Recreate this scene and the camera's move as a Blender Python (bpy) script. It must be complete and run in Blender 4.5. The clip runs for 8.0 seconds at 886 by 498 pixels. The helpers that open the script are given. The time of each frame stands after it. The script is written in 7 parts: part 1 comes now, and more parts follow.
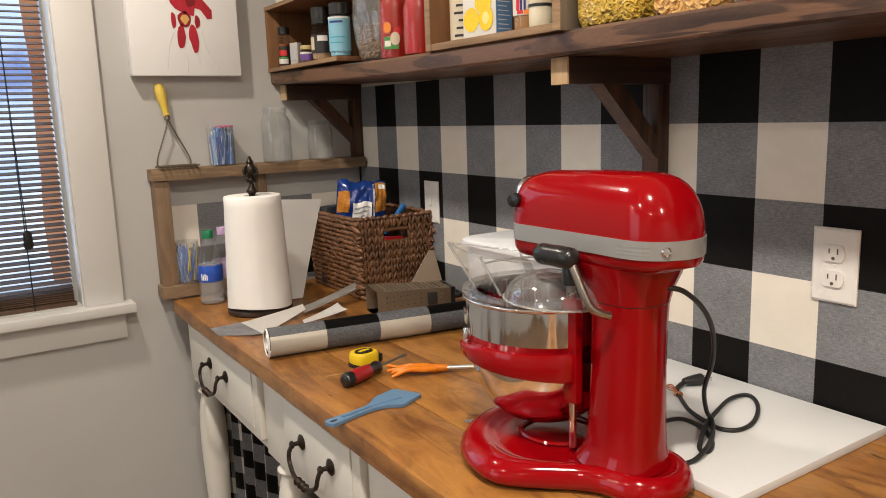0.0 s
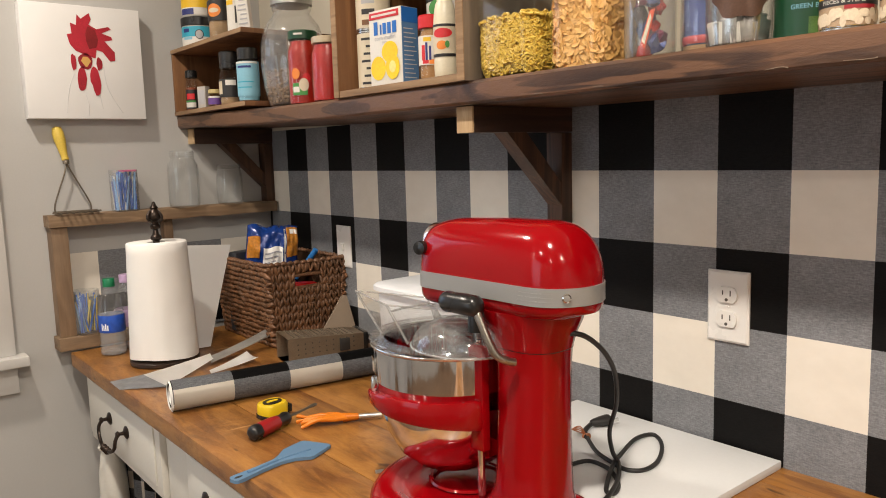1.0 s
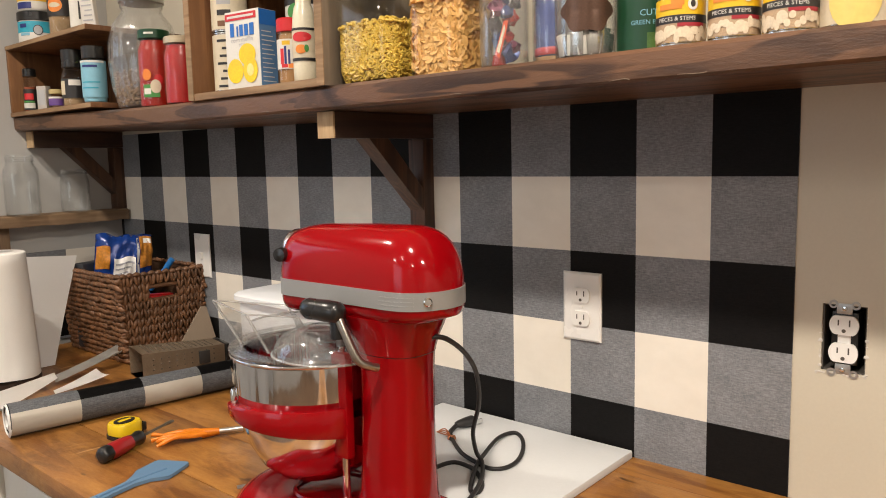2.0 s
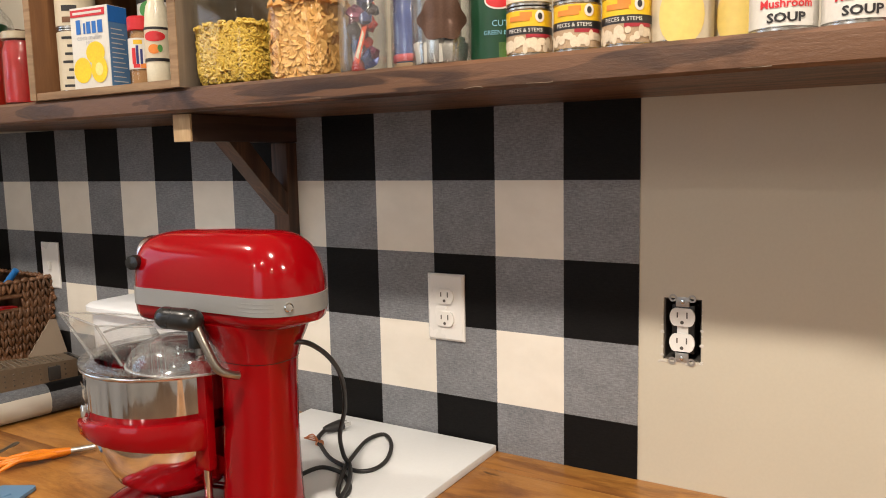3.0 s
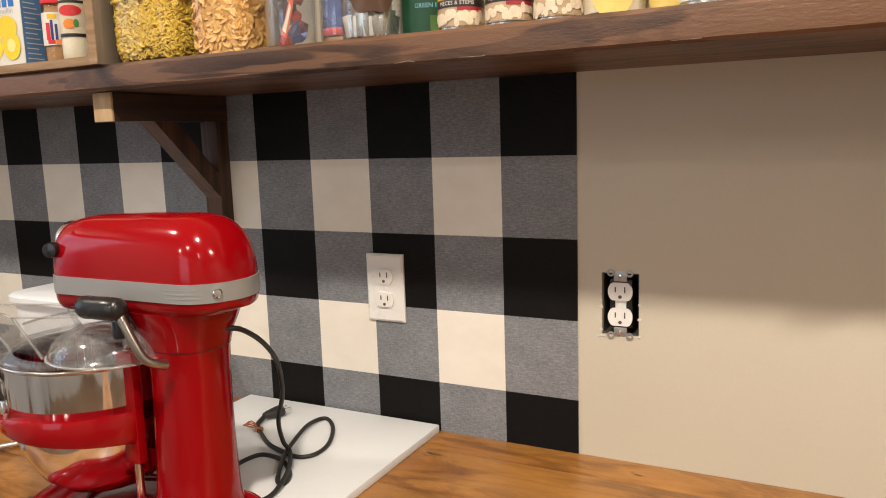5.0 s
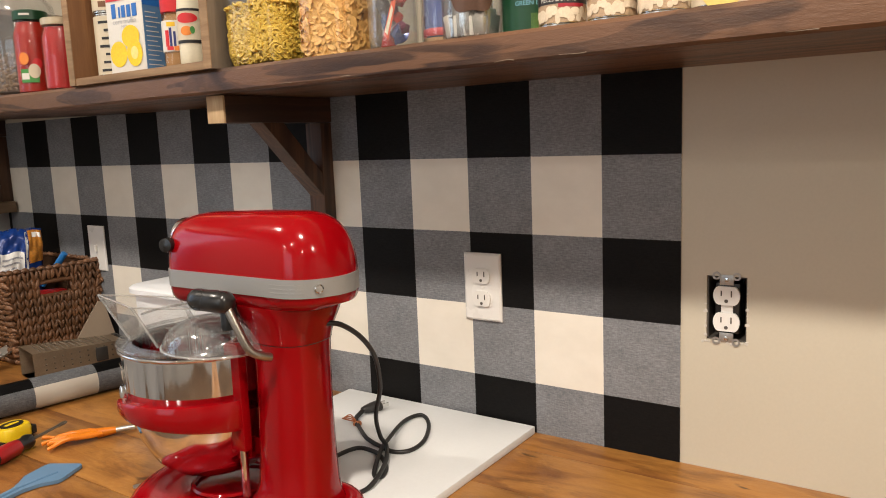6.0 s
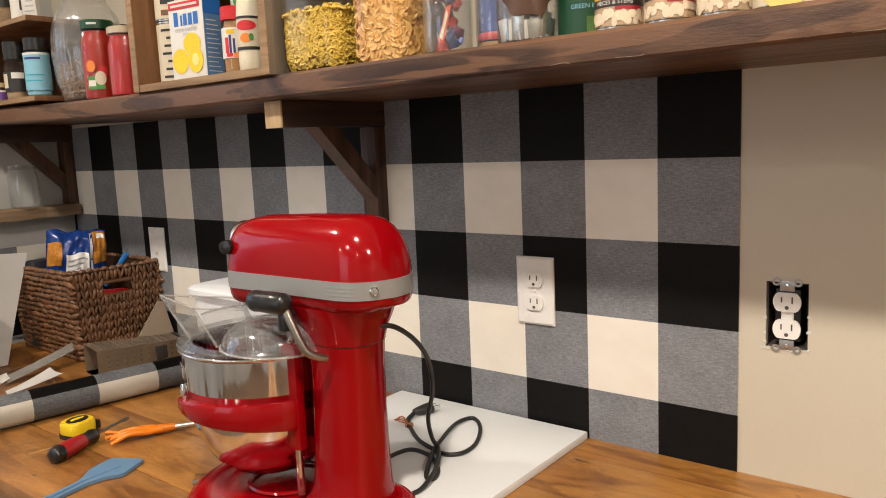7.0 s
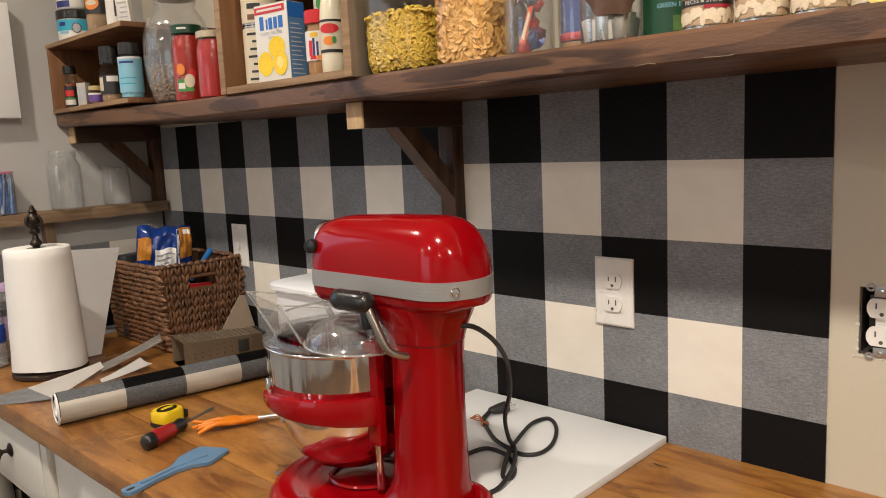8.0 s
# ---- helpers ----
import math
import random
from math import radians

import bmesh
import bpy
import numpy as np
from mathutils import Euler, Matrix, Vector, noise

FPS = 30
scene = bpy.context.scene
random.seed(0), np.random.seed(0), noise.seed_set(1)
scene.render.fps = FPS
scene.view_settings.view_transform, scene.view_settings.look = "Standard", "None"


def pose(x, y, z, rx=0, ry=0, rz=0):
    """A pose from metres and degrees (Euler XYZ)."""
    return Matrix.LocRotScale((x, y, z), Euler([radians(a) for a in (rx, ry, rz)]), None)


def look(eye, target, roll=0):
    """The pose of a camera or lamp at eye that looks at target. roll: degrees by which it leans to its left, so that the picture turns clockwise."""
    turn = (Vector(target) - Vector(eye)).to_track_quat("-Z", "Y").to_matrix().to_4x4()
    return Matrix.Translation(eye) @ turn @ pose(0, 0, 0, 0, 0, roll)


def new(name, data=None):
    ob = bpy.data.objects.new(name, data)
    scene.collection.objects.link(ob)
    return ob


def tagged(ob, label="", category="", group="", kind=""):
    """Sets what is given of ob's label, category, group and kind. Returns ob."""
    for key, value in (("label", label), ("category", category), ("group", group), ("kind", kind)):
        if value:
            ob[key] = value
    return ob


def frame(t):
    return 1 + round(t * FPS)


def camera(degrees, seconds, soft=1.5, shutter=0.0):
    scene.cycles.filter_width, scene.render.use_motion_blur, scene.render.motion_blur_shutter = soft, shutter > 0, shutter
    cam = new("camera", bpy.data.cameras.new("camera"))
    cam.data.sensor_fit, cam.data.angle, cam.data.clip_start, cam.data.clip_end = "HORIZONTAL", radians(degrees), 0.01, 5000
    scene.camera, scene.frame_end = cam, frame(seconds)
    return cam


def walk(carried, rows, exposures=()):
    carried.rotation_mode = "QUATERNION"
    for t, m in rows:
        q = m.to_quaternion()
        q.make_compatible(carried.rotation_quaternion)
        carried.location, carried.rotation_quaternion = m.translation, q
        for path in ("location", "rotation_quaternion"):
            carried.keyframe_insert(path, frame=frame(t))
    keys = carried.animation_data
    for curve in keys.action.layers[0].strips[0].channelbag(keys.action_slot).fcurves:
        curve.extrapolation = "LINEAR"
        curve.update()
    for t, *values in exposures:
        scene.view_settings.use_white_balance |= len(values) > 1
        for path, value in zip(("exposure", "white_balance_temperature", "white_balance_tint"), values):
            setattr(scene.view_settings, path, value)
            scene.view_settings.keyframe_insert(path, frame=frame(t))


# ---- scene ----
cam = camera(60.7, 8.0, soft=1.0)
PATH = [
    (0, (-1.113, -0.288, 1.379), (-0.041, 1.364, 1.029), -1.9),
    (0.5, (-1.105, -0.295, 1.388), (0.019, 1.334, 1.103), -1.9),
    (1, (-1.097, -0.297, 1.389), (0.158, 1.24, 1.137), -1.7),
    (1.5, (-1.091, -0.298, 1.386), (0.294, 1.123, 1.142), -1.5),
    (3, (-1.091, -0.323, 1.387), (0.608, 0.705, 1.147), -1.2),
    (3.5, (-1.079, -0.331, 1.382), (0.694, 0.56, 1.132), -1.3),
    (4, (-1.071, -0.331, 1.379), (0.748, 0.454, 1.102), -1.5),
    (5.5, (-1.066, -0.325, 1.388), (0.627, 0.695, 1.084), -2.2),
    (6, (-1.065, -0.327, 1.384), (0.561, 0.801, 1.093), -2.3),
    (6.5, (-1.066, -0.323, 1.387), (0.526, 0.853, 1.097), -2.4),
    (7, (-1.071, -0.324, 1.386), (0.479, 0.908, 1.107), -2.5),
    (7.5, (-1.079, -0.323, 1.385), (0.418, 0.974, 1.112), -2.5),
    (8, (-1.084, -0.317, 1.394), (0.346, 1.053, 1.112), -2.7),
]
EXPOSURES = [(0, -0.74), (1, -0.68), (3, -0.65), (7.5, -0.66), (8, -0.84)]
walk(cam, [(t, look(eye, target, roll)) for t, eye, target, roll in PATH], EXPOSURES)

# ---- world, lamps, exposure ----
TOP = 0.895      # worktop height
L = 1.905        # far wall
SH, SV = 0.118, 0.123   # checks of the wallpaper
ZR = 0.9 + 3.65 * SV    # a row line of the checks
CEIL = 2.45
X0, Y0 = -3.4, -2.6   # the walls behind the camera

world = bpy.data.worlds.new("world")
scene.world = world
world.use_nodes = True
wn = world.node_tree
sky = wn.nodes.new("ShaderNodeTexSky")
sky.sky_type, sky.sun_disc = "NISHITA", False
sky.sun_elevation, sky.sun_rotation = radians(12), radians(200)
wn.nodes["Background"].inputs[1].default_value = 0.12
wn.links.new(sky.outputs[0], wn.nodes["Background"].inputs[0])


def area_lamp(name, place, target, size, watts, colour, shape="DISK", size_y=0.1, spread=180):
    lamp = bpy.data.lights.new(name, "AREA")
    lamp.shape, lamp.size, lamp.energy, lamp.color = shape, size, watts, colour
    lamp.size_y, lamp.spread = size_y, radians(spread)
    ob = new(name, lamp)
    ob.matrix_world = look(place, target)
    return ob


WARM = (1.0, 0.885, 0.758)
CANS = [(-1.05, 1.34), (-1.08, -0.12), (-1.08, -1.58)]
# unseen lamps added to brighten the wall below the shelf
FILL_CANS = [(-2.3, 0.3), (-2.75, -1.2), (-3.1, 1.3)]
for cx, cy in CANS:
    area_lamp("can_lamp", (cx, cy, CEIL - 0.012), (cx, cy, 0), 0.10, 26 if cy > 1 else 42 if cy > -1 else 52, WARM, spread=165)
for cx, cy in FILL_CANS:
    area_lamp("can_lamp", (cx, cy, CEIL - 0.012), (cx, cy, 0), 0.14, 16, WARM)
area_lamp("window_daylight", (-1.27, L + 0.16, 1.5), (-1.27, 0, 0.9), 0.8, 7, (0.62, 0.78, 1.0), "RECTANGLE", 1.1)
# cool fill light through an assumed window out of view
area_lamp("side_fill_daylight", (X0 + 0.02, 0.8, 1.5), (0, 0.8, 0.9), 1.1, 12, (0.72, 0.84, 1.0), "RECTANGLE", 1.2)


# ---- materials ----
def nodes_of(name):
    m = bpy.data.materials.new(name)
    m.use_nodes = True
    t = m.node_tree
    return m, t, t.nodes["Principled BSDF"]


def link(t, a, b):
    t.links.new(a, b)


def node(t, kind, **values):
    n = t.nodes.new(kind)
    for key, v in values.items():
        n.inputs[key].default_value = v
    return n


def coords(t, scale=(1, 1, 1), jitter=True):
    tc = t.nodes.new("ShaderNodeTexCoord")
    mp = t.nodes.new("ShaderNodeMapping")
    mp.inputs["Scale"].default_value = scale
    link(t, tc.outputs["Object"], mp.inputs["Vector"])
    if jitter:
        info = t.nodes.new("ShaderNodeObjectInfo")
        mul = t.nodes.new("ShaderNodeMath")
        mul.operation = "MULTIPLY"
        mul.inputs[1].default_value = 7.0
        link(t, info.outputs["Random"], mul.inputs[0])
        link(t, mul.outputs[0], mp.inputs["Location"])
    return mp.outputs["Vector"]


def ramp(t, fac, stops):
    r = t.nodes.new("ShaderNodeValToRGB")
    e = r.color_ramp.elements
    while len(e) < len(stops):
        e.new(0.5)
    for el, (p, c) in zip(e, stops):
        el.position, el.color = p, (*c, 1)
    link(t, fac, r.inputs[0])
    return r.outputs[0]


def bump(t, height, bsdf, strength, distance=0.002):
    b = t.nodes.new("ShaderNodeBump")
    b.inputs["Strength"].default_value, b.inputs["Distance"].default_value = strength, distance
    link(t, height, b.inputs["Height"])
    link(t, b.outputs[0], bsdf.inputs["Normal"])


def mix(t, fac, a, b, kind="MIX"):
    m = t.nodes.new("ShaderNodeMix")
    m.data_type, m.blend_type = "RGBA", kind
    for sock, v in ((m.inputs[0], fac), (m.inputs[6], a), (m.inputs[7], b)):
        if isinstance(v, bpy.types.NodeSocket):
            link(t, v, sock)
        elif isinstance(v, (int, float)):
            sock.default_value = v
        else:
            sock.default_value = (*v, 1)
    return m.outputs[2]


def math_node(t, op, a, b=0.0, c=0.0):
    m = t.nodes.new("ShaderNodeMath")
    m.operation = op
    for i, v in enumerate((a, b, c)):
        if isinstance(v, bpy.types.NodeSocket):
            link(t, v, m.inputs[i])
        else:
            m.inputs[i].default_value = v
    return m.outputs[0]


def plain(name, colour, rough=0.5, metal=0.0, vary=0.12, scale=60, relief=0.05, coat=0.0, sheen=0.0):
    """Paint, plastic, metal or paper with fine grain and a broad unevenness."""
    m, t, b = nodes_of(name)
    v = coords(t)
    fine = node(t, "ShaderNodeTexNoise", Scale=scale * 6, Detail=3.0)
    broad = node(t, "ShaderNodeTexNoise", Scale=scale / 8, Detail=4.0)
    link(t, v, fine.inputs["Vector"]), link(t, v, broad.inputs["Vector"])
    both = math_node(t, "ADD", math_node(t, "MULTIPLY", fine.outputs[0], 0.4), math_node(t, "MULTIPLY", broad.outputs[0], 0.6))
    lo = tuple(c * (1 - vary) for c in colour)
    hi = tuple(min(1, c * (1 + vary)) for c in colour)
    link(t, ramp(t, both, [(0.3, lo), (0.7, hi)]), b.inputs["Base Color"])
    rr = math_node(t, "MULTIPLY_ADD", broad.outputs[0], 0.16, max(0.02, rough - 0.08))
    link(t, rr, b.inputs["Roughness"])
    b.inputs["Metallic"].default_value = metal
    b.inputs["Coat Weight"].default_value = coat
    b.inputs["Coat Roughness"].default_value = 0.06
    b.inputs["Sheen Weight"].default_value = sheen
    if relief:
        bump(t, fine.outputs[0], b, relief, 0.001)
    return m


def wood(name, dark, light, along="y", rough=0.5, rings=9.0, relief=0.25, coat=0.0, knots=0.0, stretch=0.09, patch=0.0, dents=0.0):
    """Stained board: long grain, growth bands, pores and a few dark marks."""
    m, t, b = nodes_of(name)
    squeeze = {"x": (stretch, 1, 1), "y": (1, stretch, 1), "z": (1, 1, stretch)}[along]
    v = coords(t, squeeze)
    warp = node(t, "ShaderNodeTexNoise", Scale=6.0, Detail=3.0)
    link(t, v, warp.inputs["Vector"])
    bent = t.nodes.new("ShaderNodeVectorMath")
    bent.operation = "MULTIPLY_ADD"
    link(t, warp.outputs["Color"], bent.inputs[0])
    bent.inputs[1].default_value = (0.25, 0.25, 0.25)
    link(t, v, bent.inputs[2])
    band = node(t, "ShaderNodeTexNoise", Scale=rings * 2.2, Detail=2.0, Distortion=1.2)
    fibre = node(t, "ShaderNodeTexNoise", Scale=260.0, Detail=4.0, Roughness=0.7)
    blot = node(t, "ShaderNodeTexNoise", Scale=5.0, Detail=5.0)
    link(t, bent.outputs[0], band.inputs["Vector"]), link(t, v, fibre.inputs["Vector"]), link(t, coords(t, (1, 1, 1)), blot.inputs["Vector"])
    mid = tuple((a + c) / 2 for a, c in zip(dark, light))
    colour = ramp(t, band.outputs[0], [(0.34, dark), (0.47, mid), (0.52, light), (0.66, mid)])
    colour = mix(t, math_node(t, "MULTIPLY", fibre.outputs[0], 0.55), colour, tuple(c * 0.62 for c in dark))
    colour = mix(t, 0.55, colour, ramp(t, blot.outputs[0], [(0.35, (0.45, 0.45, 0.45)), (0.65, (1.0, 1.0, 1.0))]), "MULTIPLY")
    if patch:
        pn = node(t, "ShaderNodeTexNoise", Scale=9.0, Detail=2.0, Distortion=2.2)
        link(t, coords(t, tuple(c * (0.8 if c < 1 else 1.6) for c in squeeze)), pn.inputs["Vector"])
        flame = ramp(t, pn.outputs[0], [(0.47, (0, 0, 0)), (0.50, (1, 1, 1))])
        colour = mix(t, math_node(t, "MULTIPLY", flame, patch), colour, tuple(c * 1.15 for c in light))
    if knots:
        vor = node(t, "ShaderNodeTexVoronoi", Scale=3.4)
        link(t, coords(t, (1, 0.6, 1)), vor.inputs["Vector"])
        spot = ramp(t, vor.outputs[0], [(0.02, (1, 1, 1)), (0.06, (0, 0, 0))])
        colour = mix(t, math_node(t, "MULTIPLY", spot, knots), colour, tuple(c * 0.2 for c in dark))
    if dents:
        # cloudy stain, then short dark dents and pale scratches across a worn top
        cloud = node(t, "ShaderNodeTexNoise", Scale=17.0, Detail=6.0, Roughness=0.65, Distortion=0.8)
        link(t, coords(t, (1, 0.45, 1)), cloud.inputs["Vector"])
        colour = mix(t, 0.8, colour, ramp(t, cloud.outputs[0], [(0.36, (0.50, 0.42, 0.36)), (0.50, (0.92, 0.90, 0.88)), (0.66, (1.0, 1.0, 1.0))]), "MULTIPLY")
        for scale, squeeze_d, cut, tone in ((15.0, (1.0, 0.40, 1), 0.040, (0.05, 0.018, 0.006)), (7.0, (0.25, 1.3, 1), 0.022, (0.55, 0.30, 0.12))):
            vd = node(t, "ShaderNodeTexVoronoi", Scale=scale, Randomness=1.0)
            warp_d = node(t, "ShaderNodeTexNoise", Scale=30.0, Detail=2.0)
            base_d = coords(t, squeeze_d)
            link(t, base_d, warp_d.inputs["Vector"])
            bend_d = t.nodes.new("ShaderNodeVectorMath")
            bend_d.operation = "MULTIPLY_ADD"
            link(t, warp_d.outputs["Color"], bend_d.inputs[0])
            bend_d.inputs[1].default_value = (0.05, 0.05, 0.05)
            link(t, base_d, bend_d.inputs[2])
            link(t, bend_d.outputs[0], vd.inputs["Vector"])
            spot = ramp(t, vd.outputs[0], [(cut, (1, 1, 1)), (cut * 2.2, (0, 0, 0))])
            colour = mix(t, math_node(t, "MULTIPLY", spot, dents), colour, tone)
    link(t, colour, b.inputs["Base Color"])
    link(t, math_node(t, "MULTIPLY_ADD", fibre.outputs[0], 0.25, rough - 0.12), b.inputs["Roughness"])
    b.inputs["Coat Weight"].default_value = coat
    b.inputs["Coat Roughness"].default_value = 0.25
    bump(t, math_node(t, "ADD", fibre.outputs[0], band.outputs[0]), b, relief, 0.0015)
    return m


def glass(name, colour=(0.97, 0.985, 0.98), rough=0.02, ior=1.45, gloss=1.0, haze=0.0, ripple=0.1):
    """Thin clear wall: it lets the light straight through and mirrors by Fresnel."""
    m, t, b = nodes_of(name)
    out = t.nodes["Material Output"]
    t.nodes.remove(b)
    clear = t.nodes.new("ShaderNodeBsdfTransparent")
    clear.inputs[0].default_value = (*colour, 1)
    shine = t.nodes.new("ShaderNodeBsdfGlossy")
    v = coords(t)
    n = node(t, "ShaderNodeTexNoise", Scale=30.0, Detail=2.0)
    link(t, v, n.inputs["Vector"])
    link(t, math_node(t, "MULTIPLY_ADD", n.outputs[0], 0.05, rough), shine.inputs["Roughness"])
    bp = t.nodes.new("ShaderNodeBump")
    bp.inputs["Strength"].default_value, bp.inputs["Distance"].default_value = ripple, 0.003
    link(t, n.outputs[0], bp.inputs["Height"])
    link(t, bp.outputs[0], shine.inputs["Normal"])
    fr = t.nodes.new("ShaderNodeLayerWeight")
    fr.inputs["Blend"].default_value = 0.5
    edge = math_node(t, "MULTIPLY_ADD", math_node(t, "POWER", fr.outputs["Facing"], 3.0), ior - 1.0, 0.045)
    mx = t.nodes.new("ShaderNodeMixShader")
    link(t, math_node(t, "MULTIPLY", edge, gloss), mx.inputs[0])
    link(t, clear.outputs[0], mx.inputs[1])
    link(t, shine.outputs[0], mx.inputs[2])
    last = mx
    if haze:
        # white mixed in for scuffs and for brightness the clear wall lacks
        pale_veil = t.nodes.new("ShaderNodeBsdfDiffuse")
        pale_veil.inputs[0].default_value = (0.85, 0.85, 0.84, 1)
        last = t.nodes.new("ShaderNodeMixShader")
        link(t, math_node(t, "MULTIPLY", n.outputs[0], haze * 2), last.inputs[0])
        link(t, mx.outputs[0], last.inputs[1])
        link(t, pale_veil.outputs[0], last.inputs[2])
    link(t, last.outputs[0], out.inputs[0])
    return m


def gingham(name, u, v, flip_u=0, flip_v=0, offset=(0.0, 0.0), size=1.0):
    """Black and cream buffalo check; u and v build the two running coordinates (metres) from the separate XYZ of the object."""
    m, t, b = nodes_of(name)
    tc = t.nodes.new("ShaderNodeTexCoord")
    sep = t.nodes.new("ShaderNodeSeparateXYZ")
    link(t, tc.outputs["Object"], sep.inputs[0])
    xyz = {"x": sep.outputs[0], "y": sep.outputs[1], "z": sep.outputs[2]}
    if v == "angle":
        vv = math_node(t, "MULTIPLY", math_node(t, "ARCTAN2", xyz["z"], xyz["y"]), 0.027)
    else:
        vv = xyz[v]
    uu = math_node(t, "ADD", xyz[u], offset[0])
    vv = math_node(t, "ADD", vv, offset[1])
    edge = node(t, "ShaderNodeTexNoise", Scale=900.0, Detail=1.0)
    link(t, tc.outputs["Object"], edge.inputs["Vector"])
    rag = math_node(t, "MULTIPLY_ADD", edge.outputs[0], 0.0016, -0.0008)

    def stripe(s, size, flip):
        k = math_node(t, "FLOOR", math_node(t, "DIVIDE", math_node(t, "ADD", s, rag), size))
        k = math_node(t, "FLOORED_MODULO", math_node(t, "ADD", k, flip), 2.0)
        return math_node(t, "LESS_THAN", k, 0.5)

    cu, cv = stripe(uu, SH * size, flip_u), stripe(vv, SV * size, flip_v)
    total = math_node(t, "ADD", cu, cv)
    # printed linen weave: threads along both ways, over slow clouds of ink
    flat = t.nodes.new("ShaderNodeCombineXYZ")
    link(t, uu, flat.inputs[0]), link(t, vv, flat.inputs[1])

    def threads(scale, detail, squeeze):
        mp = t.nodes.new("ShaderNodeMapping")
        mp.inputs["Scale"].default_value = squeeze
        link(t, flat.outputs[0], mp.inputs[0])
        n = node(t, "ShaderNodeTexNoise", Scale=scale, Detail=detail, Roughness=0.6)
        link(t, mp.outputs[0], n.inputs["Vector"])
        return n

    weft, warp = threads(480.0, 2.0, (0.22, 1, 1)), threads(480.0, 2.0, (1, 0.3, 1))
    weave, slub = threads(700.0, 2.0, (1, 1, 1)), threads(26.0, 4.0, (0.7, 1, 1))
    grain = math_node(t, "ADD", math_node(t, "MULTIPLY", weft.outputs[0], 0.42), math_node(t, "MULTIPLY", warp.outputs[0], 0.22))
    grain = math_node(t, "ADD", grain, math_node(t, "MULTIPLY", weave.outputs[0], 0.18))
    grain = math_node(t, "ADD", grain, math_node(t, "MULTIPLY", slub.outputs[0], 0.18))
    grey = ramp(t, grain, [(0.39, (0.143, 0.150, 0.163)), (0.5, (0.203, 0.210, 0.224)), (0.61, (0.275, 0.283, 0.298))])
    black = ramp(t, grain, [(0.4, (0.004, 0.004, 0.004)), (0.65, (0.010, 0.009, 0.009))])
    cream = ramp(t, slub.outputs[0], [(0.35, (0.76, 0.715, 0.63)), (0.65, (0.80, 0.755, 0.67))])
    col = mix(t, math_node(t, "GREATER_THAN", total, 0.5), cream, grey)
    col = mix(t, math_node(t, "GREATER_THAN", total, 1.5), col, black)
    link(t, col, b.inputs["Base Color"])
    b.inputs["Roughness"].default_value = 0.62
    b.inputs["Specular IOR Level"].default_value = 0.12
    bump(t, weave.outputs[0], b, 0.08, 0.0006)
    return m


PAINT_WALL = plain("wall_paint", (0.535, 0.492, 0.398), 0.55, vary=0.035, scale=40, relief=0.06)
PAINT_PALE = plain("rear_wall_paint", (0.50, 0.485, 0.455), 0.6, vary=0.03)
PAINT_NORTH = plain("greige_wall_paint", (0.445, 0.44, 0.425), 0.5, vary=0.035, scale=40, relief=0.06)
PAINT_CEIL = plain("ceiling_paint", (0.8, 0.79, 0.76), 0.7, vary=0.03)
TRIM = plain("trim_paint", (0.575, 0.565, 0.54), 0.32, vary=0.03, relief=0.03)
CABINET = plain("cabinet_paint", (0.66, 0.645, 0.585), 0.38, vary=0.05, scale=30, relief=0.06)
PAPER_WALL = gingham("buffalo_check_paper", "y", "z", 0, 0, (0.0, -ZR))
PAPER_NORTH = gingham("buffalo_check_scrap", "x", "z", 0, 0, (0.526, -1.15))
PAPER_ROLL = gingham("buffalo_check_roll", "x", "angle", 1, 1, (0.0, -0.068))
CURTAIN = gingham("check_cloth", "y", "z", 0, 0, (0.02, 0.03), 0.4)
SHELF_WOOD = wood("walnut_stained_plank", (0.036, 0.0155, 0.0085), (0.138, 0.068, 0.035), "y", 0.40, 7.0, 0.45, stretch=0.22, patch=0.75)
DARK_WOOD = wood("dark_stained_timber", (0.028, 0.011, 0.006), (0.075, 0.033, 0.016), "x", 0.5, 8.0)
DARK_POST = wood("dark_stained_post", (0.045, 0.019, 0.009), (0.135, 0.062, 0.029), "z", 0.5, 8.0)
RAW_WOOD = wood("raw_pine_end", (0.5, 0.33, 0.17), (0.66, 0.47, 0.27), "z", 0.7, 14.0)
TOP_WOOD = wood("amber_pine_worktop", (0.270, 0.102, 0.022), (0.48, 0.222, 0.050), "y", 0.42, 5.0, 0.2, coat=0.14, knots=0.9, stretch=0.24, patch=0.22, dents=0.9)
CRATE_WOOD = wood("brown_crate_wood", (0.13, 0.050, 0.017), (0.30, 0.140, 0.052), "z", 0.55, 6.0)
CRATE_EDGE = wood("pale_crate_edge", (0.24, 0.135, 0.065), (0.42, 0.27, 0.145), "y", 0.65, 8.0)
GREY_WOOD = wood("weathered_grey_wood", (0.15, 0.115, 0.08), (0.27, 0.205, 0.145), "z", 0.7, 6.0)
FRAME_WOOD = wood("weathered_frame_wood", (0.19, 0.115, 0.06), (0.38, 0.255, 0.15), "x", 0.65, 7.0)
FRAME_POST = wood("weathered_frame_post", (0.16, 0.095, 0.05), (0.32, 0.21, 0.125), "z", 0.65, 7.0)
FLOOR_WOOD = wood("floor_oak", (0.15, 0.08, 0.04), (0.3, 0.18, 0.1), "y", 0.4, 5.0)
BLIND_WOOD = wood("dark_blind_wood", (0.06, 0.03, 0.016), (0.15, 0.08, 0.045), "x", 0.5, 6.0)
RED = plain("glossy_red_enamel", (0.245, 0.0012, 0.0035), 0.09, vary=0.03, relief=0.0)
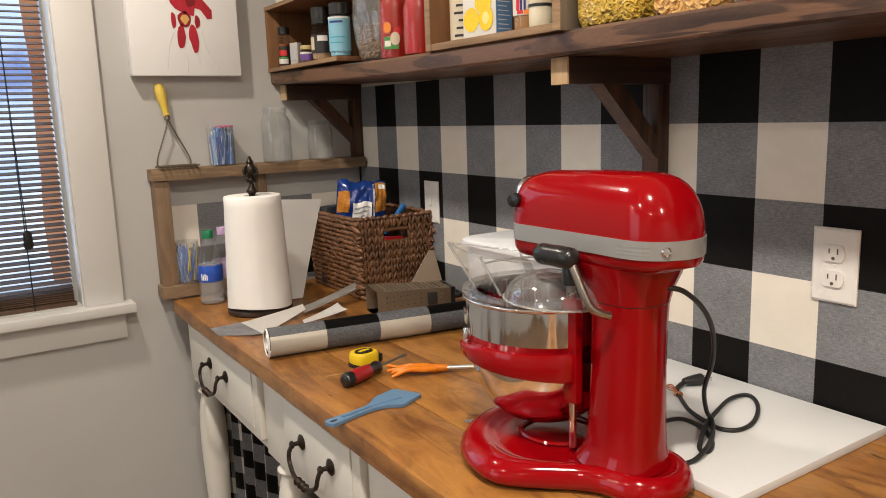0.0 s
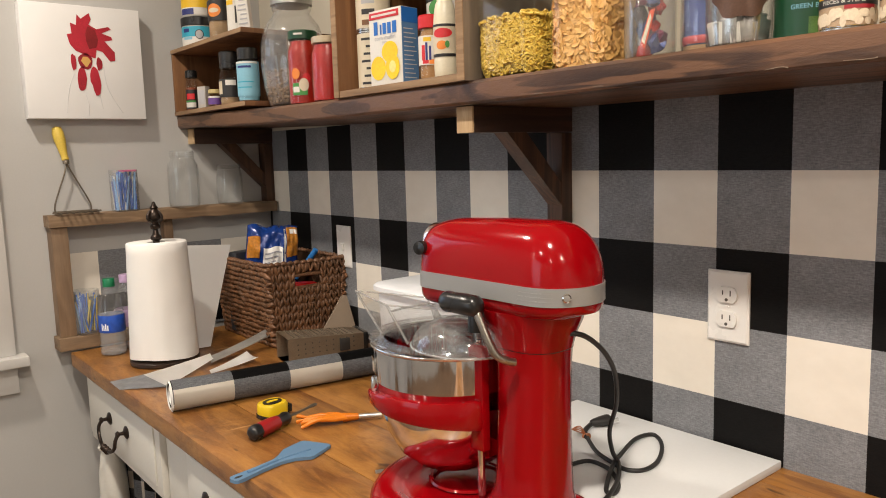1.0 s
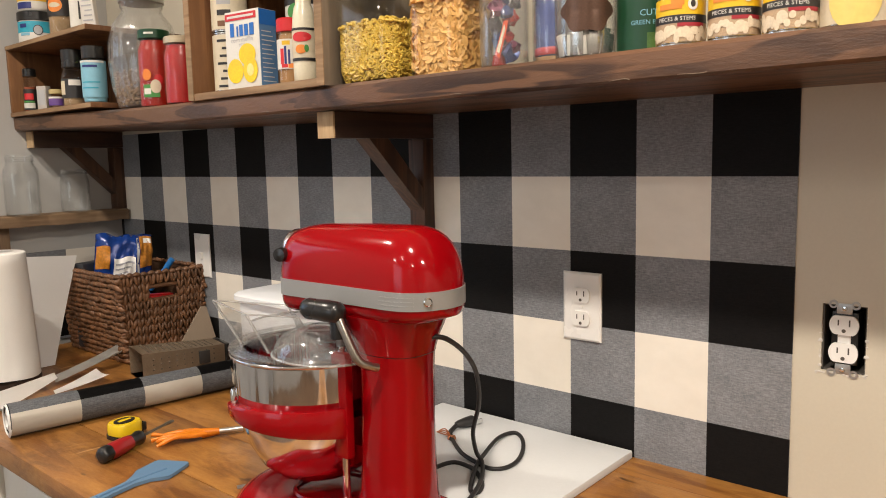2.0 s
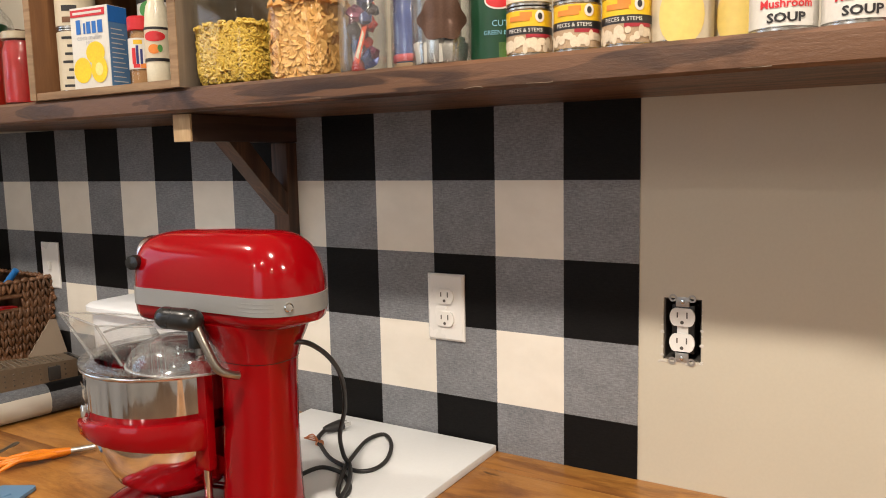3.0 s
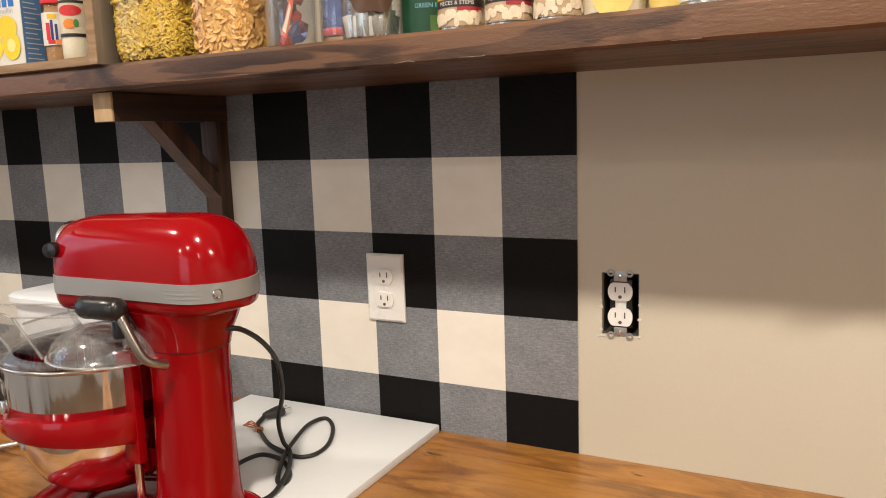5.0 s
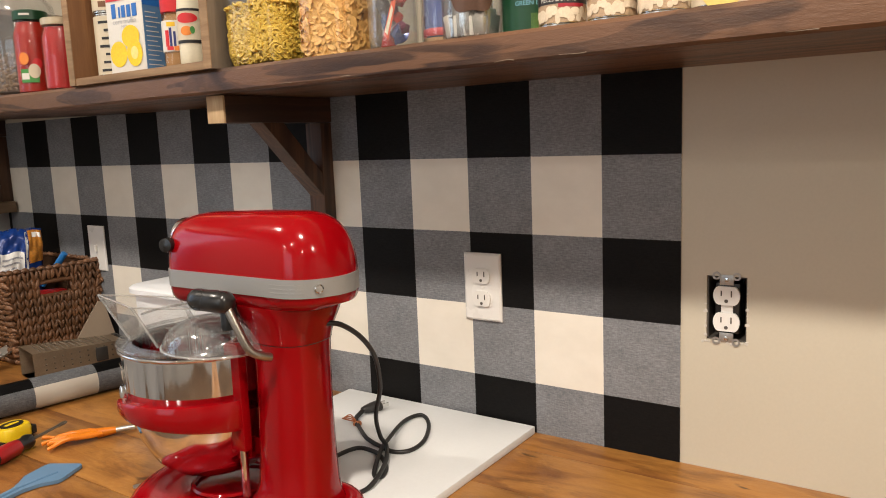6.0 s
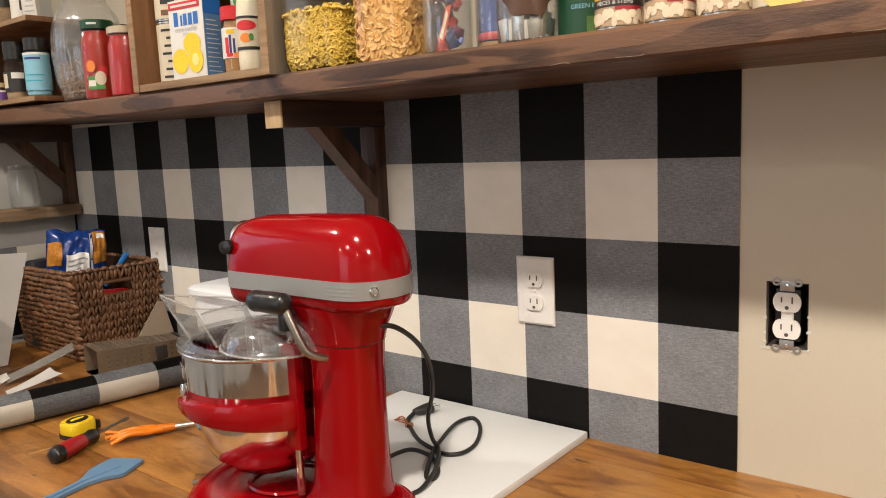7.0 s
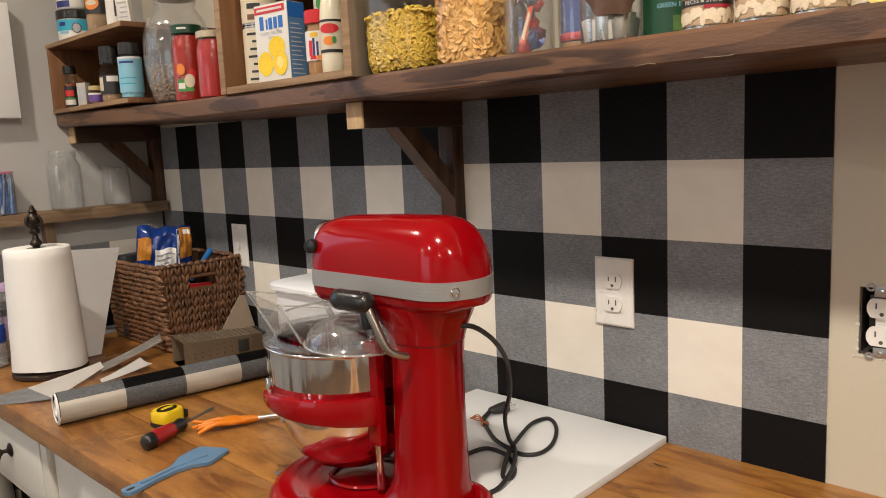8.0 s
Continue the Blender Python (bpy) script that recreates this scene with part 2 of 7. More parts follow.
RED.node_tree.nodes["Principled BSDF"].inputs["Specular IOR Level"].default_value = 0.38
STEEL = plain("polished_steel", (0.72, 0.71, 0.69), 0.11, metal=1.0, vary=0.03, relief=0.0)
BOWL_STEEL, t_b, b_b = nodes_of("spun_bowl_steel")
b_b.inputs["Base Color"].default_value = (0.70, 0.715, 0.74, 1)
b_b.inputs["Metallic"].default_value = 1.0
v_b = coords(t_b, (1, 1, 0.03), False)
n_b = node(t_b, "ShaderNodeTexNoise", Scale=20.0, Detail=1.5)
s_b = node(t_b, "ShaderNodeTexNoise", Scale=90.0, Detail=4.0)
link(t_b, v_b, n_b.inputs["Vector"]), link(t_b, coords(t_b, (1, 1, 1)), s_b.inputs["Vector"])
link(t_b, math_node(t_b, "MULTIPLY_ADD", s_b.outputs[0], 0.08, 0.05), b_b.inputs["Roughness"])
sep_b = t_b.nodes.new("ShaderNodeSeparateXYZ")
link(t_b, coords(t_b, (1, 1, 1), False), sep_b.inputs[0])
wall_b = node(t_b, "ShaderNodeMapRange", **{"From Min": 0.155, "From Max": 0.180})
link(t_b, sep_b.outputs[2], wall_b.inputs["Value"])
bump(t_b, math_node(t_b, "MULTIPLY", n_b.outputs[0], wall_b.outputs[0]), b_b, 0.9, 0.03)
BRUSHED = plain("brushed_metal", (0.62, 0.61, 0.58), 0.34, metal=0.9, vary=0.05, relief=0.03)
BAND = plain("satin_silver_band", (0.30, 0.30, 0.292), 0.34, metal=0.3, vary=0.04)
NICKEL = plain("satin_nickel", (0.36, 0.33, 0.29), 0.28, metal=0.95, vary=0.06, relief=0.02)
BLACK = plain("black_plastic", (0.012, 0.012, 0.012), 0.28, vary=0.1, relief=0.02)
RUBBER = plain("black_rubber", (0.014, 0.013, 0.013), 0.5, vary=0.15)
WHITE_PLASTIC = plain("white_plastic", (0.78, 0.77, 0.74), 0.3, vary=0.02, relief=0.02)
BOARD_WHITE = plain("white_poly_board", (0.70, 0.715, 0.72), 0.45, vary=0.03, scale=30, relief=0.06)
IVORY = plain("ivory_plastic", (0.75, 0.735, 0.70), 0.3, vary=0.02)
SOCKET_SLOT = plain("shaded_socket_slot", (0.085, 0.075, 0.065), 0.6)
SLOT = plain("dark_slot", (0.02, 0.018, 0.016), 0.6)
TISSUE = plain("paper_towel", (0.80, 0.785, 0.75), 0.9, vary=0.03, scale=120, relief=0.4)
SHEET = plain("white_card", (0.86, 0.855, 0.84), 0.7, vary=0.02)
BRONZE = plain("oil_rubbed_bronze", (0.035, 0.024, 0.018), 0.35, metal=0.7, vary=0.3)
# slight white haze stands in for highlights on the jars
CLEAR = glass("clear_glass", (0.992, 0.996, 0.994), 0.03, 1.7, 1.0, 0.05, 0.6)
CLEAR_PLASTIC = glass("clear_plastic", (0.965, 0.968, 0.965), 0.05, 1.7, 1.2, 0.035, 0.2)
# stronger haze: scuffs, plus the lit look of the dome
DOME_PLASTIC = glass("scuffed_lit_plastic", (0.965, 0.968, 0.965), 0.05, 1.8, 1.4, 0.085, 0.2)
JAR_GLASS = glass("food_jar_glass", (0.985, 0.99, 0.988), 0.02, 1.5, 0.42)
PLASTIC_EDGE = glass("thick_plastic_edge", (0.80, 0.80, 0.79), 0.08, 2.0, 2.2, 0.16)
WATER = glass("water_bottle_plastic", (0.97, 0.98, 0.99), 0.03, 1.6, 1.0, 0.06, 0.4)
GALV = plain("galvanised_steel", (0.42, 0.41, 0.39), 0.4, metal=0.85, vary=0.2)


# ---- mesh helpers ----
def finish(ob, angle=38):
    me = ob.data
    me.polygons.foreach_set("use_smooth", [True] * len(me.polygons))
    me.set_sharp_from_angle(angle=radians(angle))


def part(name, bm, material, parent=None, label="", angle=38):
    """Links a bmesh as one mesh object under a thing or a part."""
    bmesh.ops.recalc_face_normals(bm, faces=bm.faces)
    me = bpy.data.meshes.new(name)
    bm.to_mesh(me)
    bm.free()
    me.materials.append(material)
    ob = new(name, me)
    finish(ob, angle)
    if parent is not None:
        ob.parent = parent
    if label:
        tagged(ob, label)
    return ob


def thing(name, m=None, label="", category="", group=""):
    ob = new(name)
    ob.empty_display_size = 0.05
    if m is not None:
        ob.matrix_world = m
    return tagged(ob, label, category, group)


def structure(name, bm, material, label, category, angle=38):
    return tagged(part(name, bm, material, None, "", angle), label, category, kind="structure")


def B():
    return bmesh.new()


def box(bm, x0, x1, y0, y1, z0, z1, bevel=0.0, m=None):
    made = bmesh.ops.create_cube(bm, size=1)["verts"]
    for v in made:
        v.co = Vector(((x0 + x1) / 2 + v.co.x * abs(x1 - x0), (y0 + y1) / 2 + v.co.y * abs(y1 - y0), (z0 + z1) / 2 + v.co.z * abs(z1 - z0)))
    if bevel:
        edges = list({e for v in made for e in v.link_edges})
        got = bmesh.ops.bevel(bm, geom=edges, offset=bevel, segments=2, profile=0.6, affect="EDGES")
        made = list({v for f in got["faces"] for v in f.verts} | {v for v in made if v.is_valid})
    if m is not None:
        bmesh.ops.transform(bm, matrix=m, verts=made)
    return bm


def loft(bm, rings, close=True, cap0=True, cap1=True):
    """Skins rings of points; every ring has the same count."""
    rows = [[bm.verts.new(p) for p in ring] for ring in rings]
    n = len(rows[0])
    for a, b in zip(rows, rows[1:]):
        for i in range(n if close else n - 1):
            j = (i + 1) % n
            bm.faces.new((a[i], a[j], b[j], b[i]))
    if close and cap0:
        bm.faces.new(rows[0])
    if close and cap1:
        bm.faces.new(rows[-1])
    return bm


def lathe(bm, profile, n=28, centre=(0, 0, 0), squash=(1, 1), cap0=True, cap1=True):
    """Turns (radius, height) pairs about an upright axis."""
    cx, cy, cz = centre
    rings = [[(cx + max(r, 1e-4) * math.cos(2 * math.pi * i / n) * squash[0], cy + max(r, 1e-4) * math.sin(2 * math.pi * i / n) * squash[1], cz + z) for i in range(n)] for r, z in profile]
    return loft(bm, rings, True, cap0, cap1)


def shell(bm, profile, wall, n=28, centre=(0, 0, 0), squash=(1, 1)):
    """A hollow vessel: the outline outside, a wall inside, open at the top."""
    inner = [(max(r - wall, 1e-4), max(z, profile[0][1] + wall)) for r, z in reversed(profile)]
    return lathe(bm, list(profile) + inner, n, centre, squash, True, True)


def squarish(w, d, n=32, power=4.0, cx=0.0, cy=0.0, z=0.0):
    pts = []
    for i in range(n):
        a = 2 * math.pi * i / n
        c, s = math.cos(a), math.sin(a)
        pts.append((cx + math.copysign(abs(c) ** (2 / power), c) * w / 2, cy + math.copysign(abs(s) ** (2 / power), s) * d / 2, z))
    return pts


def tube(bm, points, radius, n=10, smooth=6, taper=None):
    """A round rod along a smooth line through the points."""
    pts = [Vector(p) for p in points]
    if smooth > 1 and len(pts) > 2:
        fine = []
        for i in range(len(pts) - 1):
            p0, p1, p2, p3 = pts[max(i - 1, 0)], pts[i], pts[i + 1], pts[min(i + 2, len(pts) - 1)]
            for k in range(smooth):
                s = k / smooth
                fine.append(0.5 * ((2 * p1) + (p2 - p0) * s + (2 * p0 - 5 * p1 + 4 * p2 - p3) * s * s + (3 * p1 - p0 - 3 * p2 + p3) * s ** 3))
        pts = fine + [pts[-1]]
    rings, side = [], None
    for i, p in enumerate(pts):
        d = (pts[min(i + 1, len(pts) - 1)] - pts[max(i - 1, 0)]).normalized()
        if side is None:
            side = d.orthogonal().normalized()
        side = (side - d * side.dot(d)).normalized()
        up = d.cross(side)
        r = radius if taper is None else radius + (taper - radius) * i / (len(pts) - 1)
        rings.append([p + r * (math.cos(2 * math.pi * k / n) * side + math.sin(2 * math.pi * k / n) * up) for k in range(n)])
    return loft(bm, rings)


def outline(bm, pts, depth, axis="x"):
    """A flat shape given by its outline, with a thickness along one axis."""
    d = Vector({"x": (depth, 0, 0), "y": (0, depth, 0), "z": (0, 0, depth)}[axis])
    return loft(bm, [[Vector(p) for p in pts], [Vector(p) + d for p in pts]])


def blob(bm, centre, size, seed=0, rough=0.1, sub=2):
    made = bmesh.ops.create_icosphere(bm, subdivisions=sub, radius=1)["verts"]
    for v in made:
        k = 1 + rough * noise.noise(v.co * 2 + Vector((seed, seed * 2.1, 0)))
        v.co = Vector((centre[0] + v.co.x * size[0] * k, centre[1] + v.co.y * size[1] * k, centre[2] + v.co.z * size[2] * k))
    return bm


# ---- room ----
bx = B()
box(bx, X0 - 0.1, 0.12, Y0 - 0.1, L + 0.12, -0.12, -0.012)
structure("floor", bx, FLOOR_WOOD, "brown oak plank floor", "floor")
bx = B()
for i in range(int((0 - X0) / 0.14) + 1):
    for j in range(3):
        ys = Y0 + j * 1.55 - (i % 3) * 0.3
        box(bx, X0 + i * 0.14 + 0.001, X0 + (i + 1) * 0.14 - 0.001, max(Y0, ys), min(L, ys + 1.548), -0.012, 0)
structure("floor_boards", bx, FLOOR_WOOD, "rows of brown oak floor boards", "floor boards")
bx = B()
box(bx, X0 - 0.1, 0.12, Y0 - 0.1, L + 0.12, CEIL, CEIL + 0.1)
structure("ceiling", bx, PAINT_CEIL, "plain white painted ceiling", "ceiling")

# paper wall with the hole for the bare outlet
HY0, HY1, HZ0, HZ1 = -0.090, -0.036, 1.087, 1.179
bx = B()
box(bx, 0, 0.12, Y0 - 0.1, HY0, 0, CEIL)
box(bx, 0, 0.12, HY1, L + 0.12, 0, CEIL)
box(bx, 0, 0.12, HY0, HY1, 0, HZ0)
box(bx, 0, 0.12, HY0, HY1, HZ1, CEIL)
bmesh.ops.remove_doubles(bx, verts=bx.verts, dist=0.0001)
structure("wall_east", bx, PAINT_WALL, "beige painted wall, bare beside the wallpaper", "wall")
bx = B()
box(bx, -0.0022, 0, 0.0, L - 0.003, TOP - 0.005, 1.47)
structure("wallpaper", bx, PAPER_WALL, "black and cream buffalo check wallpaper below the shelf", "wallpaper")

# window wall
WX0, WX1, WZ0, WZ1 = -1.70, -0.846, 0.903, 2.1
bx = B()
box(bx, X0 - 0.1, WX0, L, L + 0.12, 0, CEIL)
box(bx, WX1, 0, L, L + 0.12, 0, CEIL)
box(bx, WX0, WX1, L, L + 0.12, 0, WZ0)
box(bx, WX0, WX1, L, L + 0.12, WZ1, CEIL)
structure("wall_north", bx, PAINT_NORTH, "greige painted wall with a window", "wall")
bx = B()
# opening for the assumed window
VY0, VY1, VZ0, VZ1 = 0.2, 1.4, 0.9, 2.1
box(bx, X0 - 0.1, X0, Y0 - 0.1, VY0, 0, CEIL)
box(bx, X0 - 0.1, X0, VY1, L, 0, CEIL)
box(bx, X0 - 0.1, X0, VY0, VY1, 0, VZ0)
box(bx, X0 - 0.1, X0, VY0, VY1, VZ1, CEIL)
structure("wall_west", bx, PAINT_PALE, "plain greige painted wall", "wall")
bx = B()
box(bx, X0, 0, Y0 - 0.1, Y0, 0, CEIL)
structure("wall_south", bx, PAINT_PALE, "plain greige painted wall", "wall")

# assumed window, never in view, added to let in cool fill light
w2 = tagged(thing("assumed_window"), "plain white-framed window assumed in the unseen wall behind", "window")
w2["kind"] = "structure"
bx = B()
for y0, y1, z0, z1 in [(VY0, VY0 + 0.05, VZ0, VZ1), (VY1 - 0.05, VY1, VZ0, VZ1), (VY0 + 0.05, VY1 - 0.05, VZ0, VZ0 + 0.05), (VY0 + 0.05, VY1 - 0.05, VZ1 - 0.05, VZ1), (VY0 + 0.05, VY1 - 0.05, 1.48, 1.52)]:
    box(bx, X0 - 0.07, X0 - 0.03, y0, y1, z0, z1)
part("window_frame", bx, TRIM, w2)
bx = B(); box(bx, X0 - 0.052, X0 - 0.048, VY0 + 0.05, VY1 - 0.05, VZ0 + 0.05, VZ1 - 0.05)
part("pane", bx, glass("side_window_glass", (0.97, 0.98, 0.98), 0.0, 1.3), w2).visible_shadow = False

# window with its trim
win = tagged(thing("window_1"), "white-trimmed window with a dark wooden blind", "window")
win["kind"] = "structure"
bx = B(); box(bx, WX1, WX1 + 0.097, L - 0.019, L, 0.9022, 2.1, 0.002); part("casing", bx, TRIM, win)
bx = B(); box(bx, WX0 - 0.097, WX0, L - 0.019, L, 0.9022, 2.1, 0.002); part("casing", bx, TRIM, win)
bx = B(); box(bx, WX0 - 0.11, WX1 + 0.11, L - 0.021, L, 2.1, 2.21, 0.002); part("head_casing", bx, TRIM, win)
bx = B(); box(bx, WX0 - 0.12, WX1 + 0.121, L - 0.055, L + 0.07, 0.876, 0.902, 0.004); part("window_sill", bx, TRIM, win)
bx = B(); box(bx, WX0 - 0.1, WX1 + 0.097, L - 0.018, L, 0.802, 0.876, 0.002); part("apron", bx, TRIM, win)
bx = B()
for x0, x1, z0, z1 in [(WX0, WX0 + 0.014, WZ0, WZ1), (WX1 - 0.014, WX1, WZ0, WZ1), (WX0 + 0.0142, WX1 - 0.0142, WZ0, WZ0 + 0.05), (WX0 + 0.0142, WX1 - 0.0142, WZ1 - 0.05, WZ1)] :
    box(bx, x0, x1, L + 0.075, L + 0.11, z0, z1)
part("window_frame", bx, TRIM, win)
bx = B(); box(bx, WX1 - 0.004, WX1 - 0.0002, L + 0.0005, L + 0.075, WZ0, WZ1); part("jamb", bx, TRIM, win)
bx = B(); box(bx, WX0 + 0.0002, WX0 + 0.004, L + 0.0005, L + 0.075, WZ0, WZ1); part("jamb", bx, TRIM, win)
bx = B(); box(bx, WX0 + 0.0145, WX1 - 0.0145, L + 0.09, L + 0.094, WZ0 + 0.0505, WZ1 - 0.0505)
pane = part("pane", bx, glass("window_glass", (0.96, 0.98, 0.98), 0.0, 1.1), win)
pane.visible_shadow = False

# distance outside the window
m_out, t_out, b_out = nodes_of("evening_distance")
vv = coords(t_out, (1, 1, 1), False)
n_out = node(t_out, "ShaderNodeTexNoise", Scale=0.9, Detail=3.0)
link(t_out, vv, n_out.inputs["Vector"])
sep_out = t_out.nodes.new("ShaderNodeSeparateXYZ")
link(t_out, vv, sep_out.inputs[0])
side_out = math_node(t_out, "MULTIPLY_ADD", n_out.outputs[0], 0.15, sep_out.outputs[0])
sky_out = ramp(t_out, n_out.outputs[0], [(0.38, (0.20, 0.28, 0.60)), (0.48, (0.50, 0.64, 0.95)), (0.62, (0.82, 0.91, 1.0))])
brick_out = ramp(t_out, n_out.outputs[0], [(0.36, (0.20, 0.075, 0.045)), (0.62, (0.36, 0.17, 0.10))])
c_out = mix(t_out, math_node(t_out, "GREATER_THAN", side_out, -0.37), sky_out, brick_out)
b_out.inputs["Base Color"].default_value = (0, 0, 0, 1)
link(t_out, c_out, b_out.inputs["Emission Color"])
b_out.inputs["Emission Strength"].default_value = 2.5
bx = B()
box(bx, -9, 5, L + 5.0, L + 5.05, -1, 6)
structure("backdrop", bx, m_out, "pale blue daylight beside a brown brick surface", "backdrop")
bx = B()
box(bx, -30, 30, L + 0.2, L + 60, -0.5, -0.4)
structure("ground", bx, plain("lawn_soil", (0.07, 0.09, 0.04), 0.9), "dim lawn outside the window", "ground")

# blind
blind = thing("window_blind", None, "dark brown wooden slat blind with its cord, lowered", "blind")
slat_mesh = None
n_slats = 72
for i in range(n_slats):
    z = 0.955 + i * 0.0155
    if slat_mesh is None:
        bx = B(); box(bx, WX0 + 0.012, WX1 - 0.019, -0.0105, 0.0105, -0.0011, 0.0011, m=pose(0, 0, 0, 17, 0, 0))
        ob = part("slat", bx, BLIND_WOOD, blind)
        slat_mesh = ob.data
    else:
        ob = new("slat", slat_mesh)
        ob.parent = blind
    ob.location = (0, L + 0.038, z)
for i in range(6):
    ob = new("slat", slat_mesh)
    ob.parent = blind
    ob.location = (0, L + 0.036, 0.918 + i * 0.0055)
bx = B(); box(bx, WX0 + 0.012, WX1 - 0.014, L + 0.024, L + 0.052, 0.897, 0.914, 0.003); part("bottom_rail", bx, BLIND_WOOD, blind)
bx = B(); box(bx, WX0 + 0.01, WX1 - 0.012, L + 0.02, L + 0.06, 2.07, 2.1, 0.003); part("head_rail", bx, BLIND_WOOD, blind)
for x in (-0.962, -1.27, -1.58):
    bx = B(); tube(bx, [(x, L + 0.022, 0.9), (x, L + 0.022, 1.5), (x, L + 0.022, 2.08)], 0.0016, 6, 1); part("ladder_cord", bx, BLACK, blind)
bx = B(); tube(bx, [(-0.955, L + 0.016, 2.07), (-0.962, L + 0.014, 1.6), (-0.958, L + 0.014, 1.12)], 0.0014, 6, 3); part("pull_cord", bx, BLACK, blind)
bx = B(); lathe(bx, [(0.002, 0.0), (0.010, -0.006), (0.012, -0.042), (0.008, -0.050)], 12, (-0.958, L + 0.014, 1.12)); part("tassel", bx, BLACK, blind)

# ceiling cans: the near row, then the lamps added as fill
for k, (cx, cy) in enumerate(CANS + FILL_CANS):
    can = thing("ceiling_light", pose(cx, cy, CEIL), "round white recessed ceiling light out of view, switched on", "ceiling light", "recessed lights")
    bx = B(); lathe(bx, [(0.065, -0.001), (0.066, -0.006), (0.085, -0.007), (0.088, -0.001)], 28, cap0=False, cap1=False); part("trim_ring", bx, TRIM, can)

# ---- worktop and buffet ----
top = thing("worktop", None, "amber-stained pine plank worktop with knots", "worktop")
edges = [-0.63, -0.49, -0.35, -0.205, -0.07, 0.0]
for a, b in zip(edges, edges[1:]):
    bx = B(); box(bx, a + 0.0002, b - 0.0002, -1.7, 1.845, TOP - 0.038, TOP, 0.0006 if a > -0.6 else 0.004)
    part("plank", bx, TOP_WOOD, top)

buffet = thing("buffet_cabinet", None, "cream-painted buffet cabinet with bronze drawer pulls and turned legs", "cabinet")
FX = -0.595
bx = B(); box(bx, FX + 0.02, -0.02, -1.66, 1.82, 0.66, TOP - 0.038); part("body", bx, CABINET, buffet)
bx = B(); box(bx, FX, FX + 0.02, -1.66, 1.82, 0.842, TOP - 0.0385, 0.001); part("top_rail", bx, CABINET, buffet)
bx = B(); box(bx, FX + 0.004, FX + 0.02, -1.66, 1.82, 0.662, 0.697, 0.001); part("bottom_rail", bx, CABINET, buffet)
bx = B(); box(bx, -0.53, -0.03, -1.66, 1.80, 0.14, 0.17, 0.002); part("bottom_shelf", bx, CABINET, buffet)
bx = B(); box(bx, -0.045, -0.03, -1.66, 1.80, 0.14, 0.68); part("back_panel", bx, CABINET, buffet)
LEG = [(0.030, 0.0), (0.034, 0.012), (0.026, 0.03), (0.021, 0.05), (0.027, 0.075), (0.023, 0.12), (0.028, 0.22), (0.034, 0.35), (0.037, 0.46), (0.034, 0.54), (0.027, 0.585), (0.024, 0.599), (0.030, 0.604), (0.032, 0.609), (0.030, 0.614), (0.024, 0.619), (0.026, 0.628)]
STILES = [(1.79, 1.82), (1.10, 1.235), (0.62, 0.75), (-0.03, 0.10), (-0.63, -0.50), (-1.66, -1.56)]
for a, b in STILES:
    mid = (a + b) / 2 if a < 1.5 else 1.768
    bx = B(); box(bx, FX - 0.004, FX + 0.045, a, b, 0.662, TOP - 0.039, 0.002)
    st = part("stile", bx, CABINET, buffet)
    bx = B(); lathe(bx, LEG, 20, (FX + 0.024, mid, 0.035)); part("turned_leg", bx, CABINET, st)
bx = B(); box(bx, FX - 0.003, FX + 0.065, 1.735, 1.789, 0.6625, 0.689, 0.002); part("leg_block", bx, CABINET, buffet)
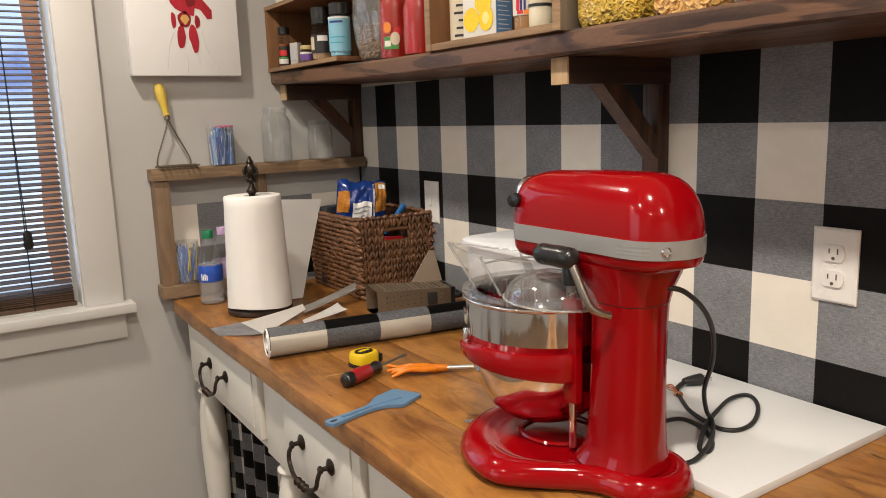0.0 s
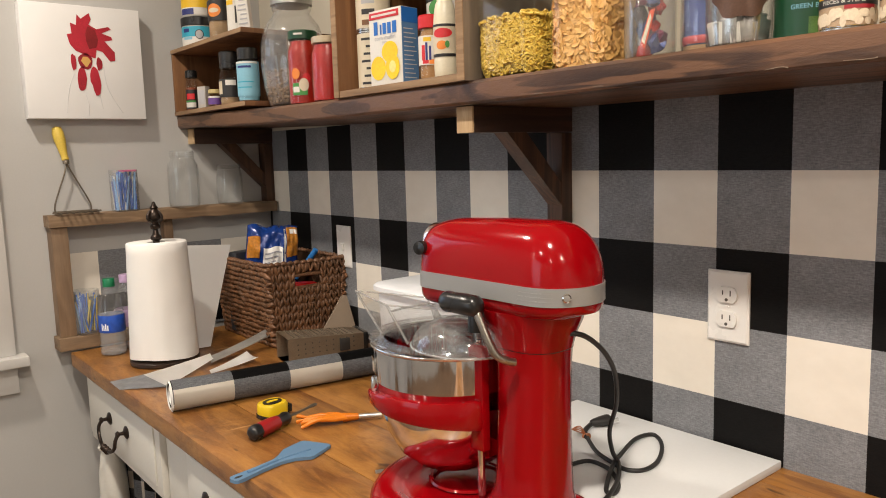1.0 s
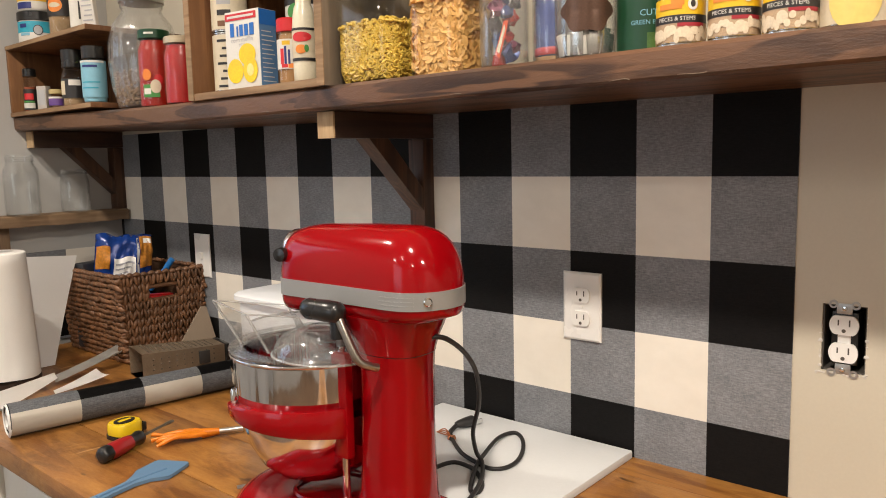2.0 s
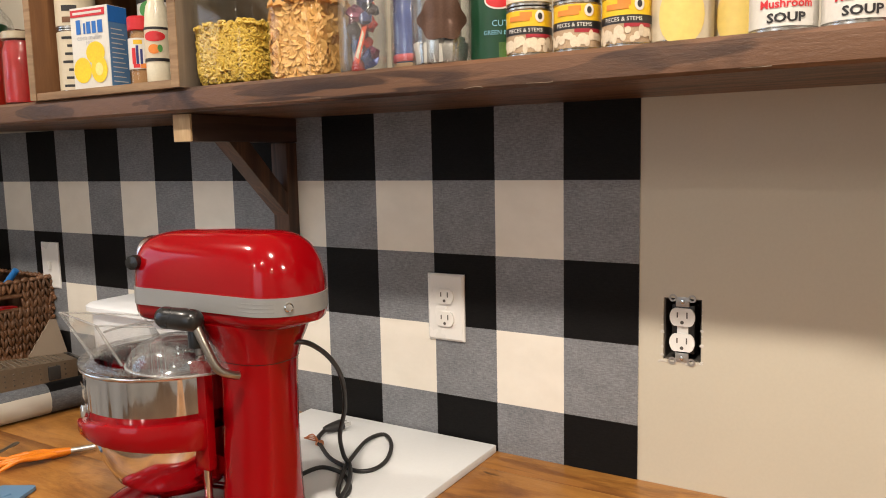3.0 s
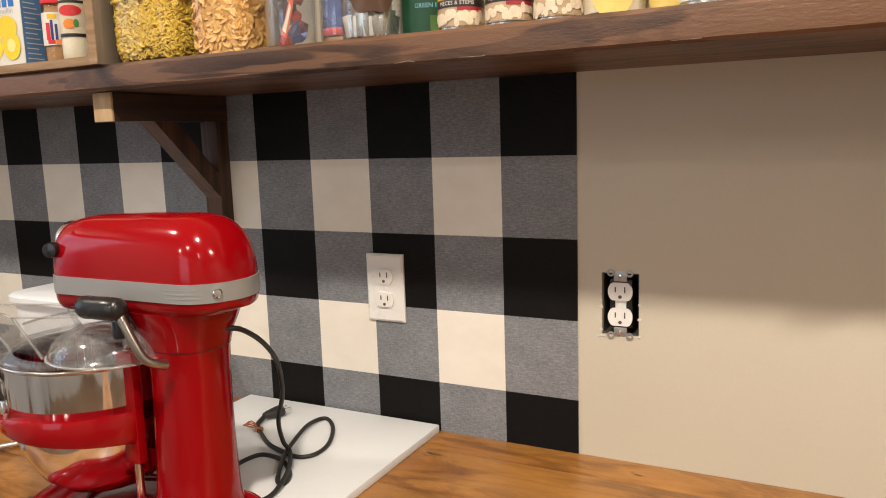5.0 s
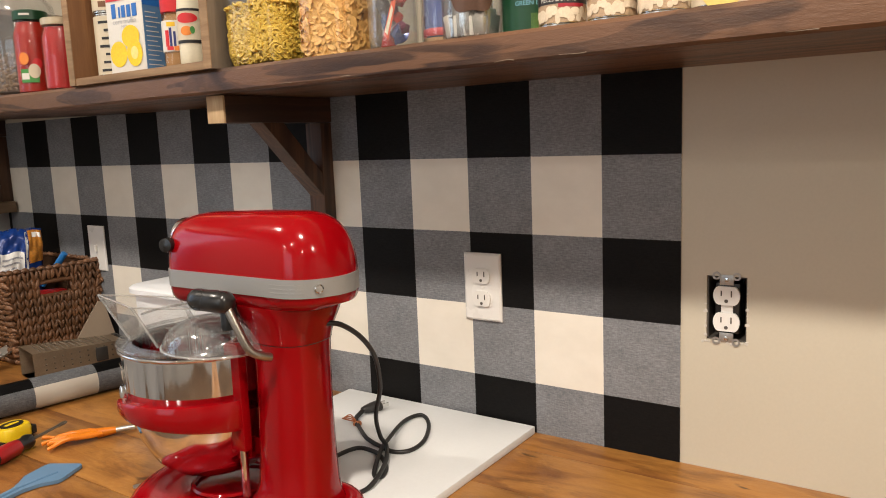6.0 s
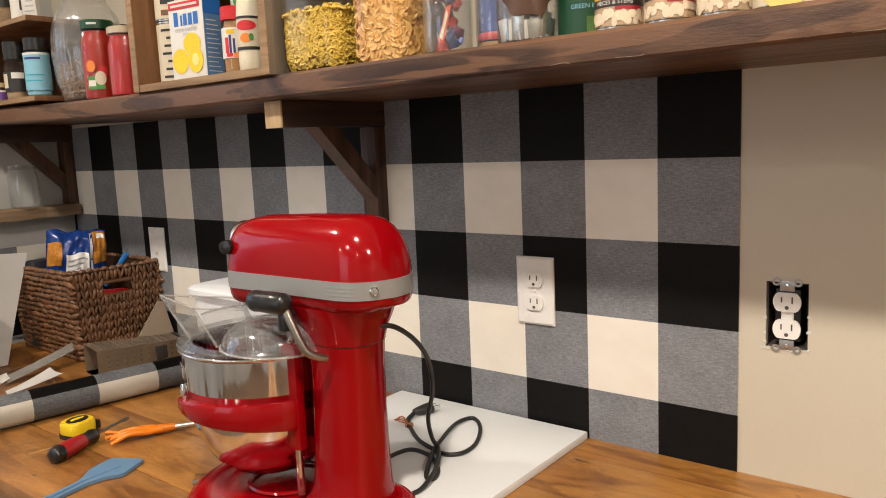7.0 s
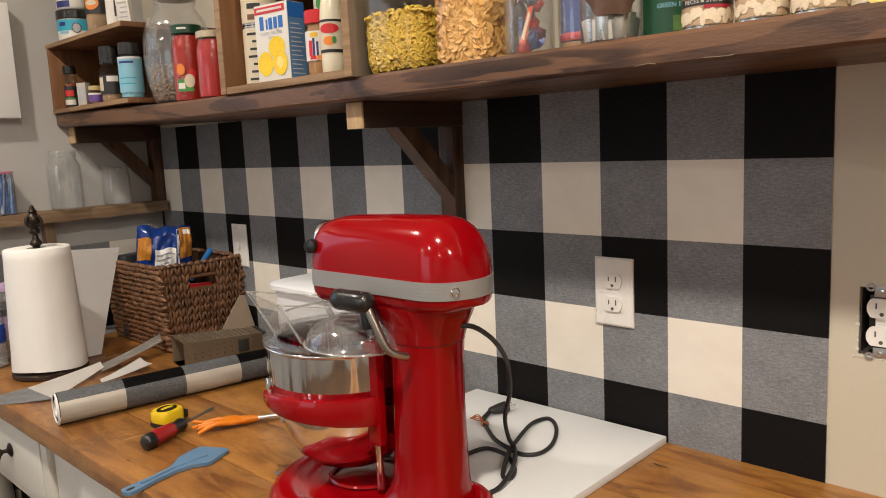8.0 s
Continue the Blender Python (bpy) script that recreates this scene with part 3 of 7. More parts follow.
for (a0, b0), (a1, b1) in zip(STILES, STILES[1:]):
    y1, y0 = a0, b1
    bx = B()
    box(bx, FX - 0.016, FX + 0.02, y0 + 0.006, y1 - 0.006, 0.69, 0.8555, 0.004)
    dr = part("drawer", bx, CABINET, buffet)
    bx = B(); box(bx, FX - 0.020, FX - 0.0155, y0 + 0.035, y1 - 0.035, 0.710, 0.840, 0.003); part("drawer_panel", bx, CABINET, dr)
    c = (y0 + y1) / 2
    bx = B()
    for s in (-1, 1):
        yy = c + s * 0.064
        lathe(bx, [(0.0145, 0), (0.0155, 0.0025), (0.0125, 0.0045), (0.0085, 0.0065), (0.0045, 0.0085), (0.0042, 0.016), (0.0074, 0.019), (0.0074, 0.022), (0.0045, 0.025)], 16)
        bmesh.ops.transform(bx, matrix=Matrix.Translation((FX - 0.02, yy, 0.780)) @ Matrix.Rotation(radians(-90), 4, "Y"), verts=bx.verts[-9 * 16:])
    bow = [(FX - 0.040, -0.064, 0.780), (FX - 0.047, -0.065, 0.766), (FX - 0.049, -0.060, 0.748), (FX - 0.051, -0.042, 0.736), (FX - 0.052, -0.024, 0.731), (FX - 0.052, 0, 0.729)]
    bow = bow + [(x, -y, z) for x, y, z in reversed(bow[:-1])]
    tube(bx, [(x, c + y, z) for x, y, z in bow], 0.0042, 8, 4)
    for q in (-0.016, 0.0, 0.016):
        lathe(bx, [(0.0036, -0.009), (0.0066, -0.005), (0.0046, -0.002), (0.0084, 0.0), (0.0046, 0.002), (0.0066, 0.005), (0.0036, 0.009)], 12)
        bmesh.ops.transform(bx, matrix=Matrix.Translation((FX - 0.052, c + q, 0.730)) @ Matrix.Rotation(radians(90), 4, "X"), verts=bx.verts[-7 * 12:])
    part("drawer_pull", bx, BRONZE, dr, "dark bronze bail pull")

    # cloth behind the legs
    cur = thing("curtain", None, "black and cream check cloth curtain hanging below the drawers", "curtain", "curtains below the drawers")
    bx = B()
    rows = []
    n = 60
    for zz in (0.66, 0.62, 0.5, 0.3, 0.16):
        rows.append([(FX + 0.066 + 0.014 * math.sin(i * 0.72 + zz) * (0.5 + 0.7 * (0.66 - zz)), y0 - 0.02 + (y1 - y0 + 0.04) * i / n, zz) for i in range(n + 1)])
    loft(bx, rows, close=False)
    bmesh.ops.solidify(bx, geom=list(bx.faces), thickness=0.0015)
    part("cloth", bx, CURTAIN, cur, angle=80)
    bx = B(); tube(bx, [(FX + 0.066, y0 - 0.03, 0.652), (FX + 0.066, y1 + 0.03, 0.652)], 0.005, 8, 1); part("curtain_rod", bx, BRONZE, cur)

# ---- wall shelf and brackets ----
SB, ST, SX = 1.466, 1.503, -0.277
shelf = thing("wall_shelf", None, "thick walnut-stained plank shelf on timber brackets", "shelf")


def lift_at(y):
    """The plank rises a little towards the far wall."""
    return 0.015 * max(0.0, min(1.0, (y - 1.1) / 0.75)) ** 1.4


rows = []
for i in range(61):
    y = -1.6 + (L - 0.002 + 1.6) * i / 60
    w = 0.0016 * noise.noise(Vector((y * 6, 1.3, 0))) + 0.0012 * noise.noise(Vector((y * 23, 4.3, 0)))
    e = 0.0008 * noise.noise(Vector((y * 30, 9.3, 0)))
    rows.append([(0.0, y, SB), (SX + 0.005 + w, y, SB), (SX + 0.001 + w, y, SB + 0.004 + e), (SX + w, y, SB + 0.012), (SX + w, y, ST - 0.005 + e), (SX + 0.004 + w, y, ST), (0.0, y, ST)])
bx = B(); loft(bx, rows); bx.verts.ensure_lookup_table()
for v in bx.verts:
    v.co.z += lift_at(v.co.y)
part("plank", bx, SHELF_WOOD, shelf, angle=12)

# pale slivers stand in for chipped wood and glints on the lower edge
rs = random.Random(3)
for y in (-0.21, 0.02, 0.11, 0.36, 0.47, 0.79, 1.3):
    bx = B()
    zz = SB + 0.0035 + rs.uniform(-0.001, 0.002) + lift_at(y)
    tube(bx, [(SX + 0.0012, y, zz), (SX + 0.0004, y + rs.uniform(0.006, 0.014), zz + rs.uniform(-0.001, 0.0015)), (SX + 0.0014, y + rs.uniform(0.018, 0.036), zz)], 0.0007, 6, 3, 0.0003)
    part("splinter", bx, GREY_WOOD, shelf)


def bracket(y0, y1, up=0.0):
    br = thing("shelf_bracket", pose(0, 0, up), "dark-stained timber bracket with a raw sawn end", "bracket", "shelf brackets")
    bx = B(); box(bx, -0.247, 0, y0, y1, 1.421, SB - 0.001, 0.0015); arm = part("arm", bx, DARK_WOOD, br)
    bx = B(); box(bx, -0.2515, -0.2472, y0, y1, 1.421, SB - 0.001, 0.001); part("sawn_end", bx, RAW_WOOD, arm, "pale raw sawn end grain")
    bx = B(); box(bx, -0.031, -0.0025, y0 + 0.001, y1 - 0.001, 1.232, 1.42, 0.0015); part("post", bx, DARK_POST, br)
    a, b = Vector((-0.168, 0, 1.421)), Vector((-0.031, 0, 1.286))
    d = (b - a).normalized()
    nrm = Vector((d.z, 0, -d.x))
    w = 0.036
    bx = B()
    pts = [a, a + Vector((w * 1.32, 0, 0)), b + Vector((0, 0, w * 1.15)), b]
    outline(bx, [(p.x, y0 + 0.003, p.z) for p in pts], y1 - y0 - 0.006, "y")
    part("brace", bx, DARK_POST, br)
    return br


bracket(0.652, 0.692)
bracket(1.862, 1.902, 0.0142)
bracket(-0.62, -0.58)


# ---- stand mixer ----
def mixer():
    """Bowl-lift stand mixer; local y runs from the column to the bowl, z up from the worktop."""
    mx = thing("stand_mixer", pose(-0.411, 0.367, TOP, 0, 0, 2.8), "glossy red bowl-lift stand mixer with a steel bowl", "stand mixer")
    # head: local y from -0.097 to 0.172, rounded in plan at the rear
    y0, y1 = -0.097, 0.172

    def half_width(y):
        w = 0.060 - 0.009 * (y - y0) / (y1 - y0)
        d, e = (y - y0) / 0.062, (y1 - y) / 0.026
        if d < 1:
            w *= math.sqrt(max(0.0, 1 - (1 - d) ** 2.3))
        if e < 1:
            w *= 0.55 + 0.45 * math.sqrt(max(0.0, 1 - (1 - e) ** 2))
        return max(w, 0.002)

    bx = B()
    rings = []
    n = 34
    for i in range(n + 1):
        y = y0 + (y1 - y0) * (0.5 - 0.5 * math.cos(math.pi * i / n))
        f = (y - y0) / (y1 - y0)
        zc = 0.322
        d = min(1, (y - y0) / 0.074)
        e = min(1, (y1 - y) / 0.06)
        up = (0.408 - 0.005 * max(0, f - 0.5) / 0.5 - zc) * math.sqrt(max(0.02, 1 - (1 - d) ** 2.7)) * (0.76 + 0.24 * math.sqrt(max(0, 1 - (1 - e) ** 2)))
        down = (zc - 0.286 - 0.010 * max(0, 1 - f / 0.3)) * (0.8 + 0.2 * min(1, d * 3))
        w = half_width(y)
        ring = []
        for j in range(36):
            a = 2 * math.pi * j / 36
            c, sn = math.cos(a), math.sin(a)
            pw = 0.70 if sn > 0 else 0.5
            ring.append((math.copysign(abs(c) ** pw, c) * w, y, zc + math.copysign(abs(sn) ** pw, sn) * (up if sn > 0 else down)))
        rings.append(ring)
    loft(bx, rings)
    head = part("motor_head", bx, RED, mx, angle=60)
    # silver band round the head
    bx = B()
    ys = [y0 + (y1 - y0) * (0.5 - 0.5 * math.cos(math.pi * i / 40)) for i in range(41)]
    ring_o = [(half_width(y) + 0.0016, y + (-0.0016 if i < 3 else 0.0016 if i > 37 else 0)) for i, y in enumerate(ys)]
    ring_o = ring_o + [(-x, y) for x, y in reversed(ring_o)]
    shrink = [(x * 0.9, 0.04 + (y - 0.04) * 0.96) for x, y in ring_o]
    loft(bx, [[(x, y, 0.312) for x, y in shrink], [(x, y, 0.312) for x, y in ring_o], [(x, y, 0.334) for x, y in ring_o], [(x, y, 0.334) for x, y in shrink]], True, False, False)
    band = part("trim_band", bx, BAND, head, "satin silver trim band", angle=50)
    bx = B(); lathe(bx, [(0.0055, 0), (0.0055, 0.002), (0.004, 0.0035), (0.0, 0.0038)], 14)
    ys_w = -0.085
    slope = (half_width(ys_w + 0.001) - half_width(ys_w - 0.001)) / 0.002
    out_w = Vector((-1, -slope, 0)).normalized()
    bmesh.ops.transform(bx, matrix=Matrix.Translation(Vector((-half_width(ys_w), ys_w, 0.323)) + out_w * 0.001) @ out_w.to_track_quat("Z", "Y").to_matrix().to_4x4(), verts=bx.verts)
    part("band_screw", bx, STEEL, head)
    for k in range(3):
        bx = B()
        ys_k = [-0.074 + 0.046 * q / 10 for q in range(11)]
        loft(bx, [[(-half_width(y) - lift, y, 0.3172 + k * 0.0048 + dz) for lift, dz in ((0.0012, 0), (0.0019, 0), (0.0019, 0.0013), (0.0012, 0.0013))] for y in ys_k])
        part("embossed_line", bx, BAND, head)
    # hub knob, hub cover with its hinge
    bx = B(); lathe(bx, [(0.026, 0), (0.026, 0.012), (0.0245, 0.016), (0.019, 0.0185), (0.0, 0.019)], 28)
    bmesh.ops.transform(bx, matrix=Matrix.Translation((0, 0.166, 0.370)) @ Matrix.Rotation(radians(-90), 4, "X"), verts=bx.verts)
    part("hub_cover", bx, STEEL, head)
    bx = B(); lathe(bx, [(0.0042, 0), (0.0042, 0.012), (0.0085, 0.014), (0.0098, 0.021), (0.0090, 0.028), (0.0, 0.030)], 18)
    bmesh.ops.transform(bx, matrix=Matrix.Translation((-0.030, 0.160, 0.366)) @ Matrix.Rotation(radians(70), 4, "Z") @ Matrix.Rotation(radians(-90), 4, "X") @ Matrix.Rotation(radians(-35), 4, "Y"), verts=bx.verts)
    part("hub_knob", bx, BLACK, head)
    # planetary under the head
    bx = B(); lathe(bx, [(0.034, 0.292), (0.034, 0.284), (0.030, 0.280), (0.012, 0.278), (0.012, 0.264), (0.0065, 0.262), (0.0065, 0.15)], 28, (0, 0.100, 0)); part("planetary", bx, BRUSHED, mx)
    # column, a little waisted, flaring into the head and the foot
    bx = B()
    rings = []
    for z, w, d, cy in [(0.030, 0.112, 0.120, 0.006), (0.042, 0.099, 0.108, 0.003), (0.058, 0.091, 0.100, 0.001), (0.09, 0.087, 0.096, 0.0), (0.16, 0.084, 0.092, -0.001), (0.215, 0.084, 0.092, -0.002), (0.245, 0.086, 0.096, -0.002), (0.265, 0.093, 0.108, -0.002), (0.283, 0.104, 0.134, 0.002), (0.296, 0.110, 0.148, 0.004)]:
        rings.append(squarish(w, d, 40, 2.5, 0, cy, z))
    loft(bx, rings)
    part("column", bx, RED, mx, angle=60)
    # thin black ring standing for faint shading below the neck
    bx = B(); loft(bx, [squarish(0.0872, 0.0972, 40, 2.5, 0, -0.002, 0.2466), squarish(0.0884, 0.0986, 40, 2.5, 0, -0.002, 0.2478)], True, False, False); part("seam_ring", bx, SLOT, mx)

    # base: a round pan in front, drawn in to a narrow heel under the column
    def plan(off, z):
        front, heel = 0.156 - off, 0.064 - off * 0.55
        cf, ch = 0.104, -0.026
        half = []
        for i in range(19):
            a = radians(90 - 90 * i / 18)
            half.append((front * math.cos(a), cf + front * math.sin(a)))
        for i in range(1, 9):
            f = i / 9
            k = f * f * (3 - 2 * f)
            half.append((front + (heel - front) * k, cf + (ch - cf) * f))
        for i in range(11):
            a = radians(-90 * i / 10)
            half.append((heel * math.cos(a), ch + heel * math.sin(a)))
        return [(x, y, z) for x, y in half] + [(-x, y, z) for x, y in reversed(half[1:-1])]

    bx = B()
    loft(bx, [plan(0.018, 0.004), plan(0.006, 0.007), plan(0.0, 0.014), plan(0.0015, 0.021), plan(0.008, 0.030), plan(0.018, 0.0355), plan(0.030, 0.037), plan(0.038, 0.0355), plan(0.044, 0.031), plan(0.056, 0.0285), plan(0.075, 0.028)])
    base = part("base", bx, RED, mx, angle=60)
    bx = B(); lathe(bx, [(0.050, 0.031), (0.052, 0.034), (0.056, 0.034), (0.058, 0.031)], 32, (0, 0.125, 0), cap0=False, cap1=False); part("base_ring", bx, RED, base)
    for sx in (-0.09, 0.09):
        for sy in (-0.05, 0.18):
            bx = B(); lathe(bx, [(0.013, 0), (0.014, 0.004), (0.012, 0.0085)], 14, (sx * (0.45 if sy < 0 else 1), sy, 0)); part("rubber_foot", bx, RUBBER, base)
    # lift carriage, rails and yoke
    BY = 0.153
    bx = B(); box(bx, -0.03, 0.03, 0.055, 0.074, 0.085, 0.232, 0.006); part("carriage", bx, RED, mx)
    for s in (-1, 1):
        bx = B(); box(bx, s * 0.046 - 0.007, s * 0.046 + 0.007, 0.04, 0.066, 0.105, 0.246, 0.004); part("slide_plate", bx, RED, mx)
        bx = B(); lathe(bx, [(0.0055, 0.036), (0.0055, 0.25)], 12, (s * 0.036, 0.062, 0)); part("lift_rail", bx, STEEL, mx)
        bx = B()
        rings = []
        pts = []
        for i in range(13):
            a = radians(-64 + 104 * i / 12)
            pts.append((0.1165 * math.cos(a), BY + 0.1165 * math.sin(a)))
        pts = [(0.046, 0.05)] + pts
        for i, (px, py) in enumerate(pts):
            q0, q1 = pts[max(0, i - 1)], pts[min(len(pts) - 1, i + 1)]
            d = Vector((q1[0] - q0[0], q1[1] - q0[1], 0)).normalized()
            nr = Vector((d.y, -d.x, 0))
            f = i / (len(pts) - 1)
            top_z, low_z = 0.174 - 0.004 * f - 0.010 * max(0, f - 0.7) / 0.3, 0.132 + 0.017 * min(1, f * 1.08) ** 0.9
            hh, zc = (top_z - low_z) / 2, (top_z + low_z) / 2
            tt = 0.0068
            ring = []
            for cs, sn in [(1, -0.7), (1, 0.7), (0.7, 1), (-0.7, 1), (-1, 0.7), (-1, -0.7), (-0.7, -1), (0.7, -1)]:
                p = Vector((px, py, zc)) + nr * tt * cs + Vector((0, 0, hh * sn))
                ring.append((s * p.x, p.y, p.z))
            rings.append(ring)
        loft(bx, rings)
        part("yoke_arm", bx, RED, mx, angle=50)
        bx = B(); lathe(bx, [(0.006, 0), (0.006, 0.012), (0.004, 0.016), (0.0, 0.0165)], 12, (s * 0.094, BY + 0.062, 0.166)); part("bowl_pin", bx, STEEL, mx)
    # bowl
    bx = B()
    shell(bx, [(0.045, 0.052), (0.06, 0.056), (0.082, 0.075), (0.098, 0.105), (0.109, 0.14), (0.1125, 0.17), (0.113, 0.226), (0.1165, 0.2285), (0.117, 0.232), (0.1145, 0.233)], 0.0016, 48, (0, BY, 0))
    bowl = part("bowl", bx, BOWL_STEEL, mx, "polished steel bowl", angle=50)
    bx = B(); tube(bx, [(0.1158 * math.cos(a), BY + 0.1158 * math.sin(a), 0.2305) for a in [2 * math.pi * i / 48 for i in range(49)]], 0.0021, 8, 1); part("bowl_rim", bx, STEEL, bowl, angle=70)
    bx = B(); outline(bx, [(-0.098, BY + 0.052, 0.183), (-0.078, BY + 0.088, 0.183), (-0.078, BY + 0.088, 0.197), (-0.088, BY + 0.076, 0.209), (-0.098, BY + 0.052, 0.206)], 0.004, "x"); part("bowl_lug", bx, STEEL, bowl)
    # pouring shield: ring, dome and chute
    RZ = 0.2345
    bx = B(); lathe(bx, [(0.098, RZ), (0.117, RZ), (0.1185, RZ + 0.0025), (0.117, RZ + 0.0045), (0.098, RZ + 0.0045)], 48, (0, BY, 0), cap0=False, cap1=False); shield = part("pouring_shield", bx, CLEAR_PLASTIC, mx, "clear plastic pouring shield")
    bx = B()
    rings = []
    DX, DY = -0.050, 0.083
    for k in range(8):
        e = radians(88 * k / 7)
        rings.append([(DX + 0.057 * math.cos(e) * math.cos(a), DY + 0.074 * math.cos(e) * math.sin(a), RZ + 0.0045 + 0.040 * math.sin(e)) for a in [2 * math.pi * i / 32 for i in range(32)]])
    loft(bx, rings, True, False, True)
    bmesh.ops.solidify(bx, geom=list(bx.faces), thickness=0.0022)
    part("shield_dome", bx, DOME_PLASTIC, shield, angle=60)
    bx = B(); tube(bx, [(DX + 0.058 * math.cos(a), DY + 0.075 * math.sin(a), RZ + 0.0055) for a in [2 * math.pi * i / 32 for i in range(33)]], 0.0016, 8, 1); part("dome_bead", bx, PLASTIC_EDGE, shield, angle=60)
    arc = [radians(-42 + 150 * i / 24) for i in range(25)]
    bx = B(); loft(bx, [[(r * math.cos(a), BY + r * math.sin(a), z) for a in arc] for r, z in ((0.101, RZ + 0.004), (0.103, RZ + 0.026), (0.1008, RZ + 0.026), (0.0988, RZ + 0.004), (0.101, RZ + 0.004))], False); part("shield_wall", bx, CLEAR_PLASTIC, shield, angle=40)
    bx = B(); tube(bx, [(0.102 * math.cos(a), BY + 0.102 * math.sin(a), RZ + 0.0265) for a in arc], 0.0016, 8, 1); part("wall_bead", bx, PLASTIC_EDGE, shield, angle=60)
    low = [(-0.074, BY + 0.066, RZ + 0.004), (-0.086, BY - 0.006, RZ + 0.004), (-0.030, BY - 0.04, RZ + 0.004), (0.012, BY + 0.045, RZ + 0.004)]
    high = [(-0.068, BY + 0.136, 0.293), (-0.100, BY + 0.020, 0.291), (-0.045, BY - 0.022, 0.2815), (0.004, BY + 0.06, 0.2815)]
    half = [tuple((Vector(a) + Vector(b)) / 2) for a, b in zip(low, high)]
    bx = B()
    loft(bx, [low, half, high], True, False, False)
    bmesh.ops.solidify(bx, geom=list(bx.faces), thickness=0.0026)
    part("pouring_chute", bx, CLEAR_PLASTIC, shield, angle=30)
    for a, b, r in ((low[0], high[0], 0.0020), (low[1], high[1], 0.0018), (high[0], high[1], 0.0013), (high[1], high[2], 0.0012), (high[0], high[3], 0.0012)):
        bx = B(); tube(bx, [a, b], r, 8, 1); part("chute_edge", bx, PLASTIC_EDGE, shield, angle=60)
    # lift lever with its black grip
    bx = B(); tube(bx, [(-0.055, -0.018, 0.238), (-0.066, -0.016, 0.242), (-0.078, -0.008, 0.252), (-0.083, 0.006, 0.282), (-0.085, 0.018, 0.307)], 0.0052, 12, 5); lever = part("lift_lever", bx, NICKEL, mx, "bent metal lift lever", angle=60)
    bx = B(); lathe(bx, [(0.004, -0.002), (0.010, 0.0), (0.0132, 0.005), (0.0138, 0.022), (0.0132, 0.044), (0.0138, 0.054), (0.011, 0.061), (0.0, 0.063)], 22)
    bmesh.ops.transform(bx, matrix=Matrix.Translation((-0.085, 0.011, 0.308)) @ Matrix.Rotation(radians(-90), 4, "X"), verts=bx.verts)
    part("lever_grip", bx, BLACK, lever, "black lever grip", angle=60)
    bx = B(); lathe(bx, [(0.010, 0), (0.010, 0.03), (0.008, 0.034), (0.0, 0.034)], 14, (-0.06, 0.042, 0.268)); part("speed_knob", bx, BLACK, mx)
    return mx


mixer()

# ---- on the far wall ----
# canvas
canvas = thing("canvas_picture", pose(-0.524, L - 0.001, 1.652), "square white canvas painting with crimson brush shapes", "painting")
bx = B(); box(bx, -0.147, 0.147, -0.036, 0, -0.146, 0.146, 0.0025); part("canvas", bx, plain("primed_canvas", (0.72, 0.715, 0.70), 0.7, vary=0.04, scale=90, relief=0.25), canvas)
CREST = plain("crimson_oil_paint", (0.36, 0.012, 0.026), 0.45, vary=0.45, scale=70, relief=0.3)
CREST_DARK = plain("deep_red_oil_paint", (0.22, 0.008, 0.012), 0.45, vary=0.4, scale=70, relief=0.3)
GREYS = plain("pale_grey_oil_paint", (0.60, 0.60, 0.60), 0.6, vary=0.15, scale=60)
OCHRE = plain("ochre_oil_paint", (0.62, 0.36, 0.10), 0.5, vary=0.2)


def daub(name, pts, material, z=0.0):
    bx = B()
    outline(bx, [(x, -0.0372 - z, y) for x, y in pts], 0.0008 + z, "y")
    part(name, bx, material, canvas)


def spread_pts(cx, cy, w, h, n=14, wob=0.0, seed=1.0, tilt=0.0):
    out = []
    for i in range(n):
        a = 2 * math.pi * i / n
        k = 1 + wob * noise.noise(Vector((math.cos(a) * 1.7, math.sin(a) * 1.7, seed)))
        x, y = w * math.cos(a) * k, h * math.sin(a) * k
        out.append((cx + x * math.cos(tilt) - y * math.sin(tilt), cy + x * math.sin(tilt) + y * math.cos(tilt)))
    return out


daub("red_shape", [(-0.034, 0.045), (-0.04, 0.07), (-0.028, 0.073), (-0.03, 0.1), (-0.016, 0.095), (-0.012, 0.122), (-0.003, 0.112), (0.018, 0.128), (0.022, 0.112), (0.015, 0.098), (0.034, 0.088), (0.064, 0.096), (0.07, 0.09), (0.046, 0.078), (0.07, 0.07), (0.072, 0.062), (0.052, 0.058), (0.076, 0.03), (0.075, 0.008), (0.062, 0.006), (0.045, 0.03), (0.03, 0.034), (0.026, 0.012), (0.0, 0.02), (-0.022, 0.03)], CREST)
daub("dark_red_shape", [(0.005, 0.075), (0.012, 0.094), (0.03, 0.085), (0.036, 0.06), (0.03, 0.04), (0.012, 0.035), (0.006, 0.055)], CREST_DARK, 0.0004)
daub("red_stroke", spread_pts(-0.029, 0.0, 0.007, 0.02, 14, 0.3, 8.0), CREST)
daub("red_stroke", spread_pts(0.034, -0.003, 0.007, 0.018, 14, 0.3, 9.0), CREST)
daub("centre_patch", spread_pts(0.0, 0.004, 0.018, 0.02, 14, 0.2, 3.0), CREST)
daub("ochre_patch", [(-0.011, 0.004), (-0.005, 0.015), (0.006, 0.015), (0.014, 0.004), (0.004, -0.010), (0.0, -0.011)], OCHRE, 0.0008)
daub("red_stroke", spread_pts(-0.012, -0.042, 0.011, 0.034, 16, 0.25, 4.0, -0.08), CREST)
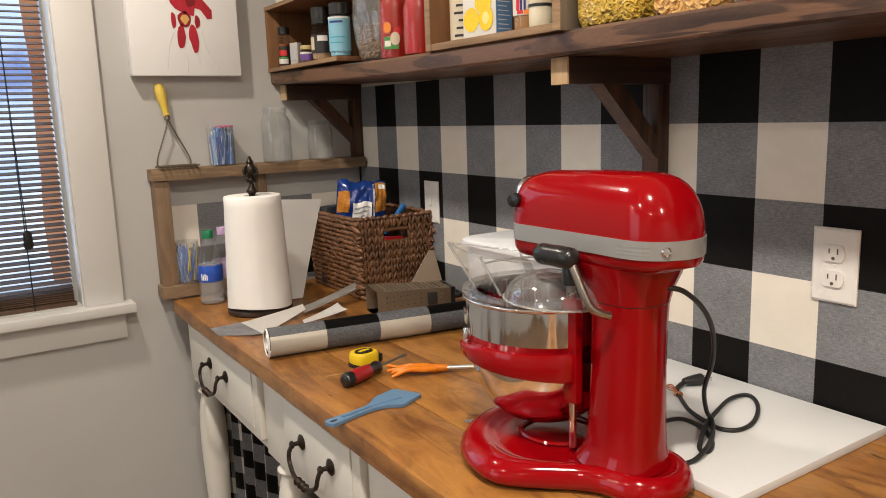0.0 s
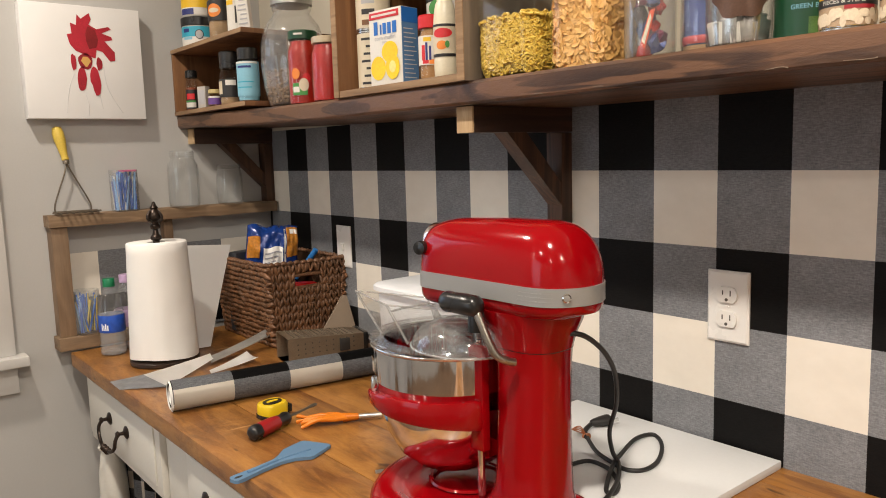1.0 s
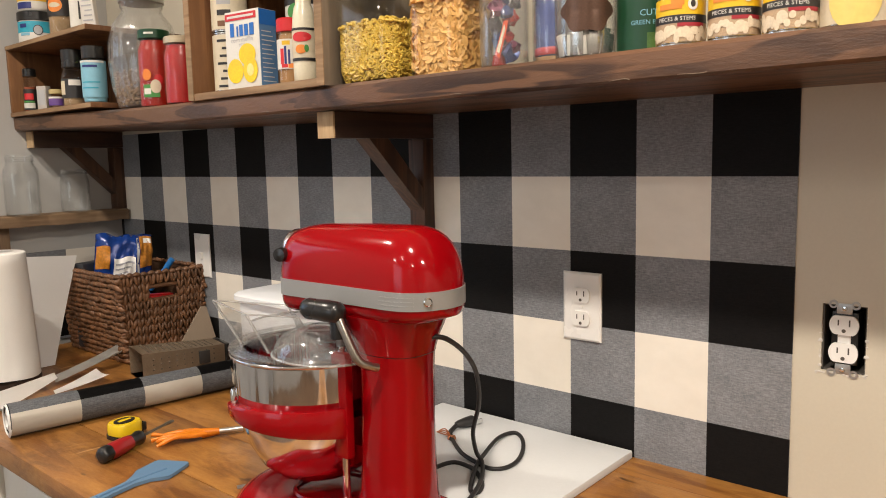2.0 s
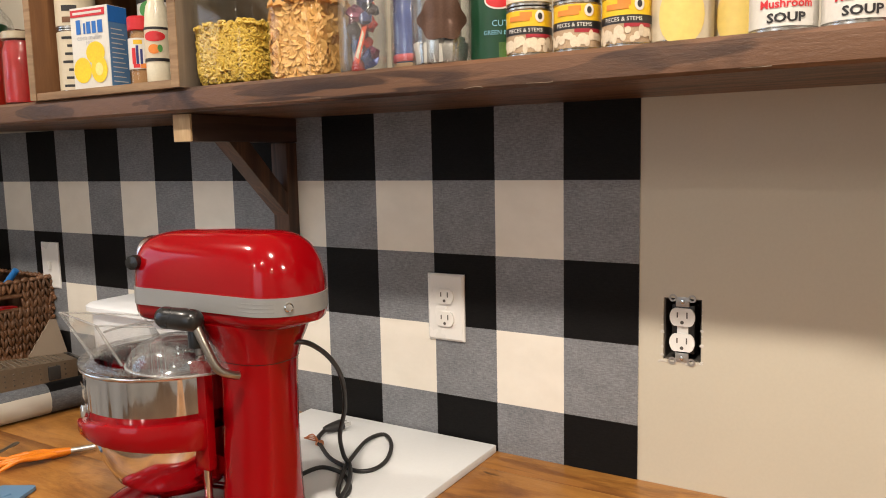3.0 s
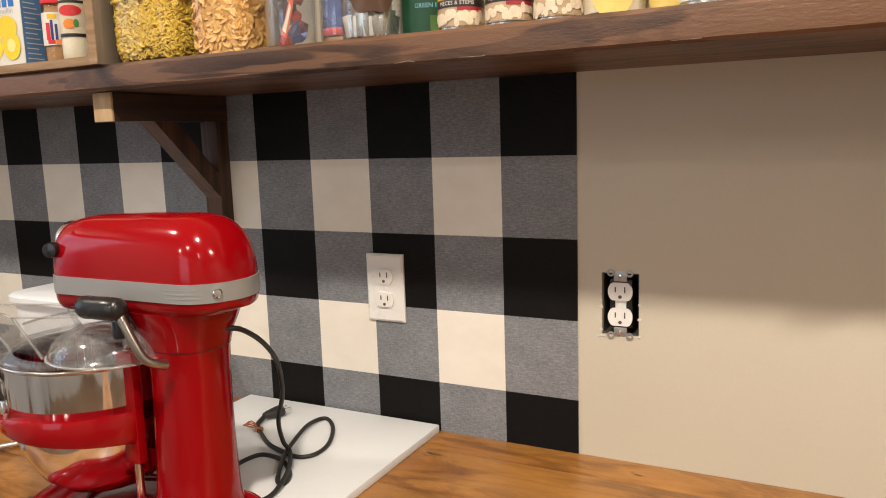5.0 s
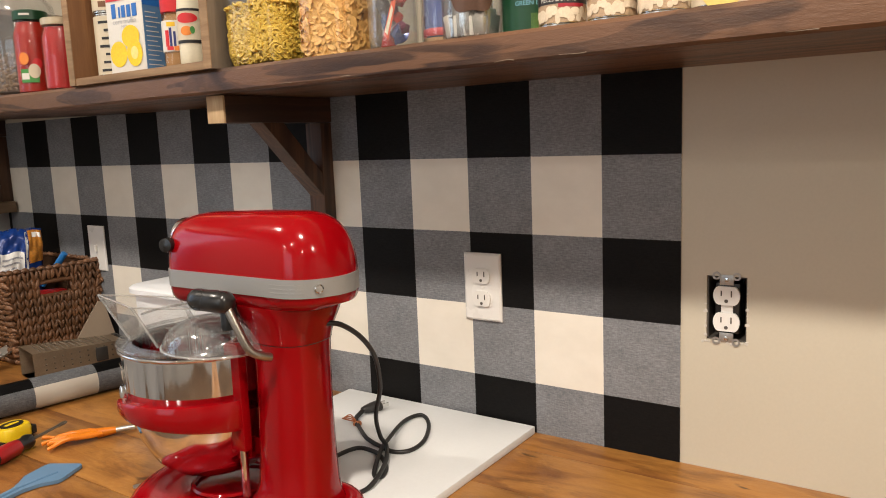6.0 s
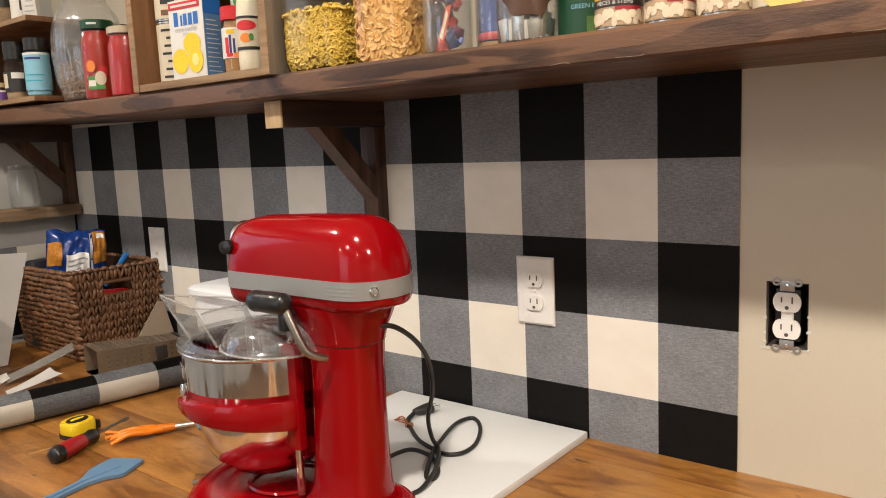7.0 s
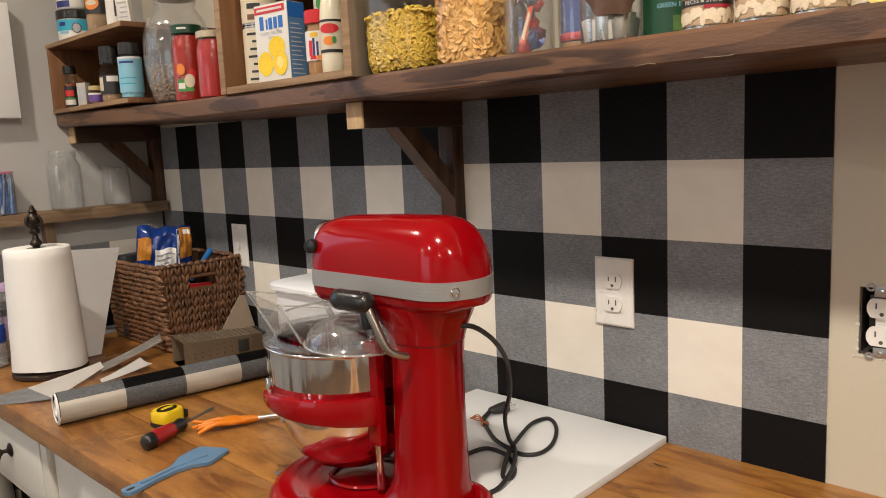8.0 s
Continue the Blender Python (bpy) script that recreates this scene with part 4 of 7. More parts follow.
daub("red_stroke", spread_pts(0.022, -0.046, 0.013, 0.036, 16, 0.25, 6.0, 0.1), CREST, 0.0003)
for k, line in enumerate([[(-0.03, -0.03), (-0.045, -0.07), (-0.055, -0.13)], [(0.045, -0.01), (0.05, -0.06), (0.068, -0.1), (0.086, -0.13)], [(-0.005, -0.085), (0.0, -0.11), (-0.002, -0.138)], [(0.03, -0.085), (0.035, -0.12)]]):
    bx = B(); tube(bx, [(x, -0.0362, y) for x, y in line], 0.0006, 6, 4); part("brush_line", bx, GREYS, canvas)

# wallpaper scrap behind the little frame
bx = B(); box(bx, -0.612, -0.002, L - 0.0025, L, TOP + 0.002, 1.15)
scrap = tagged(part("wallpaper_scrap", bx, PAPER_NORTH), "scrap of black and cream check wallpaper stuck on the wall", "wallpaper")

# little frame shelf on the worktop
FY = 1.842
fr = thing("frame_shelf", None, "weathered wooden open frame with a shelf, standing on the worktop", "shelf")
bx = B(); rows = []
for i in range(25):
    x = -0.653 + 0.644 * i / 24
    w = 0.004 * noise.noise(Vector((x * 14, 3.1, 0))); u = 0.003 * noise.noise(Vector((x * 18, 8.1, 0)))
    rows.append([(x, FY + w, 1.226 + u), (x, FY + w - 0.002, 1.24), (x, FY + w, 1.254), (x, FY + 0.006 + w, 1.257), (x, L - 0.003, 1.257), (x, L - 0.003, 1.226 + u)])
loft(bx, rows); part("shelf_board", bx, FRAME_WOOD, fr, "rough live-edge shelf board")
bx = B(); box(bx, -0.648, -0.608, FY + 0.008, L - 0.004, 0.935, 1.2255, 0.002); part("upright", bx, FRAME_POST, fr)
bx = B(); box(bx, -0.352, -0.325, FY + 0.03, L - 0.004, 0.935, 1.2255, 0.002); part("upright", bx, FRAME_POST, fr)
bx = B(); box(bx, -0.655, -0.36, FY - 0.004, L - 0.004, 0.9, 0.9345, 0.002); part("bottom_board", bx, FRAME_WOOD, fr)
bx = B(); box(bx, -0.62, -0.372, FY + 0.05, L - 0.004, TOP, 0.8998, 0.001); part("foot_strip", bx, FRAME_WOOD, fr)

# potato masher
WIRE = plain("dull_steel_wire", (0.20, 0.17, 0.13), 0.4, metal=0.8, vary=0.2)
YELLOW_WOOD = plain("worn_yellow_paint", (0.62, 0.45, 0.07), 0.45, vary=0.18, scale=40)
ms = thing("potato_masher", None, "old wire potato masher with a yellow wooden handle", "kitchen tool")
bx = B(); lathe(bx, [(0.006, 0), (0.0095, 0.003), (0.0085, 0.012), (0.0108, 0.03), (0.0142, 0.055), (0.0142, 0.075), (0.011, 0.088), (0.0, 0.092)], 18)
bmesh.ops.transform(bx, matrix=Matrix.Translation((-0.590, L - 0.022, 1.398)) @ Matrix.Rotation(radians(-9), 4, "Y") @ Matrix.Rotation(radians(-6), 4, "X"), verts=bx.verts)
part("handle", bx, YELLOW_WOOD, ms)
bx = B(); lathe(bx, [(0.008, -0.008), (0.0085, 0.0), (0.0065, 0.004)], 16, (-0.5895, L - 0.022, 1.397)); part("ferrule", bx, WIRE, ms)
for x, y in ((-0.625, L - 0.022), (-0.54, L - 0.026)):
    bx = B(); tube(bx, [(-0.589, L - 0.022, 1.392), (-0.588 + (x + 0.588) * 0.25, L - 0.024, 1.362), (x, y, 1.285), (x, y, 1.263)], 0.002, 8, 4); part("wire_arm", bx, WIRE, ms)
bx = B()
pts = []
for i in range(15):
    pts.append((-0.632 + i * 0.0076, L - 0.082 if i % 2 else L - 0.018, 1.2615))
tube(bx, pts, 0.0019, 7, 3)
tube(bx, [(-0.634, L - 0.030, 1.2645), (-0.524, L - 0.030, 1.2645)], 0.0022, 7, 1)
tube(bx, [(-0.634, L - 0.066, 1.2645), (-0.524, L - 0.066, 1.2645)], 0.0022, 7, 1)
part("mashing_grid", bx, WIRE, ms)

# see-through box of blue picks
PICK_BLUE = plain("blue_plastic_pick", (0.03, 0.13, 0.50), 0.35, vary=0.2)
PICK_PALE = plain("pale_blue_plastic_pick", (0.22, 0.42, 0.75), 0.35, vary=0.2)
PINK = plain("pink_plastic", (0.65, 0.12, 0.28), 0.4)
pb = thing("pick_box", pose(-0.452, L - 0.036, 1.257), "clear plastic box packed with blue plastic picks", "container")
bx = B()
outer = [squarish(0.066, 0.05, 24, 8, 0, 0, z) for z in (0, 0.112)]
inner = [squarish(0.064, 0.048, 24, 8, 0, 0, z) for z in (0.112, 0.0012)]
loft(bx, outer + inner); part("box_wall", bx, CLEAR_PLASTIC, pb)
rnd = random.Random(4)
for i in range(46):
    x, y = rnd.uniform(-0.026, 0.026), rnd.uniform(-0.018, 0.018)
    bx = B(); tube(bx, [(x, y, 0.003), (max(-0.028, min(0.028, x + rnd.uniform(-0.016, 0.016))), max(-0.02, min(0.02, y + rnd.uniform(-0.01, 0.01))), 0.098 + rnd.uniform(-0.02, 0.010))], 0.0028, 6, 1)
    # white picks stand in for bright highlights among the blue
    part("pick", bx, (PICK_BLUE, PICK_PALE, PICK_BLUE, SHEET, PICK_PALE)[i % 5], pb)
bx = B(); box(bx, -0.006, 0.03, -0.02, 0.02, 0.1065, 0.1115, 0.001); part("lid_card", bx, PINK, pb)


def mason(place, r, h, neck, label, lid=None, fill=None):
    jar = thing("glass_jar", pose(*place), label, "jar", "")
    bx = B()
    shell(bx, [(r * 0.86, 0), (r * 0.96, 0.004), (r, 0.014), (r, h * 0.68), (r * 0.97, h * 0.75), (neck * 1.04, h * 0.85), (neck, h * 0.88), (neck * 1.05, h * 0.9), (neck, h * 0.92), (neck * 1.05, h * 0.945), (neck, h)], 0.0028, 30)
    part("jar_wall", bx, CLEAR, jar, angle=60)
    bx = B()
    for k in range(3):
        tube(bx, [(neck * 1.05 * math.cos(a), neck * 1.05 * math.sin(a), h * (0.89 + 0.032 * k) + 0.001 * a / 6.28) for a in [2 * math.pi * q / 24 for q in range(25)]], 0.0012, 6, 1)
    part("screw_thread", bx, CLEAR, jar)
    return jar


mason((-0.290, L - 0.047, 1.257), 0.043, 0.16, 0.032, "empty clear glass canning jar on the little shelf")
mason((-0.150, L - 0.043, 1.257), 0.038, 0.118, 0.033, "short empty clear glass canning jar on the little shelf")

# jar of toothbrush-like picks in the frame
pj = thing("jar_of_picks", pose(-0.575, FY + 0.026, 0.9345), "clear glass jar holding yellow and blue sticks", "jar")
bx = B(); shell(bx, [(0.032, 0), (0.037, 0.004), (0.038, 0.012), (0.038, 0.095), (0.033, 0.105), (0.034, 0.118)], 0.0025, 26); part("jar_wall", bx, CLEAR, pj, angle=60)
STICKY = plain("yellow_plastic_stick", (0.55, 0.42, 0.06), 0.4)
for i in range(22):
    a, q = rnd.uniform(0, 6.28), rnd.uniform(0, 0.024)
    b2 = a + rnd.uniform(-1.2, 1.2)
    bx = B(); tube(bx, [(q * math.cos(a), q * math.sin(a), 0.005), (0.026 * math.cos(b2), 0.026 * math.sin(b2), 0.085 + rnd.uniform(0, 0.026))], 0.0024, 6, 1)
    part("stick", bx, (PICK_BLUE, STICKY, PICK_BLUE, PICK_PALE)[i % 4], pj)


# water bottles
# white haze lightens the water, which renders dark without it
CLEAR_WATER = glass("clear_water", (0.95, 0.97, 0.985), 0.02, 1.5, 0.8, 0.14, 0.6)
def bottle(place, cap, lab, label):
    bt = thing("water_bottle", pose(*place), label, "bottle")
    prof = [(0.026, 0), (0.031, 0.004), (0.032, 0.014), (0.030, 0.02), (0.032, 0.027), (0.030, 0.034), (0.032, 0.041), (0.0305, 0.048), (0.0318, 0.06), (0.0318, 0.108), (0.030, 0.12), (0.026, 0.14), (0.018, 0.162), (0.0125, 0.174), (0.0125, 0.186)]
    bx = B(); lathe(bx, prof, 28, cap0=True, cap1=False); part("bottle_wall", bx, WATER, bt, angle=60)
    if lab is BLUE_LABEL:
        bx = B(); lathe(bx, [(r - 0.0012, max(z, 0.002)) for r, z in prof if z < 0.11], 28); part("water", bx, CLEAR_WATER, bt, angle=60)
    bx = B(); lathe(bx, [(0.0322, 0.062), (0.0324, 0.0625), (0.0324, 0.106), (0.0322, 0.1065)], 28, cap0=False, cap1=False); part("label_band", bx, lab, bt)
    bx = B(); lathe(bx, [(0.0146, 0.178), (0.0148, 0.18), (0.0146, 0.197), (0.0135, 0.199), (0.0, 0.199)], 20); part("cap", bx, cap, bt)
    return bt


GREEN = plain("green_plastic", (0.008, 0.17, 0.07), 0.35)
BLUE_LABEL = plain("blue_film_label", (0.02, 0.08, 0.42), 0.3, vary=0.35, scale=20)
LILAC = plain("lilac_film_label", (0.50, 0.35, 0.55), 0.3, vary=0.3, scale=20)
bt = bottle((-0.548, 1.742, TOP), GREEN, BLUE_LABEL, "clear water bottle with a green cap and blue label")
bx = B()
for k in range(4):
    a0 = radians(206 + k * 9)
    loft(bx, [[(0.0327 * math.cos(a0 + da), 0.0327 * math.sin(a0 + da), z) for z in (0.068, 0.086 - 0.004 * (k % 2))] for da in (0, 0.05, 0.1)], False)
part("label_bars", bx, SHEET, bt, "white bars on the label")
bottle((-0.495, 1.785, TOP), LILAC, LILAC, "clear water bottle with a lilac cap and label")

# paper towels on a post
tw = thing("paper_towel_holder", pose(-0.475, 1.572, TOP), "white paper towel roll on a dark turned post holder", "paper towel holder")
bx = B(); lathe(bx, [(0.078, 0), (0.082, 0.004), (0.082, 0.011), (0.077, 0.016), (0.07, 0.0175), (0.02, 0.0178)], 36); part("base", bx, wood("espresso_wood", (0.02, 0.011, 0.007), (0.05, 0.03, 0.02), "y", 0.4), tw)
bx = B()
rings = []
for k in range(13):
    z = 0.0185 + 0.279 * k / 12
    r = 0.081 - 0.0105 * (k / 12)
    ring = []
    for i in range(48):
        a = 2 * math.pi * i / 48
        rr = r + 0.0008 * noise.noise(Vector((math.cos(a) * 3, math.sin(a) * 3, z * 25))) + (0.0035 if 0 < ((i - 30) % 48) < 5 else 0) * (1 - k / 16)
        ring.append((rr * math.cos(a), rr * math.sin(a), z + (0.004 * math.sin(a * 2) if k == 0 else 0)))
    rings.append(ring)
rings.append([(p[0] * 0.97, p[1] * 0.97, 0.2995) for p in rings[-1]])
rings.append([(0.021 * math.cos(2 * math.pi * i / 48), 0.021 * math.sin(2 * math.pi * i / 48), 0.2985) for i in range(48)])
rings.append([(0.019 * math.cos(2 * math.pi * i / 48), 0.019 * math.sin(2 * math.pi * i / 48), 0.02) for i in range(48)])
loft(bx, rings, True, False, True); part("towel_roll", bx, TISSUE, tw, "white paper towel roll", angle=60)
bx = B(); lathe(bx, [(0.008, 0.018), (0.008, 0.302), (0.013, 0.306), (0.013, 0.312), (0.008, 0.318), (0.006, 0.328), (0.011, 0.332), (0.012, 0.338), (0.008, 0.344), (0.0085, 0.35), (0.016, 0.356), (0.0175, 0.364), (0.014, 0.373), (0.008, 0.379), (0.010, 0.383), (0.006, 0.388), (0.0035, 0.396), (0.0, 0.398)], 20); part("post", bx, BRONZE, tw, "dark turned post with a finial")
bx = B()
for k in range(4):
    a = radians(90 * k + 30)
    tube(bx, [(0.013 * math.cos(a), 0.013 * math.sin(a), 0.348), (0.022 * math.cos(a), 0.022 * math.sin(a), 0.355), (0.021 * math.cos(a), 0.021 * math.sin(a), 0.365), (0.012 * math.cos(a), 0.012 * math.sin(a), 0.373)], 0.003, 7, 4)
part("finial_leaves", bx, BRONZE, tw)

# white card leaning behind the towels
cd = thing("white_card", None, "sheet of white card leaning against the basket", "card")
bx = B()
rows = []
for k in range(7):
    s = k / 6
    z = TOP + 0.002 + 0.255 * s
    y = 1.622 + 0.088 * s + 0.004 * math.sin(s * 3)
    rows.append([(-0.400 - 0.004 * s, y, z + 0.014 * s), (-0.372 + 0.054 * s, y + 0.002, z + 0.007 * s), (-0.337 + 0.112 * s, y, z)])
loft(bx, rows, False)
bmesh.ops.solidify(bx, geom=list(bx.faces), thickness=0.0012)
part("sheet", bx, SHEET, cd)


# ---- woven basket ----
def basket():
    bk = thing("woven_basket", pose(-0.120, 1.635, TOP), "brown woven water-hyacinth basket with a cut-out handle", "basket")
    hx0, hx1, hy0, hy1, H = 0.098, 0.118, 0.145, 0.162, 0.216
    STRAW = plain("woven_hyacinth", (0.158, 0.074, 0.034), 0.45, vary=0.75, scale=160, relief=0.5)
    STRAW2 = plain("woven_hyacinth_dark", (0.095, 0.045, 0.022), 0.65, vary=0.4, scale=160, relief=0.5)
    rr = random.Random(8)

    def wall_point(side, u, s):
        """u from -1 to 1 along the side, s from 0 to 1 up it."""
        ex, ey = hx0 + (hx1 - hx0) * s, hy0 + (hy1 - hy0) * s
        if side == "south": return Vector((u * ex, -ey, s * H)), Vector((1, 0, 0)), Vector((0, -1, 0.1)), ex
        if side == "north": return Vector((u * ex, ey, s * H)), Vector((1, 0, 0)), Vector((0, 1, 0.1)), ex
        if side == "west": return Vector((-ex, u * ey, s * H)), Vector((0, 1, 0)), Vector((-1, 0, 0.1)), ey
        return Vector((ex, u * ey, s * H)), Vector((0, 1, 0)), Vector((1, 0, 0.1)), ey

    def strand(bx, p, along, out, lng, thick, tilt):
        d = (along * math.cos(tilt) + Vector((0, 0, 1)) * math.sin(tilt)).normalized()
        q = out.cross(d).normalized()
        rings = []
        for k in range(6):
            f = -1 + 2 * k / 5
            w = thick * math.sqrt(max(0.06, 1 - abs(f) ** 2.2))
            c = p + d * lng * f + out * (0.004 * (1 - f * f))
            rings.append([c + out * (w * 0.7 * math.cos(a)) + q * (w * math.sin(a)) for a in [2 * math.pi * j / 6 for j in range(6)]])
        loft(bx, rings)

    for side in ("south", "west", "north", "east"):
        bx = B()
        p0, al, out, half = wall_point(side, 0, 0)
        braid = side in ("south", "north")
        rows = 16 if not braid else 10
        cols = int(half * 2 / (0.017 if braid else 0.020))
        for r in range(rows):
            for c in range(cols + 1):
                if braid:
                    s = (r + 0.5) / rows
                    for sgn in (-1, 1):
                        u = -1 + 2 * (c + 0.5 + sgn * 0.22) / (cols + 1)
                        if side == "south" and abs(u) < 0.36 and 0.70 < s < 0.86:
                            continue
                        p, al, out, hf = wall_point(side, u, s)
                        strand(bx, p + out * rr.uniform(-0.001, 0.0025), (Vector((0, 0, 1)) + al * sgn * rr.uniform(0.08, 0.42)).normalized(), out, H / rows * rr.uniform(0.66, 0.86), 0.0047 + rr.uniform(-0.0010, 0.0014), 0.0)
                else:
                    s = (r + 0.5) / rows
                    u = -1 + 2 * (c + (0.5 if r % 2 else 0.0)) / (cols + 0.5)
                    if abs(u) > 1:
                        continue
                    p, al, out, hf = wall_point(side, u, s)
                    strand(bx, p + out * rr.uniform(-0.001, 0.002), al, out, 0.020 + rr.uniform(-0.004, 0.006), H / rows * rr.uniform(0.44, 0.62), rr.uniform(-0.38, 0.38))
        ob = part("weave_" + {"south": "front", "west": "end", "north": "back", "east": "end"}[side], bx, STRAW, bk, angle=70)
        ob["kind"] = "stuff"
        # darker sheet behind the strands, showing in the gaps of the weave
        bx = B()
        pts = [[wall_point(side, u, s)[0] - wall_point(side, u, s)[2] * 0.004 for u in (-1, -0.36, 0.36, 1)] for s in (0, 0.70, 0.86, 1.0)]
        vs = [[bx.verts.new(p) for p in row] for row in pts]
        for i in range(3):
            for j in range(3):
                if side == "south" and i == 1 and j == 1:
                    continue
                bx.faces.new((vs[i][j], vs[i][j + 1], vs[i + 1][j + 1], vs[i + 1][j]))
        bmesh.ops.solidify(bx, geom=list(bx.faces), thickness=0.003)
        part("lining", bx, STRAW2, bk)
    bx = B()
    loop = []
    for side, us in (("south", (-0.95, -0.5, 0, 0.5, 0.95)), ("east", (-0.95, -0.5, 0, 0.5, 0.95)), ("north", (0.95, 0.5, 0, -0.5, -0.95)), ("west", (0.95, 0.5, 0, -0.5, -0.95))):
        loop += [wall_point(side, u, 1.0)[0] for u in us]
    loop.append(loop[0])
    for k in range(len(loop) - 1):
        a, b = loop[k], loop[k + 1]
        m = max(1, int((b - a).length / 0.016))
        for j in range(m):
            p = a + (b - a) * (j + 0.5) / m
            d = (b - a).normalized()
            strand(bx, p + Vector((0, 0, rr.uniform(-0.001, 0.001))), d, Vector((0, 0, 1)), 0.012, 0.0085, 0.0)
    part("rim", bx, STRAW, bk, "thick twisted rim", angle=70)
    for ux in (-1, 1):
        for uy in (-1, 1):
            bx = B()
            for r in range(14):
                s = (r + 0.5) / 14
                p = Vector((ux * (hx0 + (hx1 - hx0) * s), uy * (hy0 + (hy1 - hy0) * s), s * H))
                strand(bx, p, Vector((ux * 0.7, -uy * 0.7, 0)), Vector((ux, uy, 0)).normalized(), 0.011, 0.0075, 0.1)
            part("corner_weave", bx, STRAW, bk, angle=70)
    bx = B()
    tube(bx, [(-0.04, -0.159, H * 0.855), (0, -0.160, H * 0.86), (0.04, -0.159, H * 0.855)], 0.005, 8, 3)
    tube(bx, [(-0.042, -0.157, H * 0.70), (0, -0.158, H * 0.70), (0.042, -0.157, H * 0.70)], 0.005, 8, 3)
    part("handle_hole_edge", bx, STRAW, bk, angle=70)
    bx = B(); box(bx, -0.095, 0.095, -0.14, 0.14, 0.002, 0.006); part("bottom", bx, STRAW2, bk)
    return bk


basket()
# what the basket holds
bg = thing("chip_bag", pose(-0.136, 1.668, TOP + 0.080, 0, 5, -16), "crumpled blue snack bag with an orange patch and a white panel", "snack bag")
BAG_BLUE = plain("blue_foil_bag", (0.012, 0.05, 0.26), 0.25, metal=0.1, vary=0.3, scale=20, relief=0.1)
bx = B()


def bag_point(u, v, front):
    bulge = 0.038 * math.sqrt(max(0, 1 - u * u)) * math.sqrt(max(0.0, 1 - (2 * v - 1) ** 4)) + 0.0015
    wr = 0.009 * noise.noise(Vector((u * 1.9 + v, v * 4.3, 2.0 if front else 7.0))) + 0.008 * noise.noise(Vector((u * 7, v * 8, 5)))
    return Vector((u * 0.078 * (1 - 0.10 * v), -(bulge + wr) if front else bulge + wr * 0.5, v * 0.225 + 0.01 * noise.noise(Vector((u * 2, v, 3)))))


def bag_patch(bx, u0, u1, v0, v1, lift, n=12):
    rows = [[bag_point(u0 + (u1 - u0) * i / n, v0 + (v1 - v0) * j / n, True) + Vector((0, -lift, 0)) for i in range(n + 1)] for j in range(n + 1)]
    loft(bx, rows, False)


bag_patch(bx, -1, 1, 0, 1, 0, 26)
loft(bx, [[bag_point(-1 + 2 * i / 26, j / 26, False) for i in range(27)] for j in range(27)], False)
bmesh.ops.remove_doubles(bx, verts=bx.verts, dist=0.0022)
part("bag_film", bx, BAG_BLUE, bg, angle=70)
bx = B(); bag_patch(bx, -0.42, 0.32, 0.2, 0.74, 0.0012); part("white_panel", bx, SHEET, bg, "white panel with grey bars", angle=70)
for k in range(6):
    bx = B(); bag_patch(bx, -0.36, 0.26 - 0.1 * (k % 3), 0.66 - k * 0.06, 0.68 - k * 0.06, 0.0022, 6); part("text_bar", bx, plain("grey_print", (0.35, 0.36, 0.4), 0.5), bg)
ORANGE_PRINT = plain("orange_print", (0.52, 0.21, 0.03), 0.35, vary=0.6, scale=30)
bx = B(); bag_patch(bx, -0.98, -0.55, 0.60, 0.86, 0.0012); part("orange_patch", bx, ORANGE_PRINT, bg, angle=70)
bx = B(); bag_patch(bx, 0.48, 0.97, 0.62, 0.98, 0.0012); part("orange_patch", bx, ORANGE_PRINT, bg, angle=70)
bx = B(); bag_patch(bx, 0.37, 0.45, 0.08, 0.97, 0.0014); part("white_stripe", bx, SHEET, bg, angle=70)
bx = B(); bag_patch(bx, 0.62, 0.92, 0.9, 0.955, 0.0014); part("white_mark", bx, SHEET, bg, angle=70)

rd = thing("red_packet", pose(-0.13, 1.515, TOP + 0.128, 0, 0, 4), "red packet inside the basket", "packet")
bx = B(); box(bx, -0.055, 0.055, -0.012, 0.012, -0.11, 0.032, 0.005, pose(0, 0, 0, 0, 6, 0)); part("packet", bx, plain("red_film", (0.5, 0.012, 0.014), 0.3), rd)
dk = thing("dark_packet", pose(-0.19, 1.72, TOP + 0.01, 0, 0, 20), "dark packet inside the basket", "packet")
bx = B(); box(bx, -0.04, 0.04, -0.02, 0.02, 0.0, 0.225, 0.008); part("packet", bx, plain("charcoal_film", (0.03, 0.033, 0.04), 0.35), dk)
bm2 = thing("blue_marker", pose(-0.055, 1.60, TOP + 0.19, 40, 0, 30), "blue capped marker lying in the basket", "marker")
bx = B(); lathe(bx, [(0.007, -0.05), (0.0075, 0.02), (0.006, 0.024), (0.008, 0.026), (0.008, 0.058), (0.0, 0.06)], 14); part("barrel", bx, plain("bright_blue_plastic", (0.03, 0.2, 0.55), 0.3), bm2)

# ---- rolled and loose wallpaper ----
ra, rb = Vector((-0.600, 1.178, TOP + 0.0315)), Vector((-0.05, 1.084, TOP + 0.0315))
ang = math.degrees(math.atan2(rb.y - ra.y, rb.x - ra.x))
rl = thing("wallpaper_roll", Matrix.Translation(ra) @ pose(0, 0, 0, 0, 0, ang), "roll of black and cream check wallpaper lying on the worktop", "wallpaper roll")
ln = (rb - ra).length
bx = B()
rows = []
turns, steps = 3.2, 110
